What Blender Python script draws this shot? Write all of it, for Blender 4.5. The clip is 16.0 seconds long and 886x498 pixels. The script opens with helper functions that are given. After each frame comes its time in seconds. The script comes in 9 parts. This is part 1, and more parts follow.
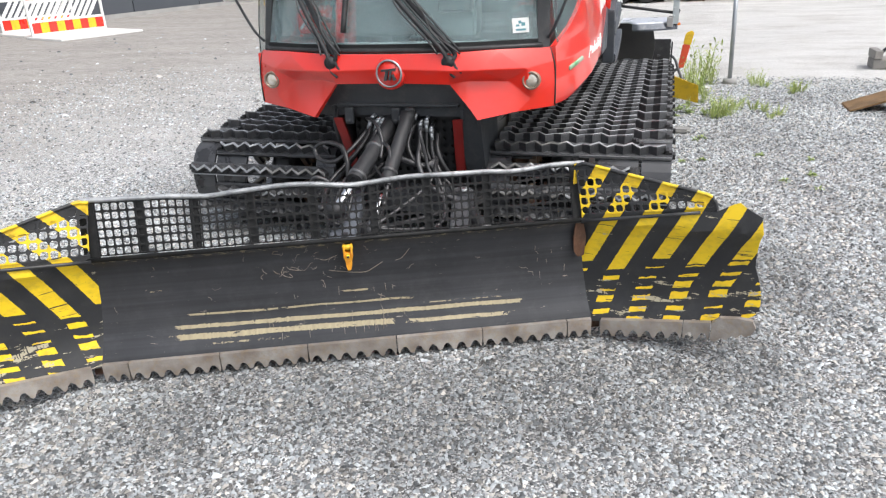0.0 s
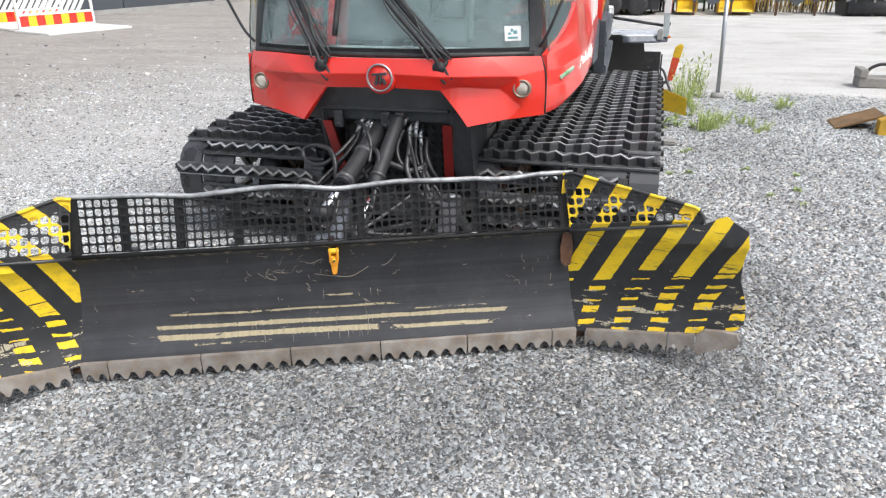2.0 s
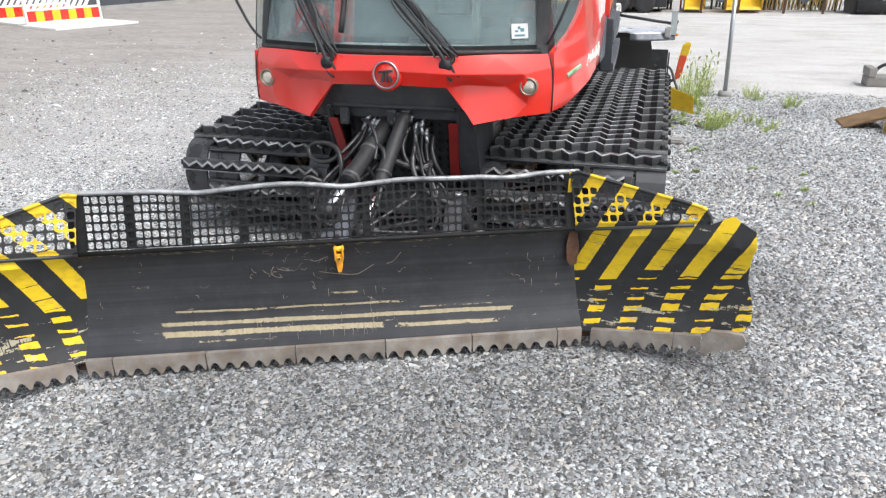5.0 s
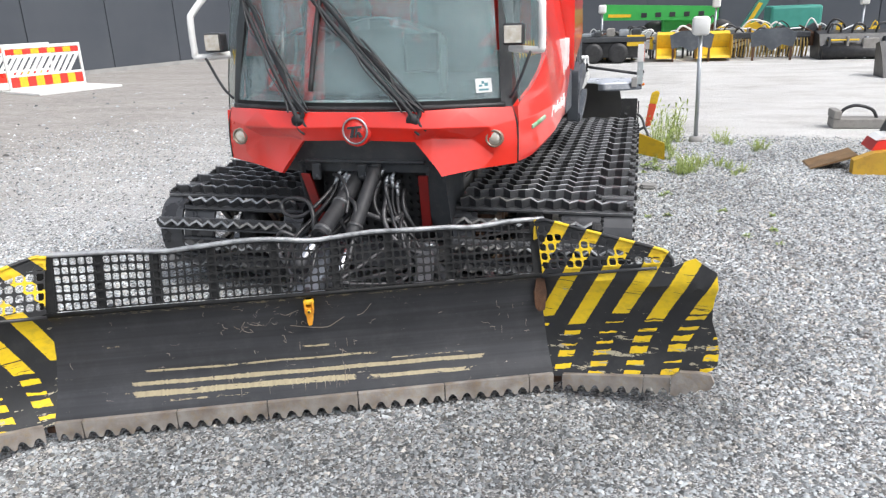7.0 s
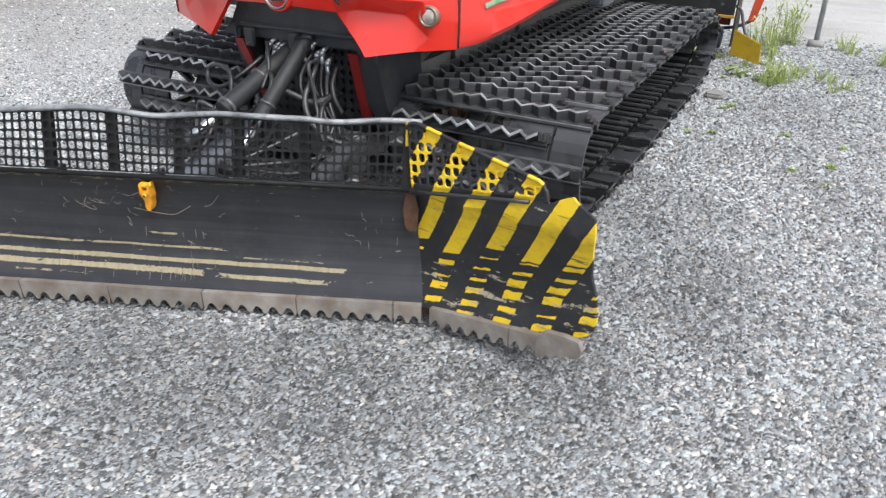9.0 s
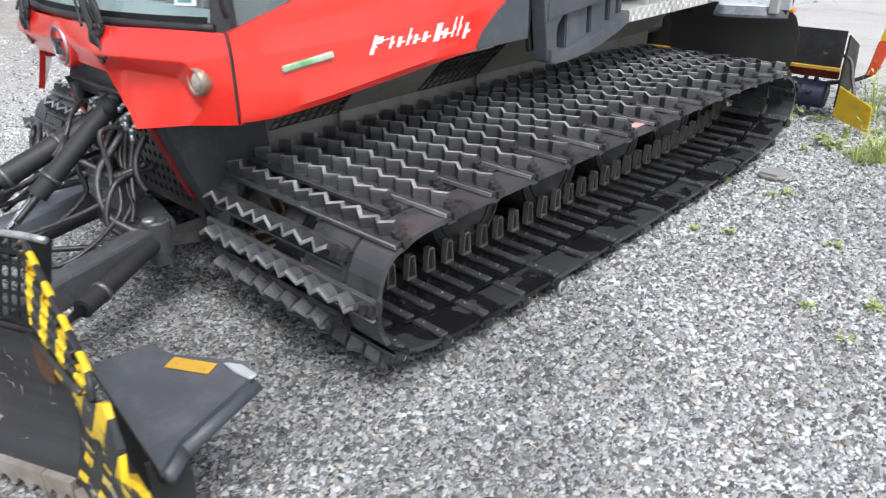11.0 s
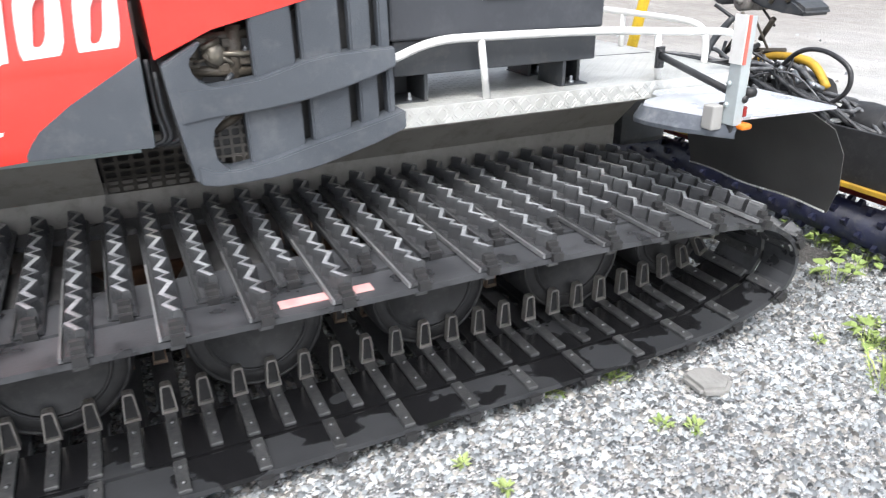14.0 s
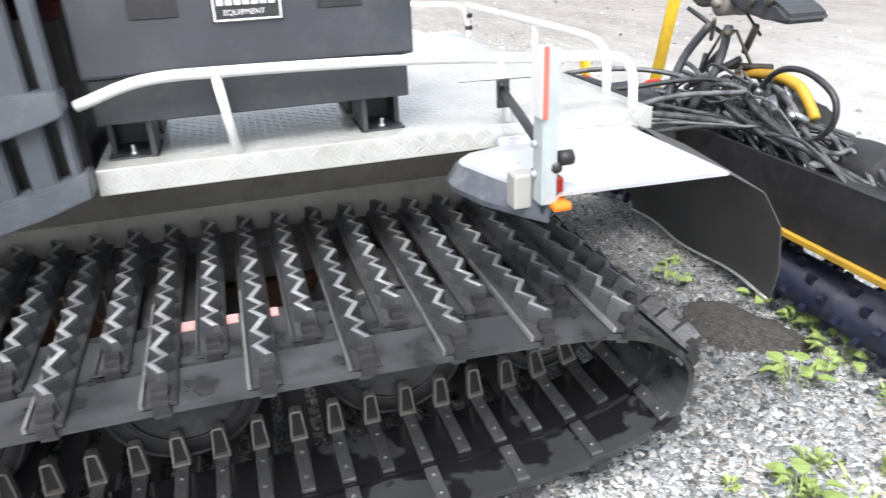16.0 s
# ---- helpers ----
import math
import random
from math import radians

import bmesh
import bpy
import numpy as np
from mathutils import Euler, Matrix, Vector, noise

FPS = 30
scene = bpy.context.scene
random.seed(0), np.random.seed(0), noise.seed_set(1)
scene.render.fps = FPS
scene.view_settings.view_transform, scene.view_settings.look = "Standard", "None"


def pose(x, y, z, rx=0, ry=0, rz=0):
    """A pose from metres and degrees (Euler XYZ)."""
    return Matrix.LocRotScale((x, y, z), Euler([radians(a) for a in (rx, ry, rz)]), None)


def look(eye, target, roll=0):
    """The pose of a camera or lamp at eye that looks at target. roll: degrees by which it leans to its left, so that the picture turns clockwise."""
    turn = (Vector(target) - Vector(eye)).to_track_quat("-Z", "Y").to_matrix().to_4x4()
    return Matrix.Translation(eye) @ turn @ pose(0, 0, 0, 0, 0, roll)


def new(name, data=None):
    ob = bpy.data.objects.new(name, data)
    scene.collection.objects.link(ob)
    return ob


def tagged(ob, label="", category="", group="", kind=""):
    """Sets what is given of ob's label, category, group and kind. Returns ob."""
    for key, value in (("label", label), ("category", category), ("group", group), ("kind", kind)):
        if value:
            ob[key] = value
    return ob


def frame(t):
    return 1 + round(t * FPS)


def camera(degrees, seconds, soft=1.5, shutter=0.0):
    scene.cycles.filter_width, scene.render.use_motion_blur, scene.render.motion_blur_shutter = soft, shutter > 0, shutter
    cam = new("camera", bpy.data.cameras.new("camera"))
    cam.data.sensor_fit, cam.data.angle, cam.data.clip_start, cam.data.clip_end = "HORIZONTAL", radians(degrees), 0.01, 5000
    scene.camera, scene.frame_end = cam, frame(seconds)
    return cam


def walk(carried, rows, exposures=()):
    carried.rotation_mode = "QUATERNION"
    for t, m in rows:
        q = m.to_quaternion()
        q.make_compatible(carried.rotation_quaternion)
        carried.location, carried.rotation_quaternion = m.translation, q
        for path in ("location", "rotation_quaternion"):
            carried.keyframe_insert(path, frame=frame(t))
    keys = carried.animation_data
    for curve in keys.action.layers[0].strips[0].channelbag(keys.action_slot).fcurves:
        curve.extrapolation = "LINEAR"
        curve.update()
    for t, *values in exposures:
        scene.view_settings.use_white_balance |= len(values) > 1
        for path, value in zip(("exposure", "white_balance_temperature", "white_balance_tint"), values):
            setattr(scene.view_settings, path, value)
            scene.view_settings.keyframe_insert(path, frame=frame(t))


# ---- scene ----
cam = camera(63.5, 16.0, soft=1.22, shutter=0.25)

PATH = [
    (0, (1.177, -3.029, 1.413), (0.623, -1.269, 0.641), -2.9),
    (0.5, (1.172, -3.03, 1.414), (0.621, -1.264, 0.654), -2.4),
    (1, (1.175, -3.024, 1.405), (0.632, -1.251, 0.656), -1.5),
    (1.5, (1.173, -3.016, 1.402), (0.641, -1.241, 0.65), -1.3),
    (2, (1.17, -3.018, 1.411), (0.653, -1.241, 0.652), -1.0),
    (2.5, (1.166, -3.017, 1.41), (0.66, -1.238, 0.651), -0.4),
    (3, (1.163, -3.016, 1.407), (0.665, -1.236, 0.645), 0.1),
    (3.5, (1.162, -3.015, 1.407), (0.662, -1.235, 0.646), -0.0),
    (4, (1.16, -3.012, 1.407), (0.649, -1.235, 0.644), -0.2),
    (6.3, (1.18, -3.009, 1.423), (0.633, -1.245, 0.655), -1.4),
    (6.5, (1.184, -3.014, 1.42), (0.642, -1.244, 0.662), -1.6),
    (7, (1.245, -3.024, 1.422), (0.737, -1.197, 0.787), -2.2),
    (7.5, (1.374, -3.025, 1.392), (0.869, -1.209, 0.724), -3.3),
    (8, (1.526, -2.848, 1.334), (0.914, -1.114, 0.548), -2.7),
    (8.5, (1.693, -2.569, 1.347), (1.007, -0.923, 0.44), -0.3),
    (9, (1.971, -2.291, 1.356), (1.147, -0.73, 0.415), 0.8),
    (9.2, (2.057, -2.182, 1.372), (1.191, -0.621, 0.471), 0.7),
    (11.3, (2.564, -0.647, 1.314), (1.29, 0.61, 0.423), -0.9),
    (11.5, (2.594, -0.498, 1.308), (1.305, 0.74, 0.411), -0.9),
    (12, (2.719, -0.098, 1.309), (1.386, 1.063, 0.374), -1.3),
    (12.5, (2.734, 0.215, 1.299), (1.389, 1.359, 0.361), 0.6),
    (13, (2.74, 0.581, 1.294), (1.277, 1.59, 0.377), 0.2),
    (13.5, (2.784, 0.921, 1.324), (1.183, 1.735, 0.444), -1.4),
    (14, (2.729, 1.255, 1.328), (1.067, 2.017, 0.517), -0.7),
    (14.5, (2.675, 1.556, 1.309), (1.012, 2.274, 0.461), 0.1),
    (15, (2.636, 1.845, 1.322), (0.867, 2.333, 0.527), -2.3),
    (15.5, (2.499, 2.045, 1.329), (0.717, 2.465, 0.524), -2.0),
    (16, (2.456, 2.288, 1.32), (0.706, 2.79, 0.492), -2.3),
]
walk(cam, [(t, look(e, a, r)) for t, e, a, r in PATH], [(0, 0.7, 6450, 10), (7, 0.72, 6400, 10), (9, 0.6, 6300, 10), (11.5, 0.8, 6300, 10), (13.3, 0.97, 6300, 10), (14.3, 1.27, 6350, 10), (15, 1.43, 6400, 10), (15.5, 1.41, 6400, 10), (16, 1.23, 6350, 10)])

# ---- world and light: overcast daylight ----
world = bpy.data.worlds.new("overcast_sky")
scene.world = world
world.use_nodes = True
wn, wl = world.node_tree.nodes, world.node_tree.links
wn.clear()
sky = wn.new("ShaderNodeTexSky")
sky.sky_type, sky.sun_disc = "NISHITA", False
SUN_EL, SUN_AZ = radians(58), radians(115)
sky.sun_elevation, sky.sun_rotation = SUN_EL, SUN_AZ
sky.air_density, sky.dust_density, sky.ozone_density = 1.0, 4.0, 1.0
cloud = wn.new("ShaderNodeHueSaturation")
cloud.inputs["Saturation"].default_value = 0.4
wbg = wn.new("ShaderNodeBackground")
wbg.inputs["Strength"].default_value = 0.15
wout = wn.new("ShaderNodeOutputWorld")
wl.new(sky.outputs[0], cloud.inputs["Color"])
wl.new(cloud.outputs[0], wbg.inputs[0])
wl.new(wbg.outputs[0], wout.inputs[0])
sun_lamp = bpy.data.lights.new("sun", "SUN")
sun_lamp.energy, sun_lamp.angle, sun_lamp.color = 1.3, radians(25), (1.0, 0.99, 0.97)
sun = new("sun", sun_lamp)
sun_dir = Vector((math.sin(SUN_AZ) * math.cos(SUN_EL), math.cos(SUN_AZ) * math.cos(SUN_EL), math.sin(SUN_EL)))
sun.matrix_basis = look(sun_dir * 30, (0, 0, 0))


# ---- materials ----
def material(name, c1, c2=None, rough=0.5, metal=0.0, scale=6.0, bump=0.05, bscale=90.0, dirt=None, dirt_amount=0.35, rough_var=0.12, coat=0.0, piece=0.0):
    """Two colours mixed by noise, a dirt layer, fine bump."""
    m = bpy.data.materials.new(name)
    m.use_nodes = True
    n, l = m.node_tree.nodes, m.node_tree.links
    b = n["Principled BSDF"]
    tc = n.new("ShaderNodeTexCoord")
    n1 = n.new("ShaderNodeTexNoise")
    n1.inputs["Scale"].default_value, n1.inputs["Detail"].default_value = scale, 8
    l.new(tc.outputs["Object"], n1.inputs["Vector"])
    r1 = n.new("ShaderNodeValToRGB")
    r1.color_ramp.elements[0].position, r1.color_ramp.elements[1].position = 0.35, 0.7
    r1.color_ramp.elements[0].color = (*c1, 1)
    r1.color_ramp.elements[1].color = (*(c2 or [c * 0.85 for c in c1]), 1)
    l.new(n1.outputs["Fac"], r1.inputs["Fac"])
    col = r1.outputs["Color"]
    if dirt:
        n2 = n.new("ShaderNodeTexNoise")
        n2.inputs["Scale"].default_value, n2.inputs["Detail"].default_value, n2.inputs["Roughness"].default_value = scale * 3.1, 10, 0.7
        l.new(tc.outputs["Object"], n2.inputs["Vector"])
        r2 = n.new("ShaderNodeValToRGB")
        r2.color_ramp.elements[0].position, r2.color_ramp.elements[1].position = 0.5, 0.72
        r2.color_ramp.elements[0].color, r2.color_ramp.elements[1].color = (0, 0, 0, 1), (dirt_amount,) * 3 + (1,)
        l.new(n2.outputs["Fac"], r2.inputs["Fac"])
        mx = n.new("ShaderNodeMix")
        mx.data_type = "RGBA"
        l.new(r2.outputs["Color"], mx.inputs["Factor"])
        l.new(col, mx.inputs["A"])
        mx.inputs["B"].default_value = (*dirt, 1)
        col = mx.outputs["Result"]
    if piece:
        oi = n.new("ShaderNodeObjectInfo")
        mr = n.new("ShaderNodeMapRange")
        mr.inputs["To Min"].default_value, mr.inputs["To Max"].default_value = 1 - piece, 1 + piece
        l.new(oi.outputs["Random"], mr.inputs["Value"])
        hs = n.new("ShaderNodeHueSaturation")
        l.new(mr.outputs["Result"], hs.inputs["Value"])
        l.new(col, hs.inputs["Color"])
        col = hs.outputs["Color"]
    l.new(col, b.inputs["Base Color"])
    rr = n.new("ShaderNodeMapRange")
    rr.inputs["To Min"].default_value, rr.inputs["To Max"].default_value = max(0.02, rough - rough_var), min(1, rough + rough_var)
    n3 = n.new("ShaderNodeTexNoise")
    n3.inputs["Scale"].default_value, n3.inputs["Detail"].default_value = scale * 1.7, 6
    l.new(tc.outputs["Object"], n3.inputs["Vector"])
    l.new(n3.outputs["Fac"], rr.inputs["Value"])
    l.new(rr.outputs["Result"], b.inputs["Roughness"])
    b.inputs["Metallic"].default_value = metal
    b.inputs["Coat Weight"].default_value = coat
    b.inputs["Coat Roughness"].default_value = 0.08
    if bump:
        n4 = n.new("ShaderNodeTexNoise")
        n4.inputs["Scale"].default_value, n4.inputs["Detail"].default_value = bscale, 5
        l.new(tc.outputs["Object"], n4.inputs["Vector"])
        bp = n.new("ShaderNodeBump")
        bp.inputs["Strength"].default_value, bp.inputs["Distance"].default_value = bump, 0.01
        l.new(n4.outputs["Fac"], bp.inputs["Height"])
        l.new(bp.outputs["Normal"], b.inputs["Normal"])
    return m


RED = material("red_paint", (0.78, 0.026, 0.014), (0.72, 0.023, 0.012), rough=0.32, coat=0.9, scale=2.0, bump=0.0, dirt=(0.30, 0.10, 0.07), dirt_amount=0.12)
BLACK_PAINT = material("black_paint", (0.022, 0.023, 0.025), (0.035, 0.036, 0.038), rough=0.42, scale=5, bump=0.04, dirt=(0.14, 0.13, 0.12), dirt_amount=0.25)
CYLINDER = material("dull_black_cylinder_paint", (0.016, 0.017, 0.019), (0.024, 0.025, 0.028), rough=0.6, scale=8, bump=0.05, dirt=(0.07, 0.065, 0.06), dirt_amount=0.3)
FRAME_GREY = material("dark_frame_paint", (0.034, 0.038, 0.043), (0.046, 0.05, 0.056), rough=0.5, scale=6, bump=0.05, dirt=(0.15, 0.14, 0.12), dirt_amount=0.3)
CHASSIS = material("dusty_chassis_paint", (0.216, 0.205, 0.189), (0.284, 0.270, 0.250), rough=0.65, scale=4, bump=0.06, dirt=(0.08, 0.07, 0.06), dirt_amount=0.5)
GRILLE = material("dusty_grille_paint", (0.060, 0.055, 0.050), (0.085, 0.078, 0.070), rough=0.6, scale=8, bump=0.05, dirt=(0.14, 0.13, 0.115), dirt_amount=0.4)
PLASTIC = material("grey_plastic", (0.056, 0.064, 0.076), (0.092, 0.103, 0.118), rough=0.46, scale=3.2, bump=0.15, bscale=260, dirt=(0.30, 0.30, 0.30), dirt_amount=0.17)
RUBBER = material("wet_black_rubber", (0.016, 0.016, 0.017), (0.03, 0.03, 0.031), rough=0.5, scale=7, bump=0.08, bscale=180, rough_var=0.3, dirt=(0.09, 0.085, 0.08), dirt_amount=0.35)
GROUSER = material("dark_worn_aluminium", (0.046, 0.047, 0.051), (0.078, 0.081, 0.084), rough=0.38, metal=0.2, scale=22, bump=0.35, bscale=160, dirt=(0.10, 0.097, 0.093), dirt_amount=0.4, piece=0.25)
WORN = material("bare_worn_aluminium", (0.46, 0.47, 0.48), (0.20, 0.21, 0.22), rough=0.5, metal=0.5, scale=10, bump=0.3, bscale=140, dirt=(0.06, 0.06, 0.06), dirt_amount=0.8, piece=0.2)
DULL_CREST = material("dull_dirty_aluminium", (0.32, 0.315, 0.305), (0.15, 0.145, 0.135), rough=0.55, metal=0.3, scale=16, bump=0.3, bscale=140, dirt=(0.055, 0.05, 0.045), dirt_amount=0.8, piece=0.3)
CROSSBAR = material("scuffed_crossbar_steel", (0.075, 0.078, 0.082), (0.16, 0.16, 0.16), rough=0.36, metal=0.5, scale=18, bump=0.2, bscale=150, dirt=(0.03, 0.03, 0.03), dirt_amount=0.6, piece=0.25)
RAIL_STEEL = material("bare_rail_steel", (0.34, 0.345, 0.35), (0.22, 0.222, 0.225), rough=0.38, metal=0.5, scale=14, bump=0.15, bscale=150, dirt=(0.07, 0.07, 0.07), dirt_amount=0.45, piece=0.35)
ARM_PAINT = material("worn_black_arm_paint", (0.045, 0.047, 0.052), (0.075, 0.078, 0.085), rough=0.30, scale=9, bump=0.15, bscale=120, dirt=(0.14, 0.135, 0.125), dirt_amount=0.4)
SKYLIT_PAINT = material("skylit_arm_paint", (0.15, 0.165, 0.19), (0.11, 0.12, 0.14), rough=0.34, scale=8, bump=0.05, dirt=(0.10, 0.095, 0.09), dirt_amount=0.3)
GUIDE_STEEL = material("guide_steel", (0.40, 0.38, 0.35), (0.52, 0.50, 0.46), rough=0.38, metal=0.7, scale=25, bump=0.15, dirt=(0.11, 0.05, 0.02), dirt_amount=0.6, piece=0.2)
GRIME = material("engine_grime", (0.040, 0.034, 0.027), (0.085, 0.070, 0.052), rough=0.6, scale=22, bump=0.3, bscale=140, dirt=(0.16, 0.14, 0.11), dirt_amount=0.4)
OILY_STEEL = material("oily_steel", (0.20, 0.185, 0.15), (0.12, 0.105, 0.085), rough=0.36, metal=0.6, scale=18, bump=0.1, dirt=(0.08, 0.06, 0.04), dirt_amount=0.5)
BOX_PAINT = material("slate_box_paint", (0.040, 0.044, 0.052), (0.056, 0.060, 0.070), rough=0.42, scale=3.0, bump=0.04, dirt=(0.15, 0.155, 0.165), dirt_amount=0.22)
GUARD_PAINT = material("flat_black_guard_paint", (0.008, 0.0085, 0.009), (0.014, 0.0145, 0.015), rough=0.62, scale=9, bump=0.05, dirt=(0.05, 0.045, 0.04), dirt_amount=0.3)
GUARD_PAINT.node_tree.nodes["Principled BSDF"].inputs["Specular IOR Level"].default_value = 0.25
RUST = material("rusty_steel", (0.10, 0.045, 0.022), (0.055, 0.03, 0.018), rough=0.8, scale=14, bump=0.3, dirt=(0.16, 0.09, 0.05), dirt_amount=0.5)
RUSTY_GUIDE = material("rusty_guide_steel", (0.14, 0.065, 0.032), (0.34, 0.29, 0.24), rough=0.5, metal=0.4, scale=12, bump=0.2, dirt=(0.10, 0.04, 0.015), dirt_amount=0.7, piece=0.3)
EDGE = material("worn_cutting_steel", (0.40, 0.37, 0.34), (0.24, 0.20, 0.17), rough=0.48, metal=0.4, scale=14, bump=0.25, dirt=(0.36, 0.25, 0.12), dirt_amount=0.55, piece=0.12)
ALU = material("bright_aluminium", (0.62, 0.62, 0.60), (0.52, 0.52, 0.50), rough=0.38, metal=0.75, scale=9, bump=0.05, dirt=(0.35, 0.34, 0.31), dirt_amount=0.35)
WHITE = material("white_paint", (0.78, 0.78, 0.76), (0.70, 0.70, 0.68), rough=0.45, scale=4, bump=0.02, dirt=(0.4, 0.38, 0.34), dirt_amount=0.25)
STEEL = material("galvanised_steel", (0.42, 0.44, 0.46), (0.34, 0.36, 0.38), rough=0.4, metal=0.8, scale=12, bump=0.05)
PALE_STEEL = material("pale_zinc_plate", (0.50, 0.55, 0.56), (0.42, 0.47, 0.48), rough=0.42, metal=0.25, scale=10, bump=0.04, dirt=(0.3, 0.3, 0.29), dirt_amount=0.3)
CHROME = material("polished_chrome", (0.75, 0.75, 0.75), (0.65, 0.65, 0.66), rough=0.12, metal=1.0, scale=10, bump=0.0, rough_var=0.05)
YELLOW = material("yellow_paint", (0.78, 0.52, 0.02), (0.68, 0.43, 0.02), rough=0.5, scale=6, bump=0.05, dirt=(0.25, 0.17, 0.06), dirt_amount=0.45)
OCHRE = material("weathered_yellow_paint", (0.56, 0.34, 0.03), (0.44, 0.25, 0.03), rough=0.6, scale=5, bump=0.08, dirt=(0.12, 0.08, 0.04), dirt_amount=0.55)
GREEN = material("green_machine_paint", (0.05, 0.42, 0.08), (0.04, 0.36, 0.07), rough=0.4, scale=4, bump=0.0)
TEAL = material("teal_machine_paint", (0.06, 0.30, 0.24), (0.05, 0.26, 0.21), rough=0.4, scale=4, bump=0.0)
BLUE = material("blue_rotor_paint", (0.010, 0.013, 0.042), (0.006, 0.008, 0.022), rough=0.5, scale=9, bump=0.1, dirt=(0.10, 0.09, 0.08), dirt_amount=0.4)
HOSE = material("hydraulic_hose_rubber", (0.018, 0.018, 0.02), (0.042, 0.042, 0.045), rough=0.36, scale=30, bump=0.1, bscale=300, dirt=(0.16, 0.15, 0.14), dirt_amount=0.35, piece=0.6)
WEATHERED_HOSE = material("weathered_hose_rubber", (0.030, 0.031, 0.034), (0.11, 0.113, 0.118), rough=0.36, scale=30, bump=0.1, bscale=300, dirt=(0.2, 0.19, 0.18), dirt_amount=0.4, piece=0.6)
SEAT = material("dark_seat_fabric", (0.045, 0.052, 0.055), (0.07, 0.078, 0.08), rough=0.9, scale=20, bump=0.2, bscale=300)
INTERIOR = material("cab_interior_plastic", (0.27, 0.35, 0.36), (0.32, 0.40, 0.41), rough=0.6, scale=5, bump=0.05)
PINK = material("faded_red_tape", (0.62, 0.28, 0.27), (0.70, 0.42, 0.40), rough=0.5, scale=20, bump=0.05)
DARK_WALL = material("dark_grey_cladding", (0.062, 0.070, 0.084), (0.078, 0.086, 0.10), rough=0.55, scale=0.6, bump=0.02)
CONCRETE = material("concrete", (0.36, 0.355, 0.34), (0.28, 0.275, 0.265), rough=0.85, scale=3, bump=0.2, bscale=40)
ORANGE_LAMP = material("amber_lens", (0.85, 0.22, 0.02), rough=0.2, scale=10, bump=0.0)
RED_LAMP = material("red_lens", (0.26, 0.018, 0.016), rough=0.2, scale=10, bump=0.0)
LENS = material("clear_lamp_lens", (0.80, 0.77, 0.70), (0.58, 0.52, 0.42), rough=0.12, metal=0.5, scale=40, bump=0.1, bscale=120)
STONE_GREY = material("flat_stone", (0.30, 0.295, 0.28), (0.22, 0.215, 0.205), rough=0.85, scale=14, bump=0.4, bscale=60)


def glass_material(name, tint):
    m = bpy.data.materials.new(name)
    m.use_nodes = True
    b = m.node_tree.nodes["Principled BSDF"]
    b.inputs["Base Color"].default_value = (*tint, 1)
    b.inputs["Roughness"].default_value = 0.02
    b.inputs["IOR"].default_value = 1.45
    b.inputs["Transmission Weight"].default_value = 1.0
    # thin pale layer on the pane, painting in the sky's hazy reflection
    n, l = m.node_tree.nodes, m.node_tree.links
    dusty = n.new("ShaderNodeBsdfDiffuse")
    dusty.inputs["Color"].default_value = (0.50, 0.66, 0.68, 1)
    mix = n.new("ShaderNodeMixShader")
    tc = n.new("ShaderNodeTexCoord")
    haze = n.new("ShaderNodeTexNoise")
    haze.inputs["Scale"].default_value, haze.inputs["Detail"].default_value = 3.0, 6
    l.new(tc.outputs["Object"], haze.inputs["Vector"])
    mr = n.new("ShaderNodeMapRange")
    mr.inputs["To Min"].default_value, mr.inputs["To Max"].default_value = 0.03, 0.10
    l.new(haze.outputs["Fac"], mr.inputs["Value"])
    l.new(mr.outputs["Result"], mix.inputs[0])
    l.new(b.outputs[0], mix.inputs[1])
    l.new(dusty.outputs[0], mix.inputs[2])
    l.new(mix.outputs[0], n["Material Output"].inputs["Surface"])
    return m


GLASS = glass_material("tinted_window_glass", (0.93, 0.98, 0.97))


def soft_step(n, l, value, lo, hi, top):
    mr = n.new("ShaderNodeMapRange")
    mr.interpolation_type = "SMOOTHSTEP"
    for k, v in zip(("From Min", "From Max", "To Min", "To Max"), (lo, hi, 0.0, top)):
        mr.inputs[k].default_value = v
    l.new(value, mr.inputs["Value"])
    return mr.outputs["Result"]


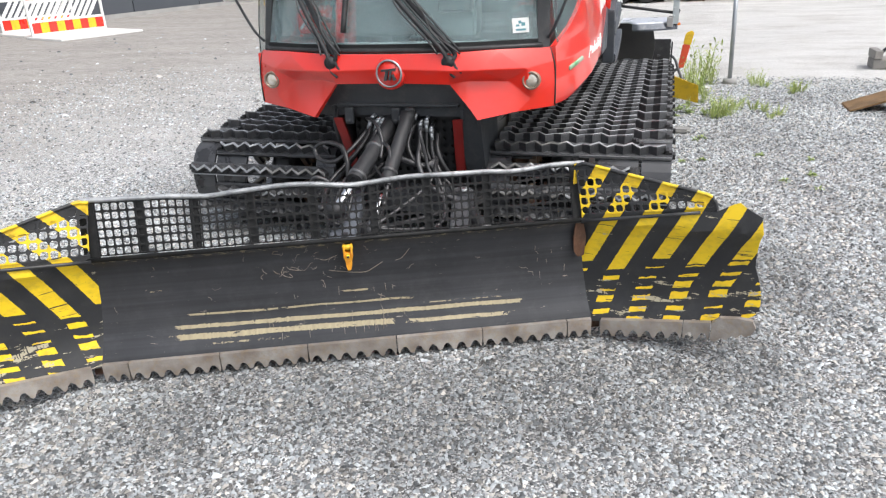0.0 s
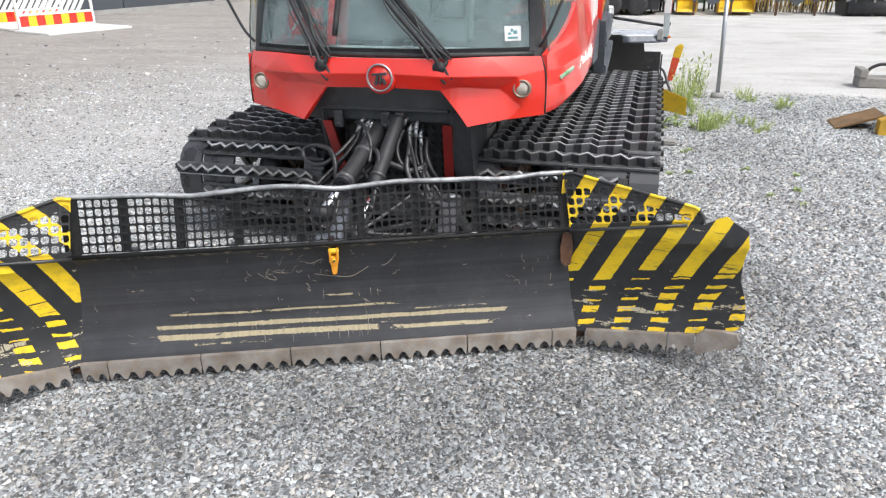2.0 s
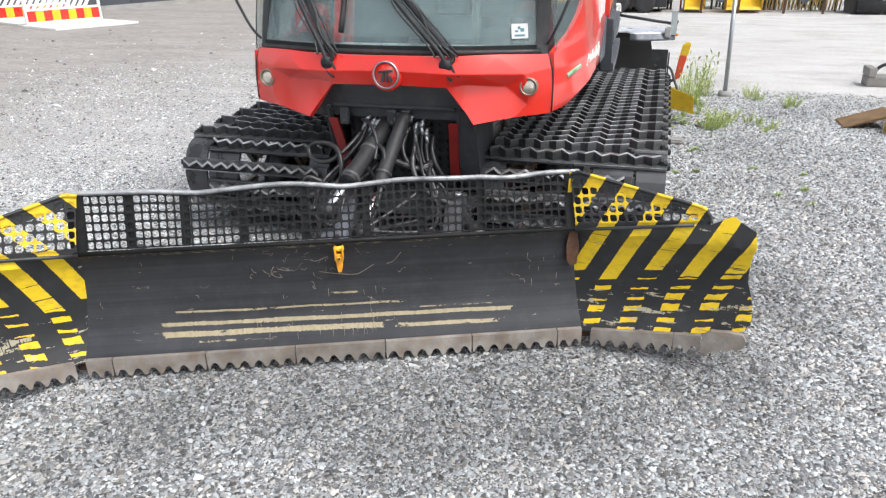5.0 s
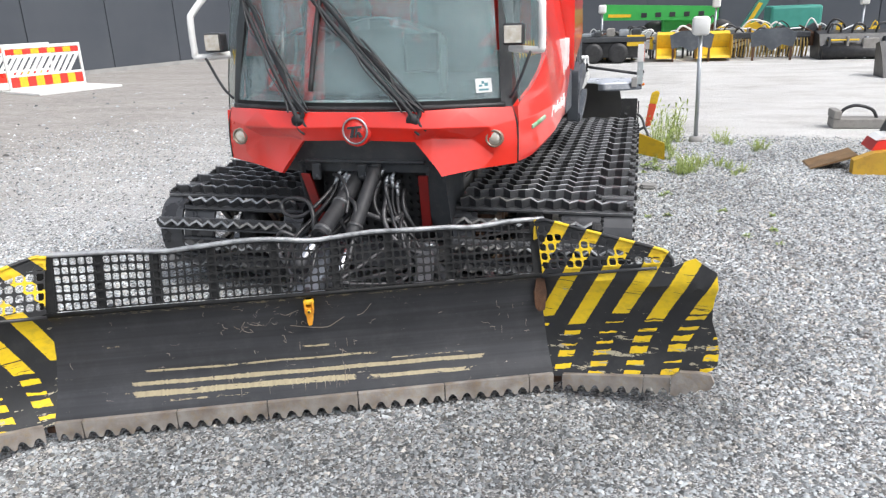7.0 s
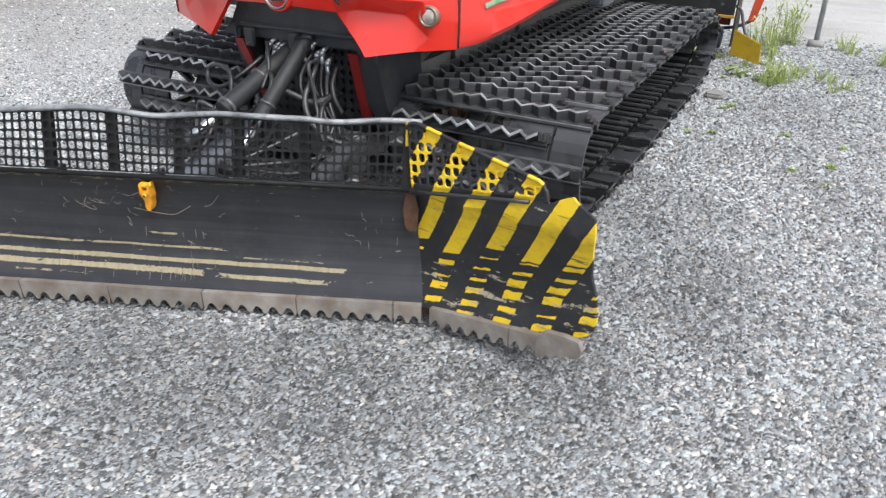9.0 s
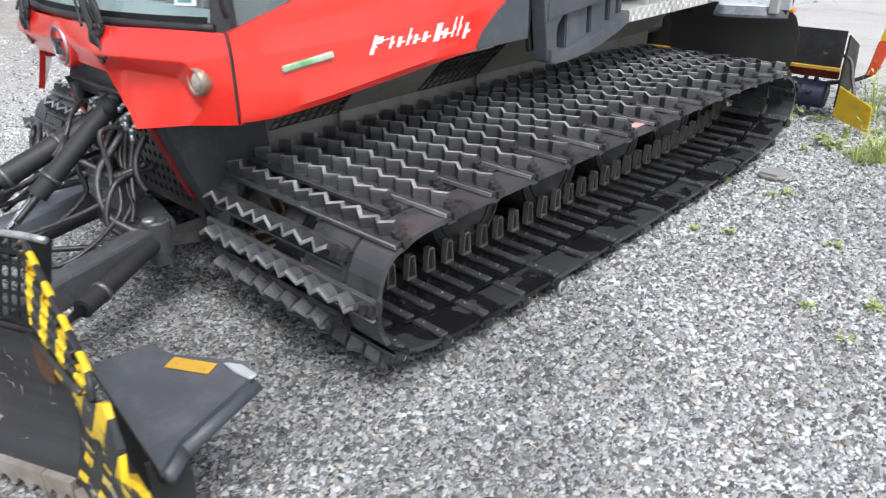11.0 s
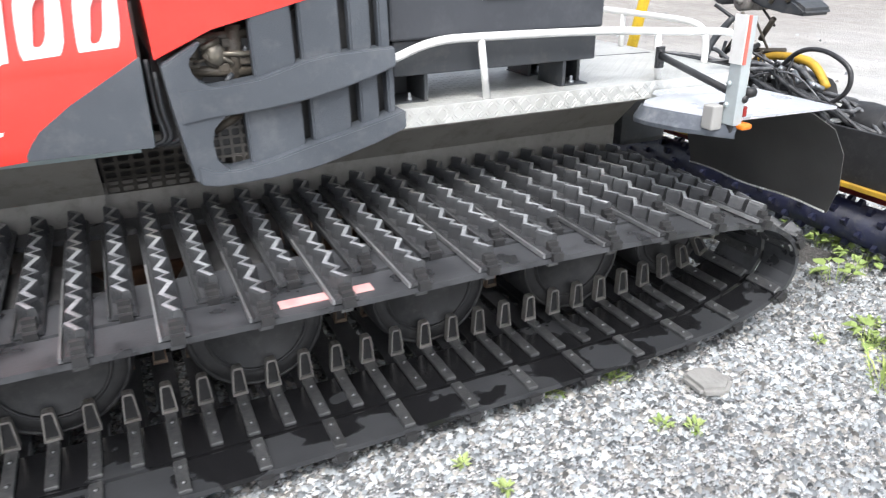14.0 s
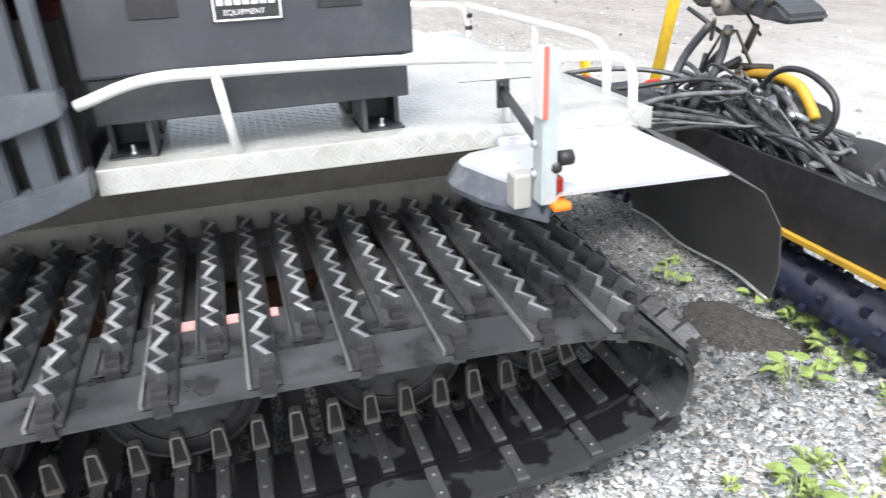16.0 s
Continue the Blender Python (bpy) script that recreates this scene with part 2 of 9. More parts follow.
def wet_belt():
    """Dry grey rubber with dark wet pools."""
    m = material("track_belt_rubber", (0.045, 0.047, 0.051), (0.068, 0.070, 0.075), rough=0.5, scale=7, bump=0.06, bscale=140)
    n, l = m.node_tree.nodes, m.node_tree.links
    b = n["Principled BSDF"]
    dry = b.inputs["Base Color"].links[0].from_socket
    tc = n.new("ShaderNodeTexCoord")
    ge = n.new("ShaderNodeNewGeometry")
    sp = n.new("ShaderNodeSeparateXYZ")
    l.new(ge.outputs["Position"], sp.inputs[0])
    outer = maths(n, l, "GREATER_THAN", maths(n, l, "ABSOLUTE", sp.outputs["X"]), 1.108)
    pool = soft_step(n, l, maths(n, l, "SUBTRACT", noise_at(n, l, tc.outputs["Object"], (6, 5, 8), 3, 0.5), maths(n, l, "MULTIPLY", outer, 0.13)), 0.34, 0.38, 1.0)
    darkened = soft_step(n, l, noise_at(n, l, tc.outputs["Object"], (9, 8, 10), 4, 0.5), 0.46, 0.64, 0.65)
    low = maths(n, l, "LESS_THAN", sp.outputs["Z"], 0.2)
    wet = maths(n, l, "MAXIMUM", maths(n, l, "MULTIPLY", maths(n, l, "ADD", maths(n, l, "MULTIPLY", pool, 0.65), 0.35), low), maths(n, l, "MULTIPLY", darkened, maths(n, l, "SUBTRACT", 1.0, low)))
    l.new(blend(n, l, wet, dry, (0.010, 0.010, 0.011)), b.inputs["Base Color"])
    l.new(maths(n, l, "SUBTRACT", 0.42, maths(n, l, "MULTIPLY", wet, 0.28)), b.inputs["Roughness"])
    return m


def tread_plate():
    """Aluminium chequer plate: raised crossed bars."""
    m = material("aluminium_tread_plate", (0.60, 0.605, 0.58), (0.50, 0.505, 0.48), rough=0.36, metal=0.4, scale=7, bump=0, dirt=(0.33, 0.32, 0.29), dirt_amount=0.35)
    n, l = m.node_tree.nodes, m.node_tree.links
    b = n["Principled BSDF"]
    tc = n.new("ShaderNodeTexCoord")
    heights = []
    for turn, shift in ((45, 0.0), (-45, 0.5)):
        mp = n.new("ShaderNodeMapping")
        mp.inputs["Rotation"].default_value = (radians(turn), radians(turn), radians(turn))
        mp.inputs["Scale"].default_value = (26, 26, 26)
        mp.inputs["Location"].default_value = (shift, shift, shift)
        l.new(tc.outputs["Object"], mp.inputs["Vector"])
        ck = n.new("ShaderNodeTexBrick")
        ck.inputs["Scale"].default_value, ck.inputs["Mortar Size"].default_value = 1.0, 0.2
        ck.inputs["Color1"].default_value = ck.inputs["Color2"].default_value = (1, 1, 1, 1)
        ck.inputs["Mortar"].default_value = (0, 0, 0, 1)
        l.new(mp.outputs["Vector"], ck.inputs["Vector"])
        heights.append(ck.outputs["Color"])
    mul = n.new("ShaderNodeMix")
    mul.data_type, mul.blend_type = "RGBA", "MULTIPLY"
    mul.inputs["Factor"].default_value = 1
    l.new(heights[0], mul.inputs["A"])
    l.new(heights[1], mul.inputs["B"])
    bp = n.new("ShaderNodeBump")
    bp.inputs["Strength"].default_value, bp.inputs["Distance"].default_value = 0.6, 0.004
    l.new(mul.outputs["Result"], bp.inputs["Height"])
    l.new(bp.outputs["Normal"], b.inputs["Normal"])
    return m


TREAD = tread_plate()


def maths(n, l, op, a, b=None):
    k = n.new("ShaderNodeMath")
    k.operation = op
    for i, v in enumerate((a, b)):
        if v is None:
            continue
        if isinstance(v, (int, float)):
            k.inputs[i].default_value = v
        else:
            l.new(v, k.inputs[i])
    return k.outputs[0]


def noise_at(n, l, vec, size, detail=4, rough=0.5):
    t = n.new("ShaderNodeTexNoise")
    t.inputs["Scale"].default_value, t.inputs["Detail"].default_value, t.inputs["Roughness"].default_value = 1.0, detail, rough
    mp = n.new("ShaderNodeMapping")
    mp.inputs["Scale"].default_value = size
    l.new(vec, mp.inputs["Vector"])
    l.new(mp.outputs["Vector"], t.inputs["Vector"])
    return t.outputs["Fac"]


def blend(n, l, fac, a, b):
    mx = n.new("ShaderNodeMix")
    mx.data_type = "RGBA"
    l.new(fac, mx.inputs["Factor"])
    for key, v in (("A", a), ("B", b)):
        if isinstance(v, tuple):
            mx.inputs[key].default_value = (*v, 1)
        else:
            l.new(v, mx.inputs[key])
    return mx.outputs["Result"]


def hazard_material(name, sign, first, rake):
    """Yellow slanting stripes on black; low on the wing only level rungs of them are left, with bare scuffs between."""
    m = material(name, (0.016, 0.017, 0.019), (0.028, 0.029, 0.031), rough=0.45, scale=6, bump=0.05, dirt=(0.07, 0.065, 0.06), dirt_amount=0.3)
    n, l = m.node_tree.nodes, m.node_tree.links
    b = n["Principled BSDF"]
    black = b.inputs["Base Color"].links[0].from_socket
    tc = n.new("ShaderNodeTexCoord")
    vec = tc.outputs["Object"]
    sp = n.new("ShaderNodeSeparateXYZ")
    l.new(vec, sp.inputs[0])
    z = sp.outputs["Z"]
    # distance from the hinge line, which leans and follows the curve of the board
    s = maths(n, l, "ADD", maths(n, l, "MULTIPLY", sp.outputs["X"], sign), 0.042)
    s = maths(n, l, "SUBTRACT", s, maths(n, l, "MULTIPLY", maths(n, l, "MAXIMUM", maths(n, l, "SUBTRACT", 0.25, z), 0.0), 0.3))

    def wobble(size, amount, detail=4):
        return maths(n, l, "MULTIPLY", maths(n, l, "SUBTRACT", noise_at(n, l, vec, size, detail, 0.6), 0.5), amount)
    over = maths(n, l, "MULTIPLY", maths(n, l, "MAXIMUM", maths(n, l, "SUBTRACT", z, 0.5), 0.0), rake)
    u = maths(n, l, "SUBTRACT", maths(n, l, "SUBTRACT", s, maths(n, l, "MULTIPLY", z, 0.5)), over)
    u = maths(n, l, "ADD", u, wobble((70, 70, 70), 0.006))
    cell = maths(n, l, "ADD", maths(n, l, "DIVIDE", maths(n, l, "SUBTRACT", u, first), 0.1275), 20.0)
    stripe = maths(n, l, "LESS_THAN", maths(n, l, "FRACT", cell), 0.455)
    column = maths(n, l, "FLOOR", cell)
    # where the whole stripe ends and the rungs begin differs from stripe to stripe
    chance = n.new("ShaderNodeTexWhiteNoise")
    chance.noise_dimensions = "1D"
    l.new(column, chance.inputs["W"])
    level = maths(n, l, "SUBTRACT", z, maths(n, l, "MULTIPLY", s, 0.175))
    level = maths(n, l, "ADD", level, wobble((14, 14, 14), 0.014))
    level = maths(n, l, "ADD", level, wobble((120, 120, 30), 0.006))
    end = maths(n, l, "ADD", maths(n, l, "MULTIPLY", chance.outputs["Value"], 0.035), 0.262)
    whole = maths(n, l, "GREATER_THAN", level, end)
    rung = maths(n, l, "ADD", maths(n, l, "DIVIDE", maths(n, l, "SUBTRACT", level, 0.262), 0.0395), 20.27)
    # each rung of each stripe keeps its own thickness
    own = n.new("ShaderNodeTexWhiteNoise")
    own.noise_dimensions = "2D"
    pair = n.new("ShaderNodeCombineXYZ")
    l.new(column, pair.inputs["X"])
    l.new(maths(n, l, "FLOOR", rung), pair.inputs["Y"])
    l.new(pair.outputs[0], own.inputs["Vector"])
    thick = maths(n, l, "ADD", maths(n, l, "MULTIPLY", noise_at(n, l, vec, (9, 9, 24), 3, 0.5), 0.7), maths(n, l, "MULTIPLY", maths(n, l, "SUBTRACT", own.outputs["Value"], 0.35), 0.5))
    kept = maths(n, l, "LESS_THAN", maths(n, l, "FRACT", rung), thick)
    kept = maths(n, l, "MAXIMUM", whole, kept)
    # thin scraped lines across the whole part
    line = maths(n, l, "LESS_THAN", noise_at(n, l, vec, (5, 5, 130), 3, 0.55), 0.665)
    kept = maths(n, l, "MULTIPLY", kept, line)
    yellow = blend(n, l, soft_step(n, l, noise_at(n, l, vec, (22, 22, 40), 6, 0.7), 0.42, 0.75, 0.8), (0.80, 0.55, 0.012), (0.52, 0.36, 0.03))
    col = blend(n, l, maths(n, l, "MULTIPLY", stripe, kept), black, yellow)
    bare = noise_at(n, l, vec, (11, 11, 48), 4, 0.6)
    low = n.new("ShaderNodeMapRange")
    low.inputs["From Min"].default_value, low.inputs["From Max"].default_value = 0.12, 0.30
    low.inputs["To Min"].default_value, low.inputs["To Max"].default_value = 0.585, 0.70
    l.new(level, low.inputs["Value"])
    grain = maths(n, l, "GREATER_THAN", noise_at(n, l, vec, (160, 160, 20), 3, 0.6), 0.43)
    col = blend(n, l, maths(n, l, "MULTIPLY", maths(n, l, "GREATER_THAN", bare, low.outputs["Result"]), grain), col, (0.40, 0.36, 0.26))
    nick = noise_at(n, l, vec, (38, 38, 60), 5, 0.75)
    col = blend(n, l, maths(n, l, "GREATER_THAN", nick, 0.70), col, (0.34, 0.30, 0.24))
    l.new(col, b.inputs["Base Color"])
    return m


def moldboard_material():
    """Black paint with long straw-coloured scrapes along the blade and small scratches."""
    m = material("scraped_black_paint", (0.024, 0.025, 0.028), (0.036, 0.037, 0.041), rough=0.38, scale=4, bump=0.04, dirt=(0.10, 0.10, 0.10), dirt_amount=0.2)
    n, l = m.node_tree.nodes, m.node_tree.links
    b = n["Principled BSDF"]
    col = b.inputs["Base Color"].links[0].from_socket
    tc = n.new("ShaderNodeTexCoord")
    sp = n.new("ShaderNodeSeparateXYZ")
    l.new(tc.outputs["Object"], sp.inputs[0])
    u, z = sp.outputs["X"], sp.outputs["Z"]
    wob = maths(n, l, "MULTIPLY", maths(n, l, "SUBTRACT", noise_at(n, l, tc.outputs["Object"], (4, 1, 20)), 0.5), 0.012)
    fine = noise_at(n, l, tc.outputs["Object"], (26, 4, 60), 6, 0.75)
    total = None
    level = maths(n, l, "ADD", maths(n, l, "ADD", z, wob), maths(n, l, "MULTIPLY", u, 0.010))
    # upright fringes along the rims of each scrape
    fringe = maths(n, l, "ADD", maths(n, l, "MULTIPLY", noise_at(n, l, tc.outputs["Object"], (150, 4, 7), 4, 0.65), 1.7), 0.15)
    for zc, half, lo, hi, keep in ((0.135, 0.0088, -0.655, 0.17, 0.38), (0.131, 0.0065, 0.19, 0.61, 0.42), (0.169, 0.0070, -0.64, 0.66, 0.37), (0.212, 0.0036, -0.61, 0.26, 0.45), (0.257, 0.0034, -0.055, 0.10, 0.44),
                                   (0.312, 0.0025, -0.72, -0.64, 0.46), (0.190, 0.002, 0.25, 0.60, 0.5), (0.110, 0.003, -0.55, -0.2, 0.52)):
        d = maths(n, l, "ABSOLUTE", maths(n, l, "SUBTRACT", level, zc))
        span = maths(n, l, "MULTIPLY", soft_step(n, l, u, lo - 0.03, lo + 0.05, 1.0), maths(n, l, "SUBTRACT", 1.0, soft_step(n, l, u, hi - 0.05, hi + 0.03, 1.0)))
        band = maths(n, l, "LESS_THAN", d, maths(n, l, "MULTIPLY", fringe, half))
        worn = maths(n, l, "SUBTRACT", keep + 0.30, maths(n, l, "MULTIPLY", span, 0.30))
        one = maths(n, l, "MULTIPLY", band, maths(n, l, "GREATER_THAN", fine, worn))
        total = one if total is None else maths(n, l, "MAXIMUM", total, one)
    # chipped paint along the top edge
    chipped = maths(n, l, "MULTIPLY", maths(n, l, "GREATER_THAN", z, 0.452), maths(n, l, "GREATER_THAN", noise_at(n, l, tc.outputs["Object"], (30, 4, 90), 5, 0.7), 0.57))
    total = maths(n, l, "MAXIMUM", total, maths(n, l, "MULTIPLY", chipped, 0.7))
    streak = noise_at(n, l, tc.outputs["Object"], (0.8, 1, 46), 5, 0.6)
    hs = n.new("ShaderNodeHueSaturation")
    l.new(maths(n, l, "ADD", maths(n, l, "MULTIPLY", streak, 1.6), 0.2), hs.inputs["Value"])
    l.new(col, hs.inputs["Color"])
    col = hs.outputs["Color"]
    drip = noise_at(n, l, tc.outputs["Object"], (90, 4, 9), 4, 0.7)
    col = blend(n, l, maths(n, l, "MULTIPLY", total, maths(n, l, "ADD", maths(n, l, "MULTIPLY", drip, 0.8), 0.4)), col, (0.43, 0.365, 0.225))
    cut = noise_at(n, l, tc.outputs["Object"], (14, 14, 60), 6, 0.75)
    col = blend(n, l, maths(n, l, "GREATER_THAN", cut, 0.665), col, (0.30, 0.26, 0.21))
    l.new(col, b.inputs["Base Color"])
    return m


def darkened(n, l, vec):
    """1 on dry stone, lower on wet patches and painted shade beside the machine."""
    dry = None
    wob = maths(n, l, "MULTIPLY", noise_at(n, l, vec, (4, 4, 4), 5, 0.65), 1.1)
    # wet stains, plus contact shade painted in front of the blade and under the fender
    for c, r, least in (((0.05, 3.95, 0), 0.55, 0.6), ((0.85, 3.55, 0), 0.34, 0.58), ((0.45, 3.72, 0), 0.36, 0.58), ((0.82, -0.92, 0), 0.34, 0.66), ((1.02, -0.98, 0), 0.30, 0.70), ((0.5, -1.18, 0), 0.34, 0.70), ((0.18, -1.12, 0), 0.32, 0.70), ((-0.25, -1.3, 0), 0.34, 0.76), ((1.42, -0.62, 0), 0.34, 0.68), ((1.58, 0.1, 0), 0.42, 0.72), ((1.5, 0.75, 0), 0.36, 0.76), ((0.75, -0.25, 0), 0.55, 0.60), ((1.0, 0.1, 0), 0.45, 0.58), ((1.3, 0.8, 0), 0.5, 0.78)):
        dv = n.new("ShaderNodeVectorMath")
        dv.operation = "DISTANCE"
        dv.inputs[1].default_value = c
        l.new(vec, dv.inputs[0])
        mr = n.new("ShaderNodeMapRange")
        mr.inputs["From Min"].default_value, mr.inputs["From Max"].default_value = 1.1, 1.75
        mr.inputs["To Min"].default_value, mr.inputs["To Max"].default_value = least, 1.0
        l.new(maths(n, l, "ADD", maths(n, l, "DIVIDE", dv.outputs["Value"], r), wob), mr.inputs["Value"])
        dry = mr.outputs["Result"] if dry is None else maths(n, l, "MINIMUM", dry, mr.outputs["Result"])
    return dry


def graded(n, l, value, lo, hi, a, b):
    """Linear from a at lo to b at hi."""
    mr = n.new("ShaderNodeMapRange")
    for k, v in zip(("From Min", "From Max", "To Min", "To Max"), (lo, hi, a, b)):
        mr.inputs[k].default_value = v
    l.new(value, mr.inputs["Value"])
    return mr.outputs["Result"]


def scaled(n, l, col, value):
    hs = n.new("ShaderNodeHueSaturation")
    l.new(value, hs.inputs["Value"])
    l.new(col, hs.inputs["Color"])
    return hs.outputs["Color"]


def ground_material():
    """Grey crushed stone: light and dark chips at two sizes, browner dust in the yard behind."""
    m = bpy.data.materials.new("crushed_stone")
    m.use_nodes = True
    n, l = m.node_tree.nodes, m.node_tree.links
    b = n["Principled BSDF"]
    tc = n.new("ShaderNodeTexCoord")
    vec = tc.outputs["Object"]
    cols = []
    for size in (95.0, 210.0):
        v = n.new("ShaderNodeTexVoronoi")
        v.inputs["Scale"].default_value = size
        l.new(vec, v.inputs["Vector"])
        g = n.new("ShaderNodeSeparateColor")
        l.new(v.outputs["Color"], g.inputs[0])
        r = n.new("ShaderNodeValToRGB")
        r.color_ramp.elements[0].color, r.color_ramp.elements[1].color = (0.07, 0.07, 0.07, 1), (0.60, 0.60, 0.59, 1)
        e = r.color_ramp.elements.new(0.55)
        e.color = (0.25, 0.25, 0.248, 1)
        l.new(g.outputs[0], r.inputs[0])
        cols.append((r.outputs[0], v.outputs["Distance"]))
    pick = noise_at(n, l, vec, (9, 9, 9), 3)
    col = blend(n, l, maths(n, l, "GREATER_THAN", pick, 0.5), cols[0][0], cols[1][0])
    sp = n.new("ShaderNodeSeparateXYZ")
    l.new(vec, sp.inputs[0])
    # distance from the crushed stone round the machine
    apart = n.new("ShaderNodeVectorMath")
    apart.operation = "DISTANCE"
    apart.inputs[1].default_value = (0.5, 0.5, 0)
    l.new(vec, apart.inputs[0])
    ragged = maths(n, l, "ADD", apart.outputs["Value"], maths(n, l, "MULTIPLY", noise_at(n, l, vec, (0.8, 0.8, 0.8), 6, 0.6), 5.0))
    rim = n.new("ShaderNodeMapRange")
    rim.inputs["From Min"].default_value, rim.inputs["From Max"].default_value = 5.0, 8.0
    rim.inputs["To Max"].default_value = 0.85
    l.new(ragged, rim.inputs["Value"])
    # trodden yard: pale dust with brown, darker damp drifts, and scattered dark stones
    drift = n.new("ShaderNodeValToRGB")
    stops = ((0.30, (0.28, 0.265, 0.245)), (0.43, (0.41, 0.395, 0.37)), (0.55, (0.495, 0.485, 0.465)), (0.75, (0.545, 0.54, 0.525)))
    while len(drift.color_ramp.elements) < len(stops):
        drift.color_ramp.elements.new(0.5)
    for e, (p, c) in zip(drift.color_ramp.elements, stops):
        e.position, e.color = p, (*c, 1)
    west = n.new("ShaderNodeMapRange")
    west.inputs["From Min"].default_value, west.inputs["From Max"].default_value = 0.0, -7.0
    west.inputs["To Min"].default_value, west.inputs["To Max"].default_value = 0.07, -0.06
    l.new(sp.outputs["X"], west.inputs["Value"])
    l.new(maths(n, l, "ADD", noise_at(n, l, vec, (0.9, 1.3, 1), 10, 0.72), west.outputs["Result"]), drift.inputs[0])
    yard = drift.outputs[0]
    grit = noise_at(n, l, vec, (45, 45, 45), 6, 0.8)
    hs0 = n.new("ShaderNodeHueSaturation")
    l.new(maths(n, l, "ADD", maths(n, l, "MULTIPLY", grit, 1.3), 0.35), hs0.inputs["Value"])
    l.new(yard, hs0.inputs["Color"])
    yard = hs0.outputs["Color"]
    for size, reach_ in ((2.6, 0.075), (7.0, 0.11)):
        vd = n.new("ShaderNodeTexVoronoi")
        vd.inputs["Scale"].default_value = size
        l.new(vec, vd.inputs["Vector"])
        yard = blend(n, l, maths(n, l, "MULTIPLY", maths(n, l, "LESS_THAN", vd.outputs["Distance"], reach_), 0.3), yard, (0.16, 0.15, 0.14))
    # the gravel west of the machine is pale with dust; the trodden yard behind it is browner, the yard to the east
    # lighter
    x = sp.outputs["X"]
    col = scaled(n, l, col, graded(n, l, x, -0.9, -2.4, 1.0, 1.5))
    yard = blend(n, l, graded(n, l, x, -2.0, -6.0, 0.0, 0.88), yard, scaled(n, l, blend(n, l, noise_at(n, l, vec, (0.35, 1.1, 1), 8, 0.68), (0.21, 0.185, 0.16), (0.46, 0.43, 0.395)), graded(n, l, noise_at(n, l, vec, (5, 9, 6), 9, 0.78), 0.32, 0.68, 0.55, 1.35)))
    yard = scaled(n, l, yard, graded(n, l, x, -2.0, 3.0, 0.96, 1.18))
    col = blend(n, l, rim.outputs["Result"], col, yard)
    tracks_far = noise_at(n, l, vec, (0.5, 1.6, 1), 8, 0.7)
    hs = n.new("ShaderNodeHueSaturation")
    l.new(maths(n, l, "MULTIPLY", maths(n, l, "ADD", maths(n, l, "MULTIPLY", tracks_far, 0.7), 0.65), darkened(n, l, vec)), hs.inputs["Value"])
    l.new(col, hs.inputs["Color"])
    col = hs.outputs["Color"]
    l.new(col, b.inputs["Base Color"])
    b.inputs["Roughness"].default_value = 0.85
    bp = n.new("ShaderNodeBump")
    bp.inputs["Strength"].default_value, bp.inputs["Distance"].default_value = 0.9, 0.012
    l.new(cols[0][1], bp.inputs["Height"])
    bp.invert = True
    l.new(bp.outputs["Normal"], b.inputs["Normal"])
    return m


def chip_material():
    m = bpy.data.materials.new("stone_chips")
    m.use_nodes = True
    n, l = m.node_tree.nodes, m.node_tree.links
    b = n["Principled BSDF"]
    ge = n.new("ShaderNodeNewGeometry")
    r = n.new("ShaderNodeValToRGB")
    stops = ((0.0, (0.05, 0.052, 0.053)), (0.2, (0.14, 0.142, 0.144)), (0.5, (0.285, 0.29, 0.292)), (0.82, (0.43, 0.435, 0.435)), (1.0, (0.62, 0.625, 0.62)))
    while len(r.color_ramp.elements) < len(stops):
        r.color_ramp.elements.new(0.5)
    for e, (p, c) in zip(r.color_ramp.elements, stops):
        e.position, e.color = p, (*c, 1)
    l.new(ge.outputs["Random Per Island"], r.inputs[0])
    tc = n.new("ShaderNodeTexCoord")
    v = noise_at(n, l, tc.outputs["Object"], (160, 160, 160), 3)
    hs = n.new("ShaderNodeHueSaturation")
    broad = noise_at(n, l, tc.outputs["Object"], (1.3, 1.3, 1.3), 4, 0.6)
    tone = maths(n, l, "MULTIPLY", maths(n, l, "ADD", maths(n, l, "MULTIPLY", v, 0.7), 0.65), maths(n, l, "ADD", maths(n, l, "MULTIPLY", broad, 1.0), 0.5))
    sp = n.new("ShaderNodeSeparateXYZ")
    l.new(tc.outputs["Object"], sp.inputs[0])
    tone = maths(n, l, "MULTIPLY", tone, graded(n, l, sp.outputs["X"], -0.9, -2.4, 1.0, 1.3))
    l.new(maths(n, l, "MULTIPLY", tone, darkened(n, l, tc.outputs["Object"])), hs.inputs["Value"])
    # cool and warm stones
    kind = maths(n, l, "FRACT", maths(n, l, "MULTIPLY", ge.outputs["Random Per Island"], 37.7))
    tint = n.new("ShaderNodeMix")
    tint.data_type, tint.blend_type = "RGBA", "MULTIPLY"
    tint.inputs["Factor"].default_value = 1
    l.new(r.outputs[0], tint.inputs["A"])
    l.new(blend(n, l, maths(n, l, "GREATER_THAN", kind, 0.72), (0.95, 1.0, 1.03), (1.06, 1.0, 0.92)), tint.inputs["B"])
    l.new(tint.outputs["Result"], hs.inputs["Color"])
    l.new(hs.outputs[0], b.inputs["Base Color"])
    b.inputs["Roughness"].default_value = 0.7
    return m


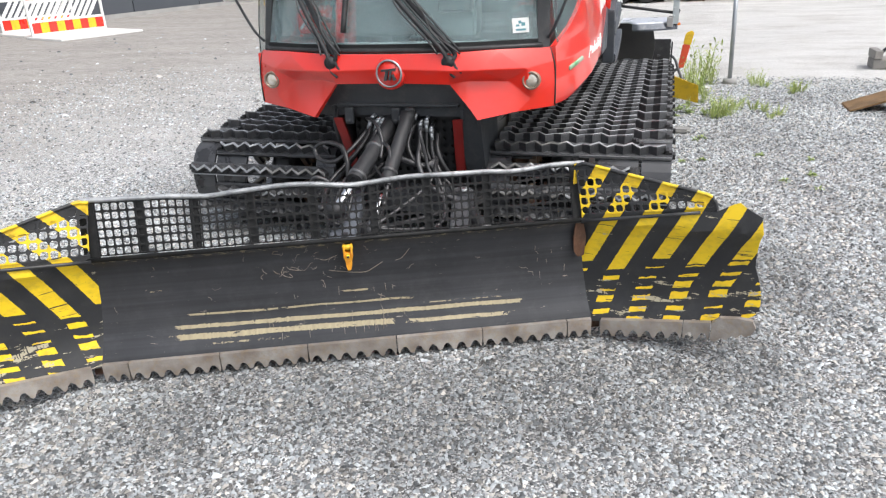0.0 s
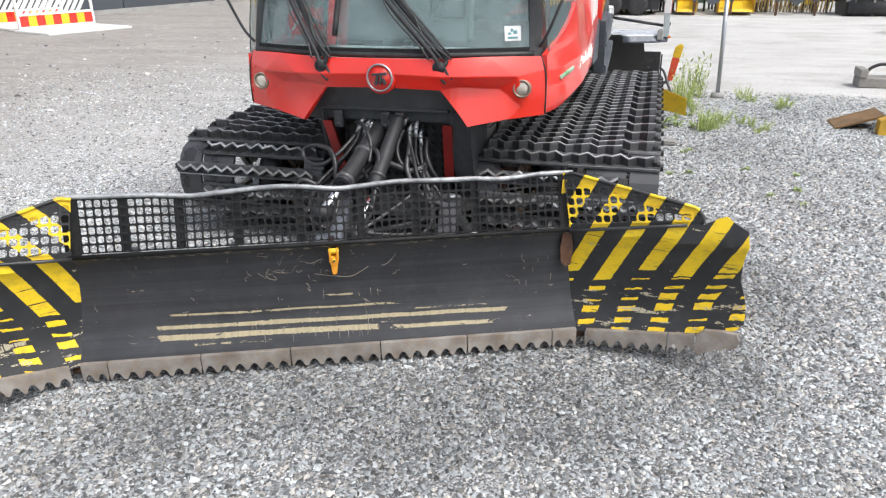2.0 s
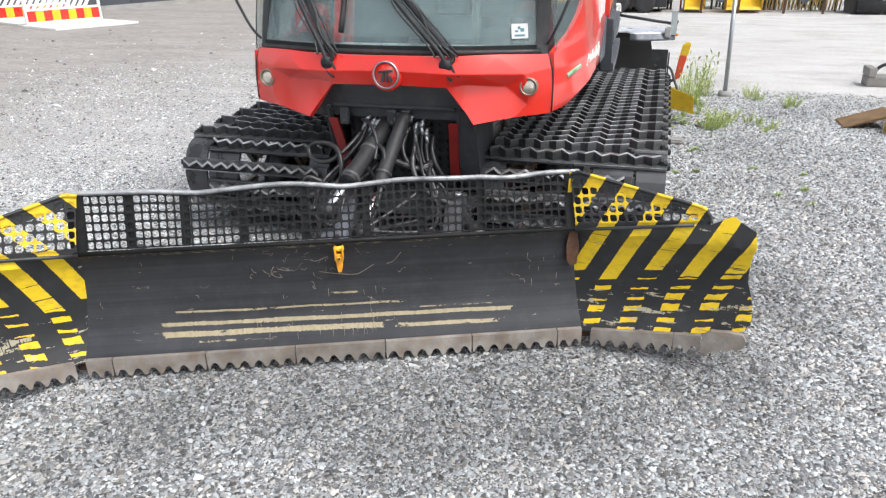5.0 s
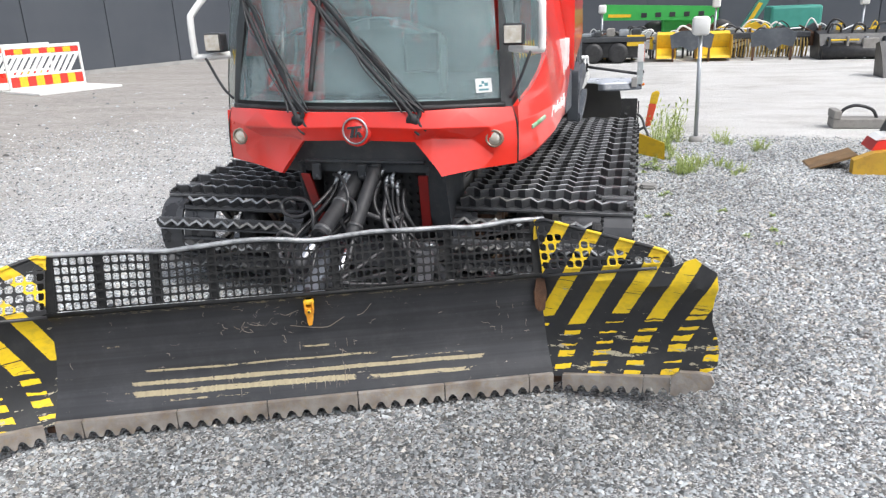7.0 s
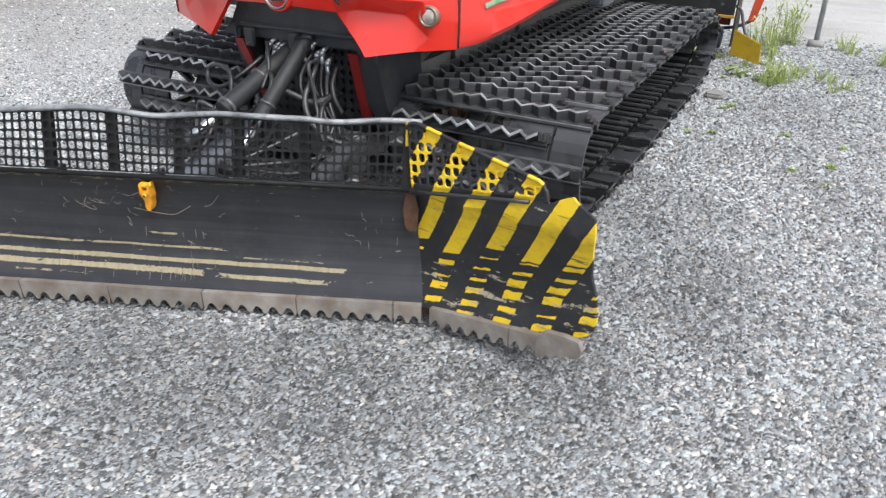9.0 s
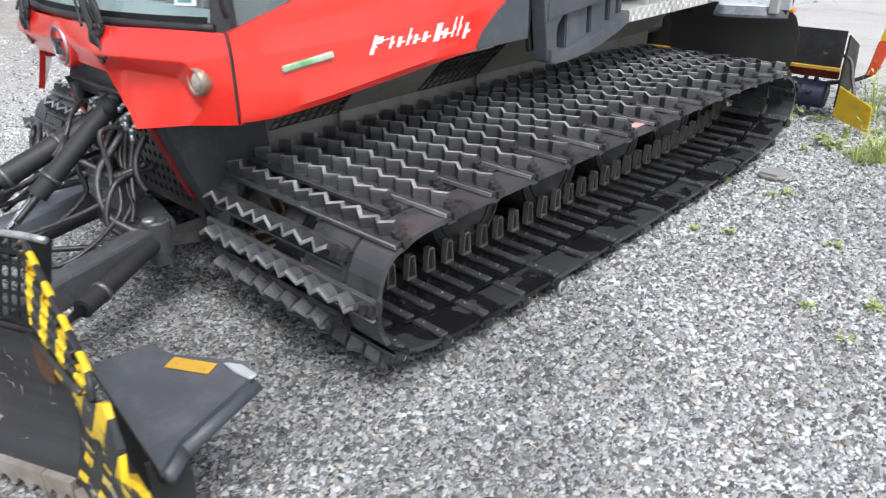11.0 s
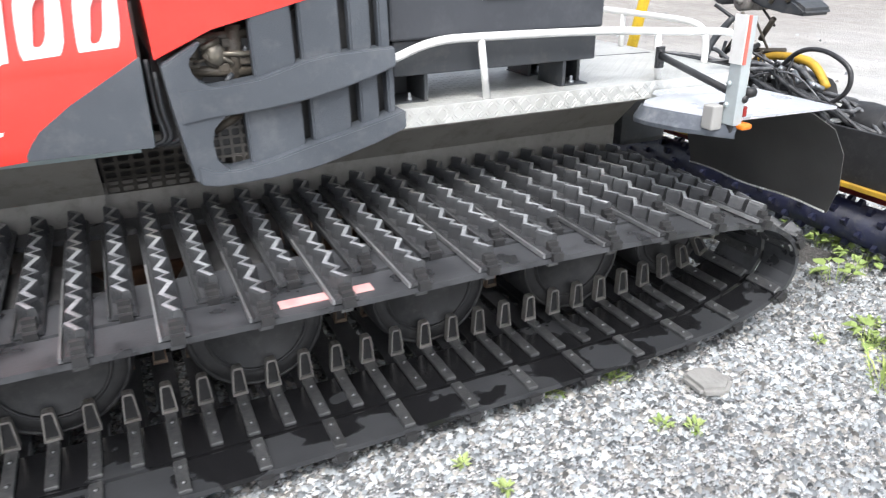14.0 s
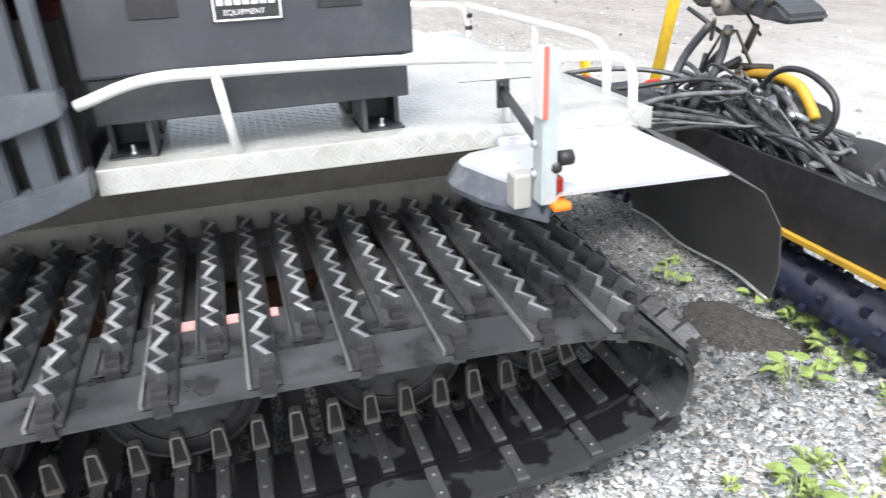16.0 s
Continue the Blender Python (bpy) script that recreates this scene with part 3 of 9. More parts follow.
def leaf_material(name, c1, c2):
    m = bpy.data.materials.new(name)
    m.use_nodes = True
    n, l = m.node_tree.nodes, m.node_tree.links
    b = n["Principled BSDF"]
    ge = n.new("ShaderNodeNewGeometry")
    l.new(blend(n, l, ge.outputs["Random Per Island"], c1, c2), b.inputs["Base Color"])
    b.inputs["Roughness"].default_value = 0.55
    b.inputs["Subsurface Weight"].default_value = 0.0
    return m


BELT = wet_belt()
HAZARD_R = hazard_material("hazard_stripes", 1, 0.216, -0.02)
HAZARD_L = hazard_material("hazard_stripes_mirrored", -1, 0.197, 0.33)
MOLDBOARD = moldboard_material()
GROUND = ground_material()
CHIPS = chip_material()
LEAF = leaf_material("weed_leaves", (0.17, 0.25, 0.06), (0.36, 0.43, 0.16))
GRASS = leaf_material("pale_weed_stems", (0.28, 0.38, 0.10), (0.50, 0.54, 0.20))


# ---- building helpers ----
def basis_of(ob):
    m = ob.matrix_basis.copy()
    while ob.parent:
        m = ob.parent.matrix_basis @ ob.matrix_parent_inverse @ m
        ob = ob.parent
    return m


def attach(ob, parent):
    if parent is not None:
        ob.parent = parent
        ob.matrix_parent_inverse = basis_of(parent).inverted()
    return ob


def thing(name, place, label, category, group="", kind=""):
    ob = new(name)
    ob.empty_display_size = 0.2
    ob.matrix_basis = place if isinstance(place, Matrix) else Matrix.Translation(place)
    return tagged(ob, label, category, group, kind)


def part(name, bm, mat, parent, label="", m=None, smooth=False):
    """Links a bmesh as one mesh object under a thing or a part; coordinates are the world's unless m places them."""
    data = bpy.data.meshes.new(name)
    bmesh.ops.recalc_face_normals(bm, faces=bm.faces)
    bm.to_mesh(data)
    bm.free()
    for mm in (mat if isinstance(mat, (list, tuple)) else [mat]):
        data.materials.append(mm)
    if smooth:
        data.polygons.foreach_set("use_smooth", [True] * len(data.polygons))
        data.set_sharp_from_angle(angle=radians(40))
    ob = attach(new(name, data), parent)
    if m is not None:
        ob.matrix_basis = m
    return tagged(ob, label)


def shared(name, data, parent, m):
    ob = attach(new(name, data), parent)
    ob.matrix_basis = m
    return ob


def quick(name, verts, faces, mats, mat_index=None):
    data = bpy.data.meshes.new(name)
    data.from_pydata([tuple(v) for v in verts], [], faces)
    for mm in (mats if isinstance(mats, (list, tuple)) else [mats]):
        data.materials.append(mm)
    if mat_index:
        data.polygons.foreach_set("material_index", mat_index)
    data.update()
    return data


def box(bm, lo, hi, bevel=0.0, m=None, mi=0):
    r = bmesh.ops.create_cube(bm, size=1.0)
    vs = r["verts"]
    mat = Matrix.Translation([(a + b) / 2 for a, b in zip(lo, hi)]) @ Matrix.Diagonal([b - a for a, b in zip(lo, hi)] + [1])
    bmesh.ops.transform(bm, matrix=mat, verts=vs)
    es = {e for v in vs for e in v.link_edges}
    fs = {f for v in vs for f in v.link_faces}
    if bevel:
        r2 = bmesh.ops.bevel(bm, geom=list(es), offset=bevel, segments=2, affect="EDGES", profile=0.5)
        fs = set(r2["faces"]) | {f for f in fs if f.is_valid}
        vs = list({v for f in fs for v in f.verts})
    if m is not None:
        bmesh.ops.transform(bm, matrix=m, verts=vs)
    for f in fs:
        f.material_index = mi
    return vs


def prism(bm, pts, axis, lo, hi, mi=0):
    """Extrudes a polygon of 2D points along an axis (0, 1 or 2)."""
    def at(p, h):
        q = [p[0], p[1]]
        q.insert(axis, h)
        return q
    a = [bm.verts.new(at(p, lo)) for p in pts]
    b = [bm.verts.new(at(p, hi)) for p in pts]
    fs = [bm.faces.new(a), bm.faces.new(b[::-1])]
    for i in range(len(pts)):
        j = (i + 1) % len(pts)
        fs.append(bm.faces.new((a[i], a[j], b[j], b[i])))
    for f in fs:
        f.material_index = mi
    return a + b


def smooth_line(pts, steps=6, closed=False):
    """Catmull-Rom through the points."""
    ps = [Vector(p) for p in pts]
    k = len(ps)
    out = []
    for i in range(k if closed else k - 1):
        g = (lambda j: ps[j % k]) if closed else (lambda j: ps[max(0, min(k - 1, j))])
        p0, p1, p2, p3 = g(i - 1), g(i), g(i + 1), g(i + 2)
        for s in range(steps):
            t = s / steps
            out.append(0.5 * (2 * p1 + (p2 - p0) * t + (2 * p0 - 5 * p1 + 4 * p2 - p3) * t * t + (3 * p1 - p0 - 3 * p2 + p3) * t ** 3))
    if not closed:
        out.append(ps[-1])
    return out


def tube(bm, pts, r, seg=8, steps=5, mi=0, r_end=None):
    line = smooth_line(pts, steps) if len(pts) > 2 and steps > 1 else [Vector(p) for p in pts]
    rings = []
    up = Vector((0.13, 0.31, 0.94))
    for i, p in enumerate(line):
        d = (line[min(i + 1, len(line) - 1)] - line[max(i - 1, 0)]).normalized()
        side = d.cross(up)
        if side.length < 1e-4:
            side = d.cross(Vector((1, 0, 0)))
        side.normalize()
        top = side.cross(d)
        up = top
        rad = r if r_end is None else r + (r_end - r) * i / max(1, len(line) - 1)
        rings.append([bm.verts.new(p + (side * math.cos(a) + top * math.sin(a)) * rad) for a in (2 * math.pi * k / seg for k in range(seg))])
    fs = []
    for a, b in zip(rings, rings[1:]):
        for k in range(seg):
            fs.append(bm.faces.new((a[k], a[(k + 1) % seg], b[(k + 1) % seg], b[k])))
    fs += [bm.faces.new(rings[0][::-1]), bm.faces.new(rings[-1])]
    for f in fs:
        f.material_index = mi
        f.smooth = True


def rod(bm, a, b, r, seg=12, mi=0):
    tube(bm, [a, b], r, seg, 1, mi)


def ring_lathe(bm, profile, axis_pt, axis="x", seg=32, mi=0):
    """Turns a profile of (along, radius) round an axis through axis_pt."""
    rings = []
    for al, rad in profile:
        ring = []
        for k in range(seg):
            a = 2 * math.pi * k / seg
            c, s = rad * math.cos(a), rad * math.sin(a)
            off = {"x": (al, c, s), "y": (c, al, s), "z": (c, s, al)}[axis]
            ring.append(bm.verts.new([p + o for p, o in zip(axis_pt, off)]))
        rings.append(ring)
    fs = []
    for a, b in zip(rings, rings[1:]):
        for k in range(seg):
            fs.append(bm.faces.new((a[k], a[(k + 1) % seg], b[(k + 1) % seg], b[k])))
    for end in (rings[0], rings[-1]):
        fs.append(bm.faces.new(end))
    for f in fs:
        f.material_index = mi
        f.smooth = True


def perforated(place, nu, nv, hole=0.72, thick=0.006, keep=None, corner=0.3):
    """Plate of square holes with rounded corners. place(u, v, w): u, v in 0..1, w metres behind."""
    bm = bmesh.new()
    for i in range(nu):
        for j in range(nv):
            if keep and not keep((i + 0.5) / nu, (j + 0.5) / nv):
                continue
            def pt(a, b, w):
                return bm.verts.new(place((i + a) / nu, (j + b) / nv, w))
            g, c = (1 - hole) / 2, hole * corner
            inner = [(g + c, g), (1 - g - c, g), (1 - g, g + c), (1 - g, 1 - g - c), (1 - g - c, 1 - g), (g + c, 1 - g), (g, 1 - g - c), (g, g + c)]
            outer = [(0, 0), (1, 0), (1, 1), (0, 1)]
            f_in, f_out = [pt(a, b, 0) for a, b in inner], [pt(a, b, 0) for a, b in outer]
            b_in, b_out = [pt(a, b, thick) for a, b in inner], [pt(a, b, thick) for a, b in outer]
            for ins, outs in ((f_in, f_out), (b_in, b_out)):
                for q in range(4):
                    bm.faces.new((outs[q], outs[(q + 1) % 4], ins[(2 * q + 1) % 8], ins[2 * q]))
                    bm.faces.new((outs[(q + 1) % 4], ins[(2 * q + 2) % 8], ins[(2 * q + 1) % 8]))
            for q in range(8):
                bm.faces.new((f_in[q], f_in[(q + 1) % 8], b_in[(q + 1) % 8], b_in[q]))
    return bm


# ---- setting ----
def ground_sheet():
    bm = bmesh.new()
    vs = [bm.verts.new(p) for p in ((-400, -400, 0), (400, -400, 0), (400, 400, 0), (-400, 400, 0))]
    bm.faces.new(vs)
    ob = part("ground", bm, GROUND, None, "grey crushed-stone yard with browner dusty patches")
    return tagged(ob, category="ground", kind="structure")


ground_sheet()


def cladding_wall(name, a, b, height, label):
    """Wall of dark sheet panels with seams, thickness behind."""
    a, b = Vector((*a, 0)), Vector((*b, 0))
    run = (b - a).normalized()
    length = (b - a).length
    m = Matrix.Translation(a) @ Matrix(((run.x, -run.y, 0, 0), (run.y, run.x, 0, 0), (0, 0, 1, 0), (0, 0, 0, 1)))
    root = thing(name, m, label, "wall", kind="structure")
    bm = bmesh.new()
    box(bm, (0, 0.03, 0), (length, 0.3, height), m=m)
    part("wall_core", bm, DARK_WALL, root)
    bm = bmesh.new()
    box(bm, (-0.05, -0.06, 0), (length + 0.05, 0.028, 0.12), m=m)
    part("plinth", bm, CONCRETE, root, "pale concrete plinth")
    step, x = 2.6, 0.0
    panel = bmesh.new()
    box(panel, (0.016, -0.012, 0.12), (step - 0.016, 0.026, height), 0.006)
    data = bpy.data.meshes.new("wall_panel")
    panel.to_mesh(data)
    panel.free()
    data.materials.append(DARK_WALL)
    while x + step <= length + 0.01:
        shared("wall_panel", data, root, m @ Matrix.Translation((x, 0, 0)))
        x += step
    return root


cladding_wall("wall_west", (-15.6, 8.2), (-11.8, 26.4), 7.0, "dark grey metal-clad hall wall on a concrete plinth")
cladding_wall("wall_north", (-11.6, 27.5), (24.0, 25.0), 7.0, "dark grey metal-clad hall wall behind the yard")


# ---- snow groomer ----
groomer = thing("snow_groomer", (0, 1.6, 0), "red tracked snow groomer with black belts, parked on gravel", "snow groomer")

LOOP = [(0.50, 0.500), (1.0, 0.505), (1.6, 0.503), (2.2, 0.505), (2.7, 0.492), (3.03, 0.465), (3.19, 0.395), (3.245, 0.30), (3.20, 0.195), (3.02, 0.125),
        (2.8, 0.098), (2.5, 0.085), (2.0, 0.080), (1.4, 0.078), (0.9, 0.082), (0.6, 0.095), (0.42, 0.112), (0.275, 0.155), (0.21, 0.245), (0.205, 0.355), (0.255, 0.455), (0.36, 0.493)]
loop = [Vector((0, y, z)) for y, z in [(p.x, p.y) for p in smooth_line([(y, z, 0) for y, z in LOOP], 8, True)]]
arc = [0.0]
for k in range(len(loop)):
    arc.append(arc[-1] + (loop[(k + 1) % len(loop)] - loop[k]).length)
TOTAL = arc[-1]


def on_loop(s):
    """Place and frame on the belt loop: x across, y along, z outwards."""
    s %= TOTAL
    k = max(i for i in range(len(loop)) if arc[i] <= s)
    f = (s - arc[k]) / max(1e-9, arc[k + 1] - arc[k])
    a, b = loop[k], loop[(k + 1) % len(loop)]
    d0 = (b - loop[k - 1]).normalized()
    d1 = (loop[(k + 2) % len(loop)] - a).normalized()
    return a.lerp(b, f), d0.lerp(d1, f).normalized()


def loop_matrix(s, side):
    p, d = on_loop(s)
    nrm = Vector((1, 0, 0)).cross(d)
    return Matrix(((side, 0, 0, 0), (0, d.y, nrm.y, p.y), (0, d.z, nrm.z, p.z), (0, 0, 0, 1)))


def grouser_mesh(name, x0, x1, railed):
    """Flat foot with a folded upright wall on it: teeth of two heights in turn, bare metal on the crest, dark steps at the outer end."""
    bm = bmesh.new()
    base = 0.012
    prism(bm, [(-0.030, base), (-0.029, base + 0.006), (-0.022, base + 0.013), (0.022, base + 0.012), (0.029, base + 0.006), (0.030, base)], 0, x0, x1 - 0.002)
    rows, x, k = [], x1 - 0.034, 1
    while x > x0 + 0.008:
        y = 0.0125 if k % 2 else -0.0125
        h = (0.061, 0.069, 0.069, 0.060)[k % 4] if k > 1 else 0.066
        rows.append([bm.verts.new(p) for p in ((x, y - 0.0115, base + 0.008), (x, y - 0.0096, h - 0.008), (x, y - 0.0070, h - 0.0008), (x, y, h + 0.0008), (x, y + 0.0070, h - 0.0008), (x, y + 0.0096, h - 0.008), (x, y + 0.0115, base + 0.008))])
        x -= 0.0375
        k += 1
    for a, b in zip(rows, rows[1:]):
        for q in range(6):
            f = bm.faces.new((a[q], b[q], b[q + 1], a[q + 1]))
            f.material_index = (1 if a[q].co.x > x1 - 0.47 else 3) if q in (2, 3) else 0
    bm.faces.new(rows[0])
    bm.faces.new(rows[-1])
    # steps down to the end of the foot
    for xa, xb, h in ((x1 - 0.034, x1 - 0.019, 0.047), (x1 - 0.019, x1 - 0.004, 0.036), (x1 - 0.004, x1 + 0.010, 0.024)):
        prism(bm, [(-0.013, base - 0.010 if xb > x1 else base), (-0.012, h), (0.017, h), (0.020, base - 0.010 if xb > x1 else base)], 0, xa, xb, mi=4)
    # rail along the leading side of the foot, bare on the long ones' outer part, with sky sheen painted in
    box(bm, (x0 + 0.03, -0.037, base - 0.001), (x1 - 0.42, -0.0275, base + 0.007))
    box(bm, (x1 - 0.42, -0.037, base - 0.001), (x1 - 0.004, -0.031, base + 0.011), mi=2 if railed else 0)
    bmesh.ops.recalc_face_normals(bm, faces=bm.faces)
    data = bpy.data.meshes.new(name)
    bm.to_mesh(data)
    bm.free()
    data.materials.append(GROUSER)
    data.materials.append(WORN)
    data.materials.append(RAIL_STEEL)
    data.materials.append(DULL_CREST)
    data.materials.append(RUBBER)
    return data


def crossbar_mesh(name, spans):
    """Flat bars on the inside of the belts with bolt heads."""
    bm = bmesh.new()
    for x0, x1 in spans:
        box(bm, (x0, -0.0165, -0.020), (x1, 0.0165, -0.0085), 0.003)
        for f in (0.25, 0.75):
            ring_lathe(bm, [(-0.025, 0.006), (-0.0185, 0.008)], (x0 + (x1 - x0) * f, 0, 0), "z", 8)
    bmesh.ops.recalc_face_normals(bm, faces=bm.faces)
    data = bpy.data.meshes.new(name)
    bm.to_mesh(data)
    bm.free()
    data.materials.append(CROSSBAR)
    return data


def guide_mesh(steel):
    """Bent-plate tyre guide: a hollow tapering loop."""
    bm = bmesh.new()
    out = [(-0.022, -0.018), (-0.015, -0.104), (-0.010, -0.110), (0.010, -0.110), (0.015, -0.104), (0.022, -0.018)]
    inn = [(-0.017, -0.026), (-0.011, -0.101), (-0.008, -0.104), (0.008, -0.104), (0.011, -0.101), (0.017, -0.026)]
    rings = []
    for pts in (out, inn):
        rings.append([[bm.verts.new((x, p[0], p[1])) for p in pts] for x in (-0.013, 0.013)])
    k = len(out)
    for a in range(k):
        b = (a + 1) % k
        bm.faces.new((rings[0][0][a], rings[0][0][b], rings[0][1][b], rings[0][1][a]))
        bm.faces.new((rings[1][0][a], rings[1][1][a], rings[1][1][b], rings[1][0][b]))
        for x in (0, 1):
            bm.faces.new((rings[0][x][a], rings[1][x][a], rings[1][x][b], rings[0][x][b]))
    # black plate filling the loop in place of its dark inside
    fill = [[bm.verts.new((x, p[0] * 0.99, p[1])) for p in inn] for x in (-0.002, 0.002)]
    bm.faces.new(fill[0]).material_index = 1
    bm.faces.new(fill[1]).material_index = 1
    bmesh.ops.recalc_face_normals(bm, faces=bm.faces)
    data = bpy.data.meshes.new("guide")
    bm.to_mesh(data)
    bm.free()
    data.materials.append(steel)
    data.materials.append(RUBBER)
    return data


LONG, SHORT = grouser_mesh("long_grouser", 0.40, 1.25, True), grouser_mesh("short_grouser", 0.40, 1.10, False)
BARS = [crossbar_mesh("crossbar", (span,)) for span in ((0.41, 0.60), (0.90, 1.09), (1.115, 1.24))]
GUIDES = ((0.885, guide_mesh(GUIDE_STEEL)), (0.605, guide_mesh(RUSTY_GUIDE)))


def belt_part(x0, x1, side, parent):
    bm = bmesh.new()
    rings = []
    count = 160
    for k in range(count):
        p, d = on_loop(TOTAL * k / count)
        nrm = Vector((1, 0, 0)).cross(d)
        a, b = p + nrm * 0.008, p - nrm * 0.008
        rings.append([bm.verts.new((side * x, q.y, q.z)) for x, q in ((x0, a), (x1, a), (x1, b), (x0, b))])
    for k in range(count):
        a, b = rings[k], rings[(k + 1) % count]
        for q in range(4):
            bm.faces.new((a[q], a[(q + 1) % 4], b[(q + 1) % 4], b[q]))
    return part("belt", bm, BELT, parent)


PAIRS = round(TOTAL / 0.197)
s_ref = min(range(2000), key=lambda i: abs(on_loop(TOTAL * i / 2000)[0].y - 0.894) + (on_loop(TOTAL * i / 2000)[0].z < 0.3) * 9) / 2000 * TOTAL


def build_track(side, shift):
    bm = bmesh.new()
    box(bm, (side * 0.44 - 0.02, 0.5, 0.24), (side * 0.44 + 0.02, 3.0, 0.36), 0.008)
    track = part("track_assembly", bm, RUST, groomer, "rubber belts with toothed dark aluminium grousers")
    for x0, x1 in ((1.115, 1.245), (0.92, 1.10), (0.40, 0.51)):
        belt_part(x0, x1, side, track)
    for k in range(2 * PAIRS):
        s = s_ref + shift + TOTAL * k / (2 * PAIRS)
        m = loop_matrix(s, side)
        long = k % 2 == 0
        shared("grouser", LONG if long else SHORT, track, m)
        for data in BARS if long else BARS[:2]:
            shared("crossbar", data, track, m)
        for x, data in GUIDES:
            shared("guide", data, track, m @ Matrix.Translation((x, 0, 0)))
    return track


for side, shift in ((1, 0.0), (-1, 0.045)):
    build_track(side, shift)


def road_wheel(side, y, z, r, hub_mat, half=0.122):
    bm = bmesh.new()
    ring_lathe(bm, [(-half + 0.017, r * 0.62), (-half, r * 0.7), (-half, r * 0.9), (-half + 0.027, r * 0.985), (0, r), (half - 0.027, r * 0.985), (half, r * 0.9), (half, r * 0.7), (half - 0.017, r * 0.62)], (side * 0.742, y, z), "x", 36)
    for f in (0.70, 0.92):
        circle = [(side * (0.741 + half), y + r * f * math.cos(q), z + r * f * math.sin(q)) for q in (2 * math.pi * k / 30 for k in range(31))]
        tube(bm, circle, 0.006, 5, 1)
    wheel = part("wheel", bm, RUBBER, groomer, "black rubber road wheel")
    bm = bmesh.new()
    ring_lathe(bm, [(-0.06, r * 0.6), (0.05 * side, r * 0.6), (0.03 * side, r * 0.5), (0.045 * side, r * 0.3), (0.07 * side, r * 0.28), (0.07 * side, 0.02)], (side * 0.735, y, z), "x", 24)
    part("hub", bm, hub_mat, wheel, "dusty hub")
    return wheel


for side in (1, -1):
    for y, r, z in ((0.98, 0.208, 0.294), (1.515, 0.208, 0.294), (2.06, 0.208, 0.294), (2.60, 0.208, 0.294)):
        road_wheel(side, y, z, r, FRAME_GREY)
    road_wheel(side, 0.41, 0.305, 0.178, FRAME_GREY, 0.052)
    road_wheel(side, 3.03, 0.29, 0.16, FRAME_GREY)

# tape marks on the belts
for y, x, s, ln in ((1.645, 1.15, 1, 0.235),):
    bm = bmesh.new()
    box(bm, (x + 0.02, y - ln / 2, 0.5125), (x + 0.06, y + ln / 2, 0.5145))
    part("tape", bm, PINK, groomer, "faded red tape on the outer belt")
for y in (2.10, 2.195, 2.285):
    bm = bmesh.new()
    box(bm, (0.925, y - 0.032, 0.5135), (0.965, y + 0.032, 0.516))
    part("tape", bm, PINK, groomer, "faded red tape on the belt")
bm = bmesh.new()
box(bm, (0.945, 0.196, 0.30), (1.0, 0.2, 0.36))
part("tape", bm, PINK, groomer, "faded red tape on the belt")

# ring shackle hanging on a bottom bar
bm = bmesh.new()
ring = [(1.262, 1.062 + 0.024 * math.cos(a), 0.045 + 0.024 * math.sin(a)) for a in (2 * math.pi * k / 12 for k in range(13))]
tube(bm, ring, 0.006, 6, 2)
part("shackle", bm, WORN, groomer, "bare steel ring")

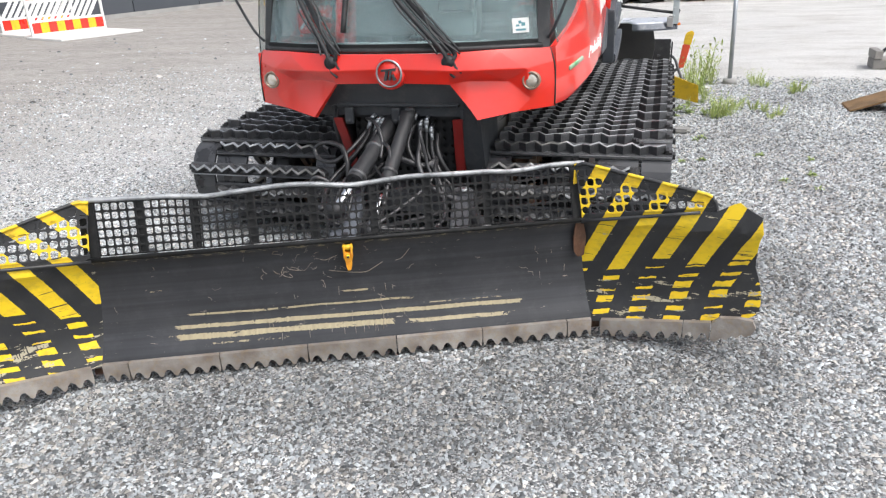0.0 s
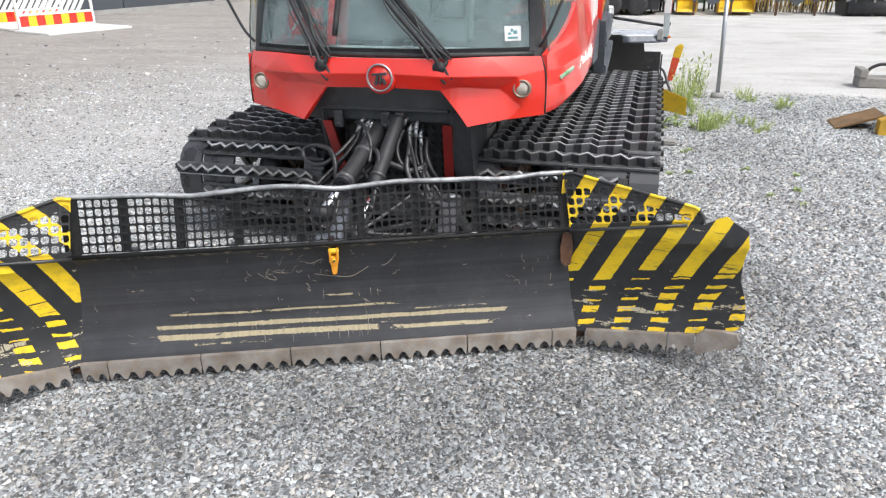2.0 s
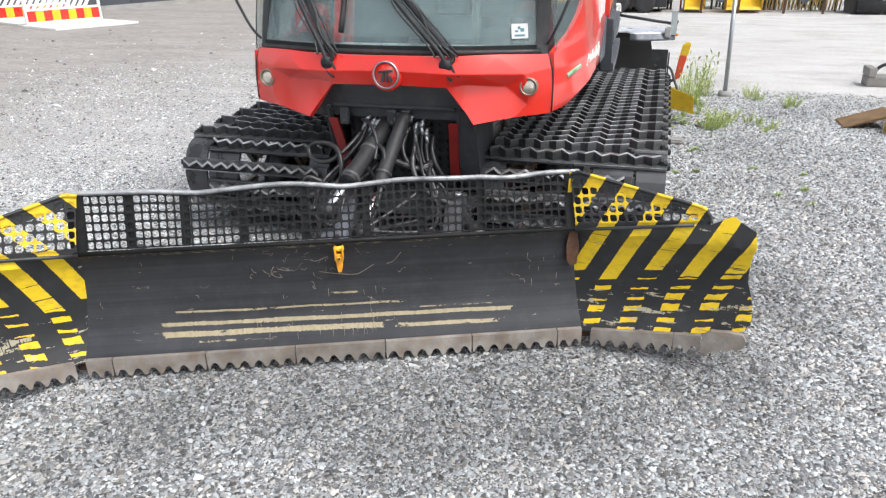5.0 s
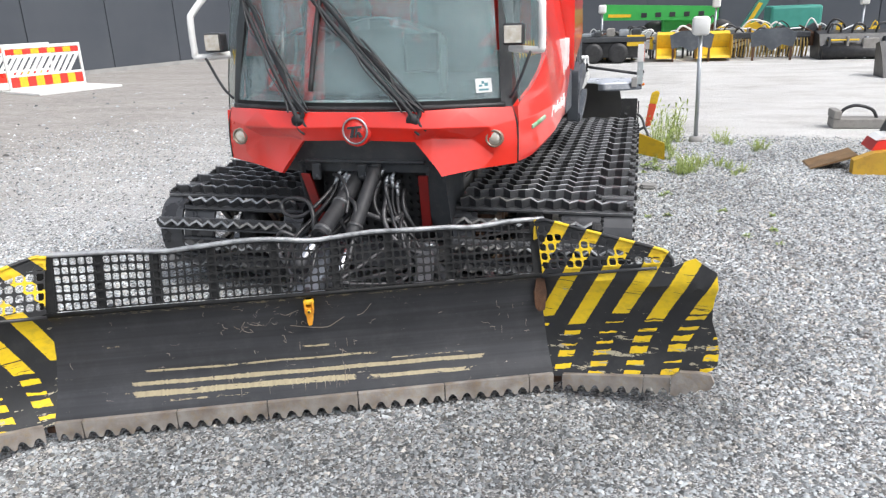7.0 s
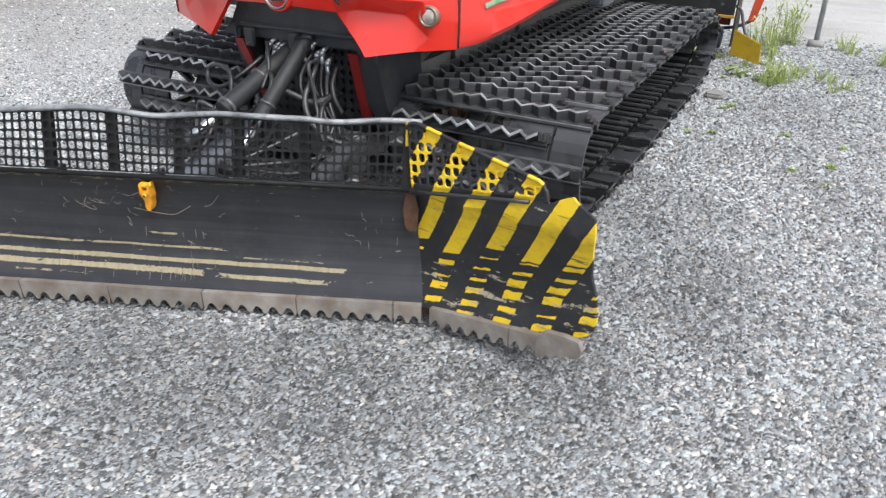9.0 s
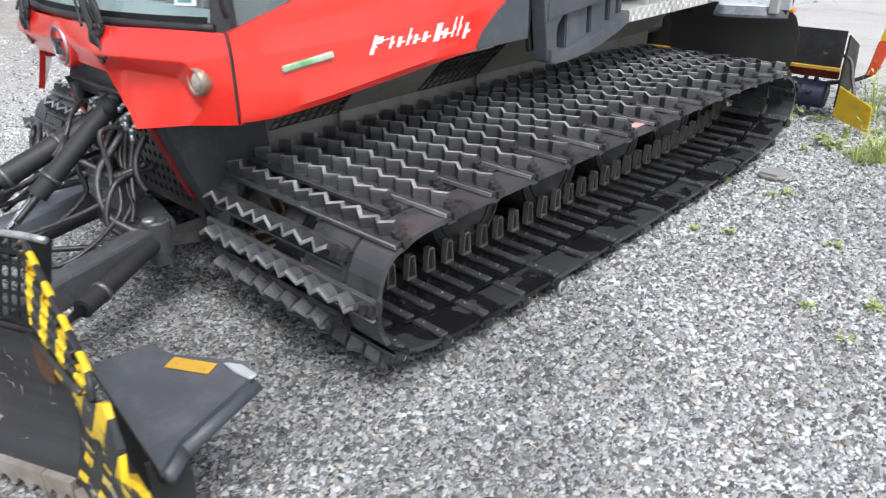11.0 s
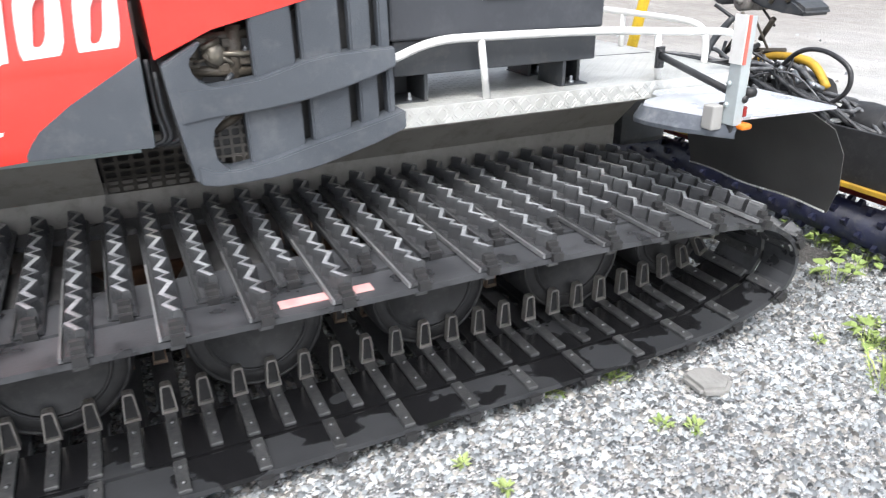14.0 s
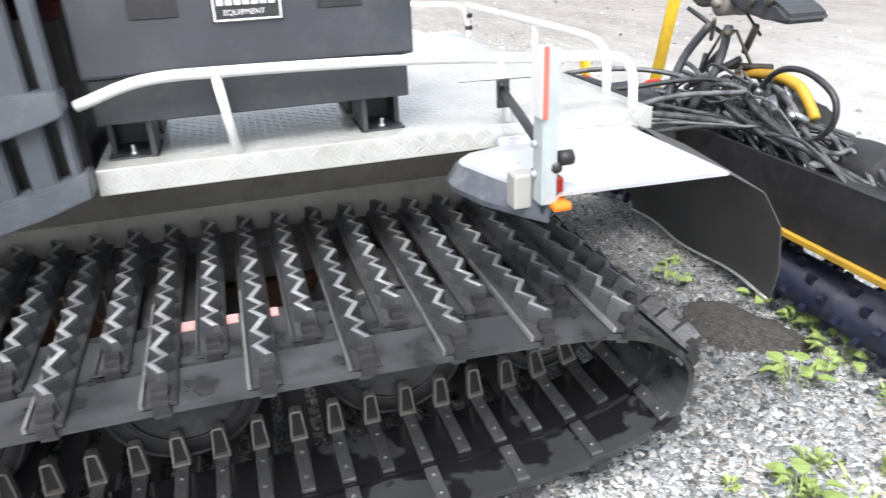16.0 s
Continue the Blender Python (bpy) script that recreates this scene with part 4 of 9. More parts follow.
# chassis
bm = bmesh.new()
box(bm, (-0.375, 0.42, 0.30), (0.375, 3.12, 0.76), 0.02)
chassis = part("chassis", bm, CHASSIS, groomer, "dusty grey-brown hull")
bm = bmesh.new()
box(bm, (-0.79, 0.42, 0.853), (0.79, 1.33, 0.868), 0.004)
box(bm, (-0.62, 1.33, 0.80), (0.62, 1.98, 0.82), 0.004)
part("floor_plate", bm, CHASSIS, groomer)
for side in (1, -1):
    def flare(z, out=0.0):
        return side * (0.395 + max(0.0, z - 0.60) * 1.05 + out)

    for y0, y1 in ((0.46, 0.77), (1.19, 1.56)):
        w = y1 - y0
        bmp = perforated(lambda u, v, q, y0=y0, w=w: (flare(0.60 + 0.20 * v, 0.012 - q), y0 + w * u, 0.60 + 0.20 * v), round(w / 0.039), 6, 0.74, 0.006, corner=0.16)
        part("grille", bmp, GRILLE, chassis, "dusty black perforated grille")
    # the first is a black backing that paints the dark behind the grilles
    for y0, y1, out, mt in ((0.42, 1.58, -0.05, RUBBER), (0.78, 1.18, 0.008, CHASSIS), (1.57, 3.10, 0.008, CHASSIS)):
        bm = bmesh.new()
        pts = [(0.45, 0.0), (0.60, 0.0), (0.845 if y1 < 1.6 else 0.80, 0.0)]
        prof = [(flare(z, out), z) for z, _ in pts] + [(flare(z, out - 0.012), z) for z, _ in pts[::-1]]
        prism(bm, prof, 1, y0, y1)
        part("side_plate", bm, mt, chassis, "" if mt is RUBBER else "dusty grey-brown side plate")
    # front leg of the frame and red strip
    bm = bmesh.new()
    prism(bm, [(0.215, 0.36), (0.26, 0.30), (0.40, 0.42), (0.46, 0.55), (0.44, 0.75), (0.085, 0.75), (0.105, 0.66), (0.175, 0.46)], 0, *sorted((side * 0.305, side * (0.40 if side > 0 else 0.335))))
    bmesh.ops.bevel(bm, geom=[e for e in bm.edges if abs(e.verts[0].co.x - e.verts[1].co.x) < 1e-5 and min(e.verts[0].co.y, e.verts[1].co.y) < 0.22], offset=0.022, segments=3, affect="EDGES")
    part("frame_leg", bm, FRAME_GREY, chassis, "dark grey frame leg")
    bm = bmesh.new()
    ring = [(side * x, y + dy, z) for dy in (0, 0.016) for x, y, z in ((0.274, 0.083, 0.692), (0.318, 0.083, 0.692), (0.296, 0.200, 0.395), (0.250, 0.200, 0.395))]
    vs = [bm.verts.new(p) for p in ring]
    for f in ((0, 1, 2, 3), (7, 6, 5, 4), (0, 4, 5, 1), (1, 5, 6, 2), (2, 6, 7, 3), (3, 7, 4, 0)):
        bm.faces.new([vs[i] for i in f])
    part("frame_strip", bm, material("worn_red_strip", (0.30, 0.018, 0.015), (0.20, 0.014, 0.012), rough=0.5, dirt=(0.05, 0.04, 0.04), dirt_amount=0.5), chassis, "worn red strip")
bm = bmesh.new()
prism(bm, [(-0.42, 0.70), (0.42, 0.70), (0.36, 0.755), (0.30, 0.86), (-0.30, 0.86), (-0.36, 0.755)], 1, 0.12, 0.40)
box(bm, (-0.30, 0.095, 0.745), (0.30, 0.125, 0.76), 0.005)
part("front_beam", bm, FRAME_GREY, chassis, "dark grey front cross-member")
bmp = perforated(lambda u, v, q: (-0.26 + 0.52 * u, 0.205 + q, 0.36 + 0.32 * v), 13, 8, 0.6, 0.006, corner=0.4)
part("front_grille", bmp, BLACK_PAINT, chassis, "black perforated plate")
# black block painting the dark recess behind the front grille
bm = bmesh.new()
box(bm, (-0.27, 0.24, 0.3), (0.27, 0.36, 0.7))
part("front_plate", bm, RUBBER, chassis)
for x in (-0.235, 0.0, 0.07):
    bm = bmesh.new()
    box(bm, (x - 0.022, 0.075, 0.665), (x + 0.022, 0.10, 0.745), 0.008)
    ring_lathe(bm, [(-0.002, 0.012), (0.030, 0.012)], (x, 0.073, 0.682), "y", 12)
    part("lug", bm, FRAME_GREY, chassis)


# ---- cab ----
def bow(x):
    """How far the front of the cab lies back at x."""
    return 0.005 + 0.165 * (abs(x) / 0.71) ** 2.2


FASCIA = {  # right half: x, y, z
    "t0": (0.0, -0.012, 1.0), "t1": (0.28, 0.0, 1.0), "t2": (0.50, 0.06, 1.0), "t3": (0.70, 0.172, 1.0),
    "m0": (0.0, -0.02, 0.935), "m1": (0.27, -0.032, 0.930), "m2": (0.405, -0.014, 0.929), "m3": (0.61, 0.090, 0.921), "m4": (0.722, 0.172, 0.943),
    "b0": (0.0, 0.0, 0.872), "b1": (0.275, 0.0, 0.872), "b2": (0.362, 0.004, 0.756), "b3": (0.396, 0.006, 0.724), "b4": (0.57, 0.092, 0.735), "b5": (0.728, 0.168, 0.747),
    "n1": (0.345, 0.034, 0.880), "n2": (0.518, 0.098, 0.868), "n3": (0.622, 0.114, 0.787), "n4": (0.728, 0.165, 0.845)}
FASCIA_FACES = ("t0 t1 m1 m0", "t1 t2 m2 m1", "t2 t3 m4 m3", "t2 m3 m2", "m0 m1 b1 b0", "m1 m2 n1 b1", "b1 n1 b3 b2", "m2 n2 n1", "m2 m3 n2", "m3 n3 n2", "m3 m4 n4 n3", "n1 n2 b3", "n2 n3 b4 b3", "n3 n4 b5 b4")


def fascia():
    bm = bmesh.new()
    for sgn in (1, -1):
        vs = {k: bm.verts.new((sgn * x + 0.026 * max(0.0, 1 - (x / 0.72) ** 2) * (k[0] != "t"), y, z)) for k, (x, y, z) in FASCIA.items()}
        for f in FASCIA_FACES:
            bm.faces.new([vs[k] for k in f.split()][::sgn])
    bmesh.ops.remove_doubles(bm, verts=bm.verts, dist=0.0005)
    bmesh.ops.recalc_face_normals(bm, faces=bm.faces)
    bmesh.ops.bevel(bm, geom=[e for e in bm.edges if len(e.link_faces) == 2], offset=0.006, segments=3, affect="EDGES", profile=0.5)
    bmesh.ops.recalc_face_normals(bm, faces=bm.faces)
    bmesh.ops.solidify(bm, geom=bm.faces[:], thickness=0.02)
    return part("front_fascia", bm, RED, groomer, "glossy red moulded front panel", smooth=True)


front = fascia()


def side_x(y, z):
    x = np.interp(y, [0.16, 0.35, 0.6, 1.0, 2.0], [0.728, 0.785, 0.835, 0.85, 0.86])
    # pressed creases: the band over the upper one leans back, the one under the lower one stands out
    depth = float(np.interp(y, [0.165, 0.3, 0.85, 1.04], [0.25, 1.0, 1.0, 0.0]))
    up, low = CREASES(y)
    lean = 0.24 * min(0.07, max(0.0, z - up)) - 0.26 * min(low - np.interp(y, *LOWER) - 0.022, max(0.0, low - z)) + 0.5 * max(0.0, float(np.interp(y, *LOWER)) + 0.022 - z)
    return float(x) - depth * float(lean) - 0.22 * max(0.0, z - 1.02) ** 1.3 - 0.10 * max(0.0, 0.85 - z)


def CREASES(y):
    """Heights of the upper and lower crease of the side panel."""
    return 0.930 + 0.045 * (y - 0.17), 0.862 + 0.028 * (y - 0.17)


SILL = ([0.165, 0.25, 0.35, 0.5, 0.7, 0.85, 0.95], [1.0, 1.03, 1.065, 1.13, 1.25, 1.42, 1.86])
DOOR_SILL = ([0.165, 0.25, 0.72, 0.85, 0.95], [0.985, 0.985, 1.0, 1.3, 1.86])
LOWER = ([0.165, 0.25, 0.35, 0.45, 0.6, 0.95, 1.08, 1.33], [0.752, 0.752, 0.765, 0.778, 0.802, 0.836, 0.847, 0.850])


def sheet(columns, side, rows=10, thick=0.025, creased=False):
    """Curved body sheet from (y, low, high) columns."""
    bm = bmesh.new()
    grid = []
    for y, lo, hi in columns:
        heights = [lo + (hi - lo) * r / rows for r in range(rows + 1)]
        if creased:
            up, low = CREASES(y)
            heights = [lo, lo + 0.022] + [low - 0.006, low + 0.006, up - 0.006, up + 0.006]
            top = up + 0.07 if hi > up + 0.09 else (up + 0.006 + hi) / 2
            heights += [top] + [top + (hi - top) * r / 5 for r in range(1, 6)]
        grid.append([bm.verts.new((side * side_x(y, z), y, z)) for z in heights])
    for a, b in zip(grid, grid[1:]):
        for r in range(len(a) - 1):
            bm.faces.new((a[r], b[r], b[r + 1], a[r + 1]))
    bmesh.ops.recalc_face_normals(bm, faces=bm.faces)
    bmesh.ops.solidify(bm, geom=bm.faces[:], thickness=thick)
    return bm


for side in (1, -1):
    sill = SILL if side > 0 else DOOR_SILL
    cols = [(y, float(np.interp(y, *LOWER)), float(np.interp(y, *sill))) for y in np.linspace(0.172, 1.325, 26)]
    panel = part("side_panel", sheet(cols, side, creased=True), RED, groomer, "glossy red side panel", smooth=True)
    cols = [(y, float(np.interp(y, *sill)) + 0.004, 1.86) for y in np.linspace(0.20, 0.93, 12)]
    win = part("side_window", sheet(cols, side, 6, 0.006), GLASS, groomer, "tinted side window", smooth=True)
    win.visible_shadow = False
    # plain yellow bars of the lettering on the window
    for k in range(6):
        y, w = 0.27 + k * 0.034, (0.022, 0.026, 0.018, 0.024, 0.022, 0.026)[k]
        xo = side_x(y, 1.24) + 0.002
        bm = bmesh.new()
        prism(bm, [(y, 1.20), (y + w * 0.45, 1.20), (y + w * 0.45, 1.232), (y + w, 1.238), (y + w, 1.25), (y + w * 0.45, 1.25), (y + w * 0.45, 1.27), (y, 1.27)], 0, *sorted((side * xo, side * (xo + 0.002))))
        part("window_bar", bm, YELLOW, win, "yellow bars of window lettering")
    # grey corner behind the red panel
    bm = bmesh.new()
    cols = [(y, 0.846, float(np.interp(y, [1.05, 1.065, 1.085, 1.16, 1.245, 1.33], [0.86, 0.885, 0.91, 0.965, 1.015, 1.065]))) for y in (1.05, 1.065, 1.085, 1.12, 1.16, 1.2, 1.245, 1.29, 1.33)]
    bm = sheet(cols, side, 3, 0.012)
    bmesh.ops.translate(bm, verts=bm.verts, vec=(side * 0.007, 0, 0))
    part("corner_panel", bm, PLASTIC, groomer, "matt grey plastic corner", smooth=True)
    # marker lens
    bm = bmesh.new()
    x = side_x(0.375, 0.9) + 0.004
    box(bm, (-0.006, -0.082, -0.0105), (0.006, 0.082, 0.0105), 0.006, Matrix.Translation((side * x, 0.375, 0.902)) @ pose(0, 0, 0, 9, 0, -side * 15))
    marker = part("side_marker", bm, material("green_marker_lens", (0.08, 0.30, 0.10), (0.52, 0.58, 0.50), rough=0.2, scale=13, bump=0), groomer, "pale green marker lens")
    # edge seal between fascia and side
    bm = bmesh.new()
    tube(bm, [(side * 0.727, 0.166, 0.752), (side * 0.729, 0.166, 0.84), (side * 0.724, 0.17, 0.93), (side * 0.70, 0.178, 1.0)], 0.004, 6, 3)
    part("panel_gap", bm, RUBBER, groomer)

# brush-like white marks of the name, plain strokes
STROKES = ((0.575, 0.895, 0.035, 0.055), (0.600, 0.925, 0.055, 0.02), (0.650, 0.905, 0.018, 0.035), (0.682, 0.905, 0.03, 0.03), (0.722, 0.905, 0.018, 0.05), (0.750, 0.905, 0.03, 0.028), (0.790, 0.906, 0.035, 0.03),
           (0.840, 0.900, 0.055, 0.055), (0.882, 0.905, 0.035, 0.03), (0.922, 0.905, 0.014, 0.06), (0.948, 0.905, 0.014, 0.06), (0.975, 0.892, 0.030, 0.05))
for y, z, w, h in STROKES:
    lean = h * 0.45
    x = side_x(y, z) + 0.001
    bm = bmesh.new()
    prism(bm, [(y, z), (y + w * 0.45, z), (y + w * 0.45 + lean, z + h), (y + lean, z + h)], 0, x - 0.004, x + 0.003)
    prism(bm, [(y + w * 0.45 + lean * 0.3, z + h * 0.3), (y + w + lean * 0.3, z + h * 0.36), (y + w + lean * 0.5, z + h * 0.55), (y + w * 0.45 + lean * 0.55, z + h * 0.5)], 0, x - 0.004, x + 0.003)
    part("brush_mark", bm, WHITE, groomer, "white brush-stroke mark on red paint")
bm = bmesh.new()
x = side_x(1.15, 1.13)
prism(bm, [(1.015, 1.055), (1.058, 1.06), (1.078, 1.245), (1.035, 1.245)], 0, x - 0.03, x + 0.006)
part("block_mark", bm, WHITE, groomer, "white block mark on red paint")
for y0 in (1.092, 1.210):
    bm = bmesh.new()
    outer = [(y0 + 0.044 + 0.048 * math.copysign(abs(math.cos(a)) ** 0.6, math.cos(a)) + (math.sin(a)) * 0.014, 1.152 + 0.090 * math.copysign(abs(math.sin(a)) ** 0.6, math.sin(a))) for a in (2 * math.pi * k / 20 for k in range(20))]
    inner = [(y0 + 0.044 + 0.013 * math.copysign(abs(math.cos(a)) ** 0.6, math.cos(a)) + (math.sin(a)) * 0.014, 1.152 + 0.052 * math.copysign(abs(math.sin(a)) ** 0.6, math.sin(a))) for a in (2 * math.pi * k / 20 for k in range(20))]
    rows = [[bm.verts.new((xx, p[0], p[1])) for p in ps] for ps in (outer, inner) for xx in (x + 0.006, x - 0.03)]
    for k in range(20):
        j = (k + 1) % 20
        bm.faces.new((rows[0][k], rows[0][j], rows[2][j], rows[2][k]))
        bm.faces.new((rows[0][k], rows[1][k], rows[1][j], rows[0][j]))
        bm.faces.new((rows[2][k], rows[2][j], rows[3][j], rows[3][k]))
    part("block_mark", bm, WHITE, groomer, "white block mark on red paint")

# windscreen, pillars, roof
def screen_point(u, v):
    """u -1..1 across, v 0..1 up."""
    x = u * (0.685 - 0.10 * v)
    return Vector((x, bow(u * 0.69) + 0.012 + 0.26 * v ** 1.15, 1.0 + 0.87 * v))


bm = bmesh.new()
grid = [[bm.verts.new(screen_point(-0.955 + 1.91 * i / 16, 0.0 + j / 10)) for j in range(11)] for i in range(17)]
for a, b in zip(grid, grid[1:]):
    for j in range(10):
        bm.faces.new((a[j], b[j], b[j + 1], a[j + 1]))
bmesh.ops.solidify(bm, geom=bm.faces[:], thickness=0.006)
wind = part("windscreen", bm, GLASS, groomer, "large curved tinted windscreen", smooth=True)
wind.visible_shadow = False
bm = bmesh.new()
tube(bm, [screen_point(-0.98 + 1.96 * k / 12, 0.012) + Vector((0, -0.004, 0)) for k in range(13)], 0.013, 8, 2)
part("windscreen_seal", bm, RUBBER, groomer, "black rubber seal")
bm = bmesh.new()
rows = [[bm.verts.new(screen_point(-0.96 + 1.92 * i / 16, v) + Vector((0, -0.009, 0))) for v in (0.0, 0.045)] for i in range(17)]
for a, b in zip(rows, rows[1:]):
    bm.faces.new((a[0], b[0], b[1], a[1]))
bmesh.ops.solidify(bm, geom=bm.faces[:], thickness=0.003)
part("screen_border", bm, RUBBER, groomer, "black printed border of the screen", smooth=True)
for side in (1, -1):
    bm = bmesh.new()
    rows = []
    for v in np.linspace(0, 1, 8):
        a, b = screen_point(side * 0.955, v) + Vector((side * 0.035 * v, 0, 0)), screen_point(side * 1.0, v) + Vector((side * (0.012 + 0.075 * v), 0.02, 0))
        a2, b2 = a + Vector((side * -0.012, 0.10, 0)), b + Vector((side * 0.012, 0.11, 0))
        rows.append([bm.verts.new(p) for p in (a, b, b2, a2)])
    for r, q in zip(rows, rows[1:]):
        for k in range(4):
            bm.faces.new((r[k], r[(k + 1) % 4], q[(k + 1) % 4], q[k]))
    bm.faces.new(rows[0]), bm.faces.new(rows[-1])
    part("pillar", bm, BLACK_PAINT, groomer, "black windscreen pillar", smooth=True)
bm = bmesh.new()
prism(bm, [(0.22, 1.86), (0.26, 1.95), (0.5, 2.0), (1.2, 2.0), (1.32, 1.94), (1.34, 1.86)], 0, -0.64, 0.64)
part("roof", bm, RED, groomer, "red cab roof")
bm = bmesh.new()
box(bm, (-0.70, 1.30, 0.80), (0.70, 1.34, 1.18), 0.01)
box(bm, (-0.70, 1.30, 1.72), (0.70, 1.34, 1.86), 0.01)
for x in (-0.66, 0.0, 0.66):
    box(bm, (x - 0.04, 1.30, 1.18), (x + 0.04, 1.34, 1.72), 0.01)
box(bm, (-0.72, 0.22, 0.80), (0.72, 1.30, 0.83))
part("cab_shell", bm, INTERIOR, groomer)
# interior
bm = bmesh.new()
prism(bm, [(0.20, 0.83), (0.20, 0.97), (0.34, 1.0), (0.50, 0.97), (0.50, 0.83)], 0, -0.6, 0.6)
part("dashboard", bm, INTERIOR, groomer, "grey dashboard", smooth=True)
bm = bmesh.new()
box(bm, (-0.02, 0.70, 0.84), (0.44, 1.14, 1.02), 0.05)
box(bm, (0.0, 1.05, 0.98), (0.42, 1.18, 1.52), 0.05)
box(bm, (0.09, 1.07, 1.50), (0.33, 1.17, 1.70), 0.04)
part("seat", bm, SEAT, groomer, "dark fabric driver's seat", smooth=True)
bm = bmesh.new()
box(bm, (-0.5, 0.80, 0.84), (-0.16, 1.15, 1.0), 0.05)
box(bm, (-0.5, 1.07, 0.98), (-0.18, 1.18, 1.40), 0.05)
part("passenger_seat", bm, SEAT, groomer, "dark passenger seat", smooth=True)
for c, rx in (((-0.36, 0.62, 1.18), 40),):
    bm = bmesh.new()
    tube(bm, [(c[0] + 0.15 * math.cos(a), c[1] + 0.11 * math.sin(a), c[2] + 0.11 * math.sin(a)) for a in (2 * math.pi * k / 16 for k in range(17))], 0.012, 8, 2)
    rod(bm, c, (c[0], c[1] - 0.18, c[2] - 0.2), 0.02)
    part("steering_wheel", bm, BLACK_PAINT, groomer)
bm = bmesh.new()
tube(bm, [(-0.30, 0.34, 1.0), (-0.28, 0.36, 1.3), (-0.22, 0.40, 1.86)], 0.022, 8, 4)
part("inner_bar", bm, RED, groomer, "red inner bar")
bm = bmesh.new()
box(bm, (-0.56, 0.55, 1.0), (-0.40, 0.72, 1.12), 0.03)
part("inner_pad", bm, RED, groomer, "red padded control box", smooth=True)
# hooded console with a dark display, and pale trim inside the door
bm = bmesh.new()
prism(bm, [(-0.372, 1.0), (-0.372, 1.13), (-0.32, 1.20), (-0.263, 1.25), (-0.19, 1.305), (-0.122, 1.335), (-0.04, 1.352), (0.04, 1.352), (0.156, 1.32), (0.24, 1.285), (0.29, 1.26), (0.29, 1.0)], 1, 0.50, 0.62)
bmesh.ops.bevel(bm, geom=bm.edges[:], offset=0.012, segments=2, affect="EDGES")
console = part("console_hood", bm, material("slate_console_plastic", (0.12, 0.15, 0.155), (0.15, 0.18, 0.185), rough=0.5, scale=6, bump=0.05), groomer, "domed slate-grey console hood", smooth=True)
bm = bmesh.new()
box(bm, (0.13, 0.468, 1.105), (0.285, 0.499, 1.285), 0.01)
part("display", bm, RUBBER, console, "dark display housing")
bm = bmesh.new()
tube(bm, [(-0.50, 0.36, 1.06), (-0.46, 0.37, 1.12), (-0.43, 0.38, 1.22), (-0.43, 0.40, 1.32)], 0.007, 6, 5)
part("grab_handle", bm, ALU, groomer, "pale grab handle")
# sticker on the screen
bm = bmesh.new()
p = screen_point(0.86, 0.11)
box(bm, (-0.036, -0.0015, -0.031), (0.036, 0.0015, 0.031), 0, Matrix.Translation(p + Vector((0, -0.006, 0))) @ pose(0, 0, 0, -16, 0, 24))
sticker = part("sticker", bm, WHITE, groomer, "small white inspection sticker")
bm = bmesh.new()
mm = Matrix.Translation(p + Vector((0, -0.0095, 0))) @ pose(0, 0, 0, -16, 0, 24)
for lo, hi in (((-0.022, -0.001, -0.022), (0.022, 0.001, -0.014)), ((-0.02, -0.001, -0.004), (-0.006, 0.001, 0.004)), ((0.004, -0.001, -0.002), (0.02, 0.001, 0.012)), ((-0.008, -0.001, 0.008), (0.004, 0.001, 0.02))):
    box(bm, lo, hi, 0, mm)
part("sticker_print", bm, material("teal_print", (0.12, 0.30, 0.34), rough=0.6, bump=0), sticker)
# badge: ring and plain bars
bm = bmesh.new()
ring_lathe(bm, [(0.012, 0.062), (-0.006, 0.062), (-0.010, 0.059), (-0.010, 0.055), (-0.006, 0.053), (0.012, 0.053)], (0.022, -0.018, 0.918), "y", 36)
badge = part("badge", bm, STEEL, groomer, "round worn metal badge")
# rounded lobe of the panel round the badge
bm = bmesh.new()
ring_lathe(bm, [(0.045, 0.060), (0.040, 0.074), (0.004, 0.074), (-0.006, 0.070), (-0.010, 0.062)], (0.022, -0.012, 0.918), "y", 36)
part("badge_lobe", bm, RED, front, smooth=True)
bm = bmesh.new()
ring_lathe(bm, [(0.01, 0.0535), (-0.005, 0.0535)], (0.022, -0.018, 0.918), "y", 30)
part("badge_field", bm, RED, badge)
bm = bmesh.new()
for pts in (((-0.034, 0.018), (0.034, 0.024), (0.034, 0.014), (-0.034, 0.009)), ((-0.012, 0.014), (0.0, 0.016), (-0.010, -0.03), (-0.024, -0.03)), ((0.012, -0.006), (0.022, 0.0), (0.034, -0.026), (0.022, -0.03)), ((0.006, 0.01), (0.014, 0.012), (0.008, -0.028), (-0.002, -0.028))):
    prism(bm, [(0.022 + a, 0.918 + b) for a, b in pts], 1, -0.032, -0.022)
part("badge_bars", bm, FRAME_GREY, badge)
# lamps in the fascia
for side in (1, -1):
    bm = bmesh.new()
    yl = 0.109
    ring_lathe(bm, [(0.03, 0.040), (-0.010, 0.040), (-0.014, 0.036), (-0.012, 0.031), (0.03, 0.031)], (side * 0.632, yl, 0.868), "y", 28)
    lamp = part("lamp", bm, material("dull_lamp_rim", (0.34, 0.27, 0.21), (0.24, 0.19, 0.15), rough=0.4, metal=0.5, scale=20, bump=0.05), groomer, "small round lamp with a dull rim")
    bm = bmesh.new()
    ring_lathe(bm, [(0.02, 0.03), (-0.006, 0.03), (-0.010, 0.022), (-0.012, 0.008)], (side * 0.632, yl, 0.868), "y", 24)
    part("lens", bm, LENS, lamp, "clear amber-tinted lens")
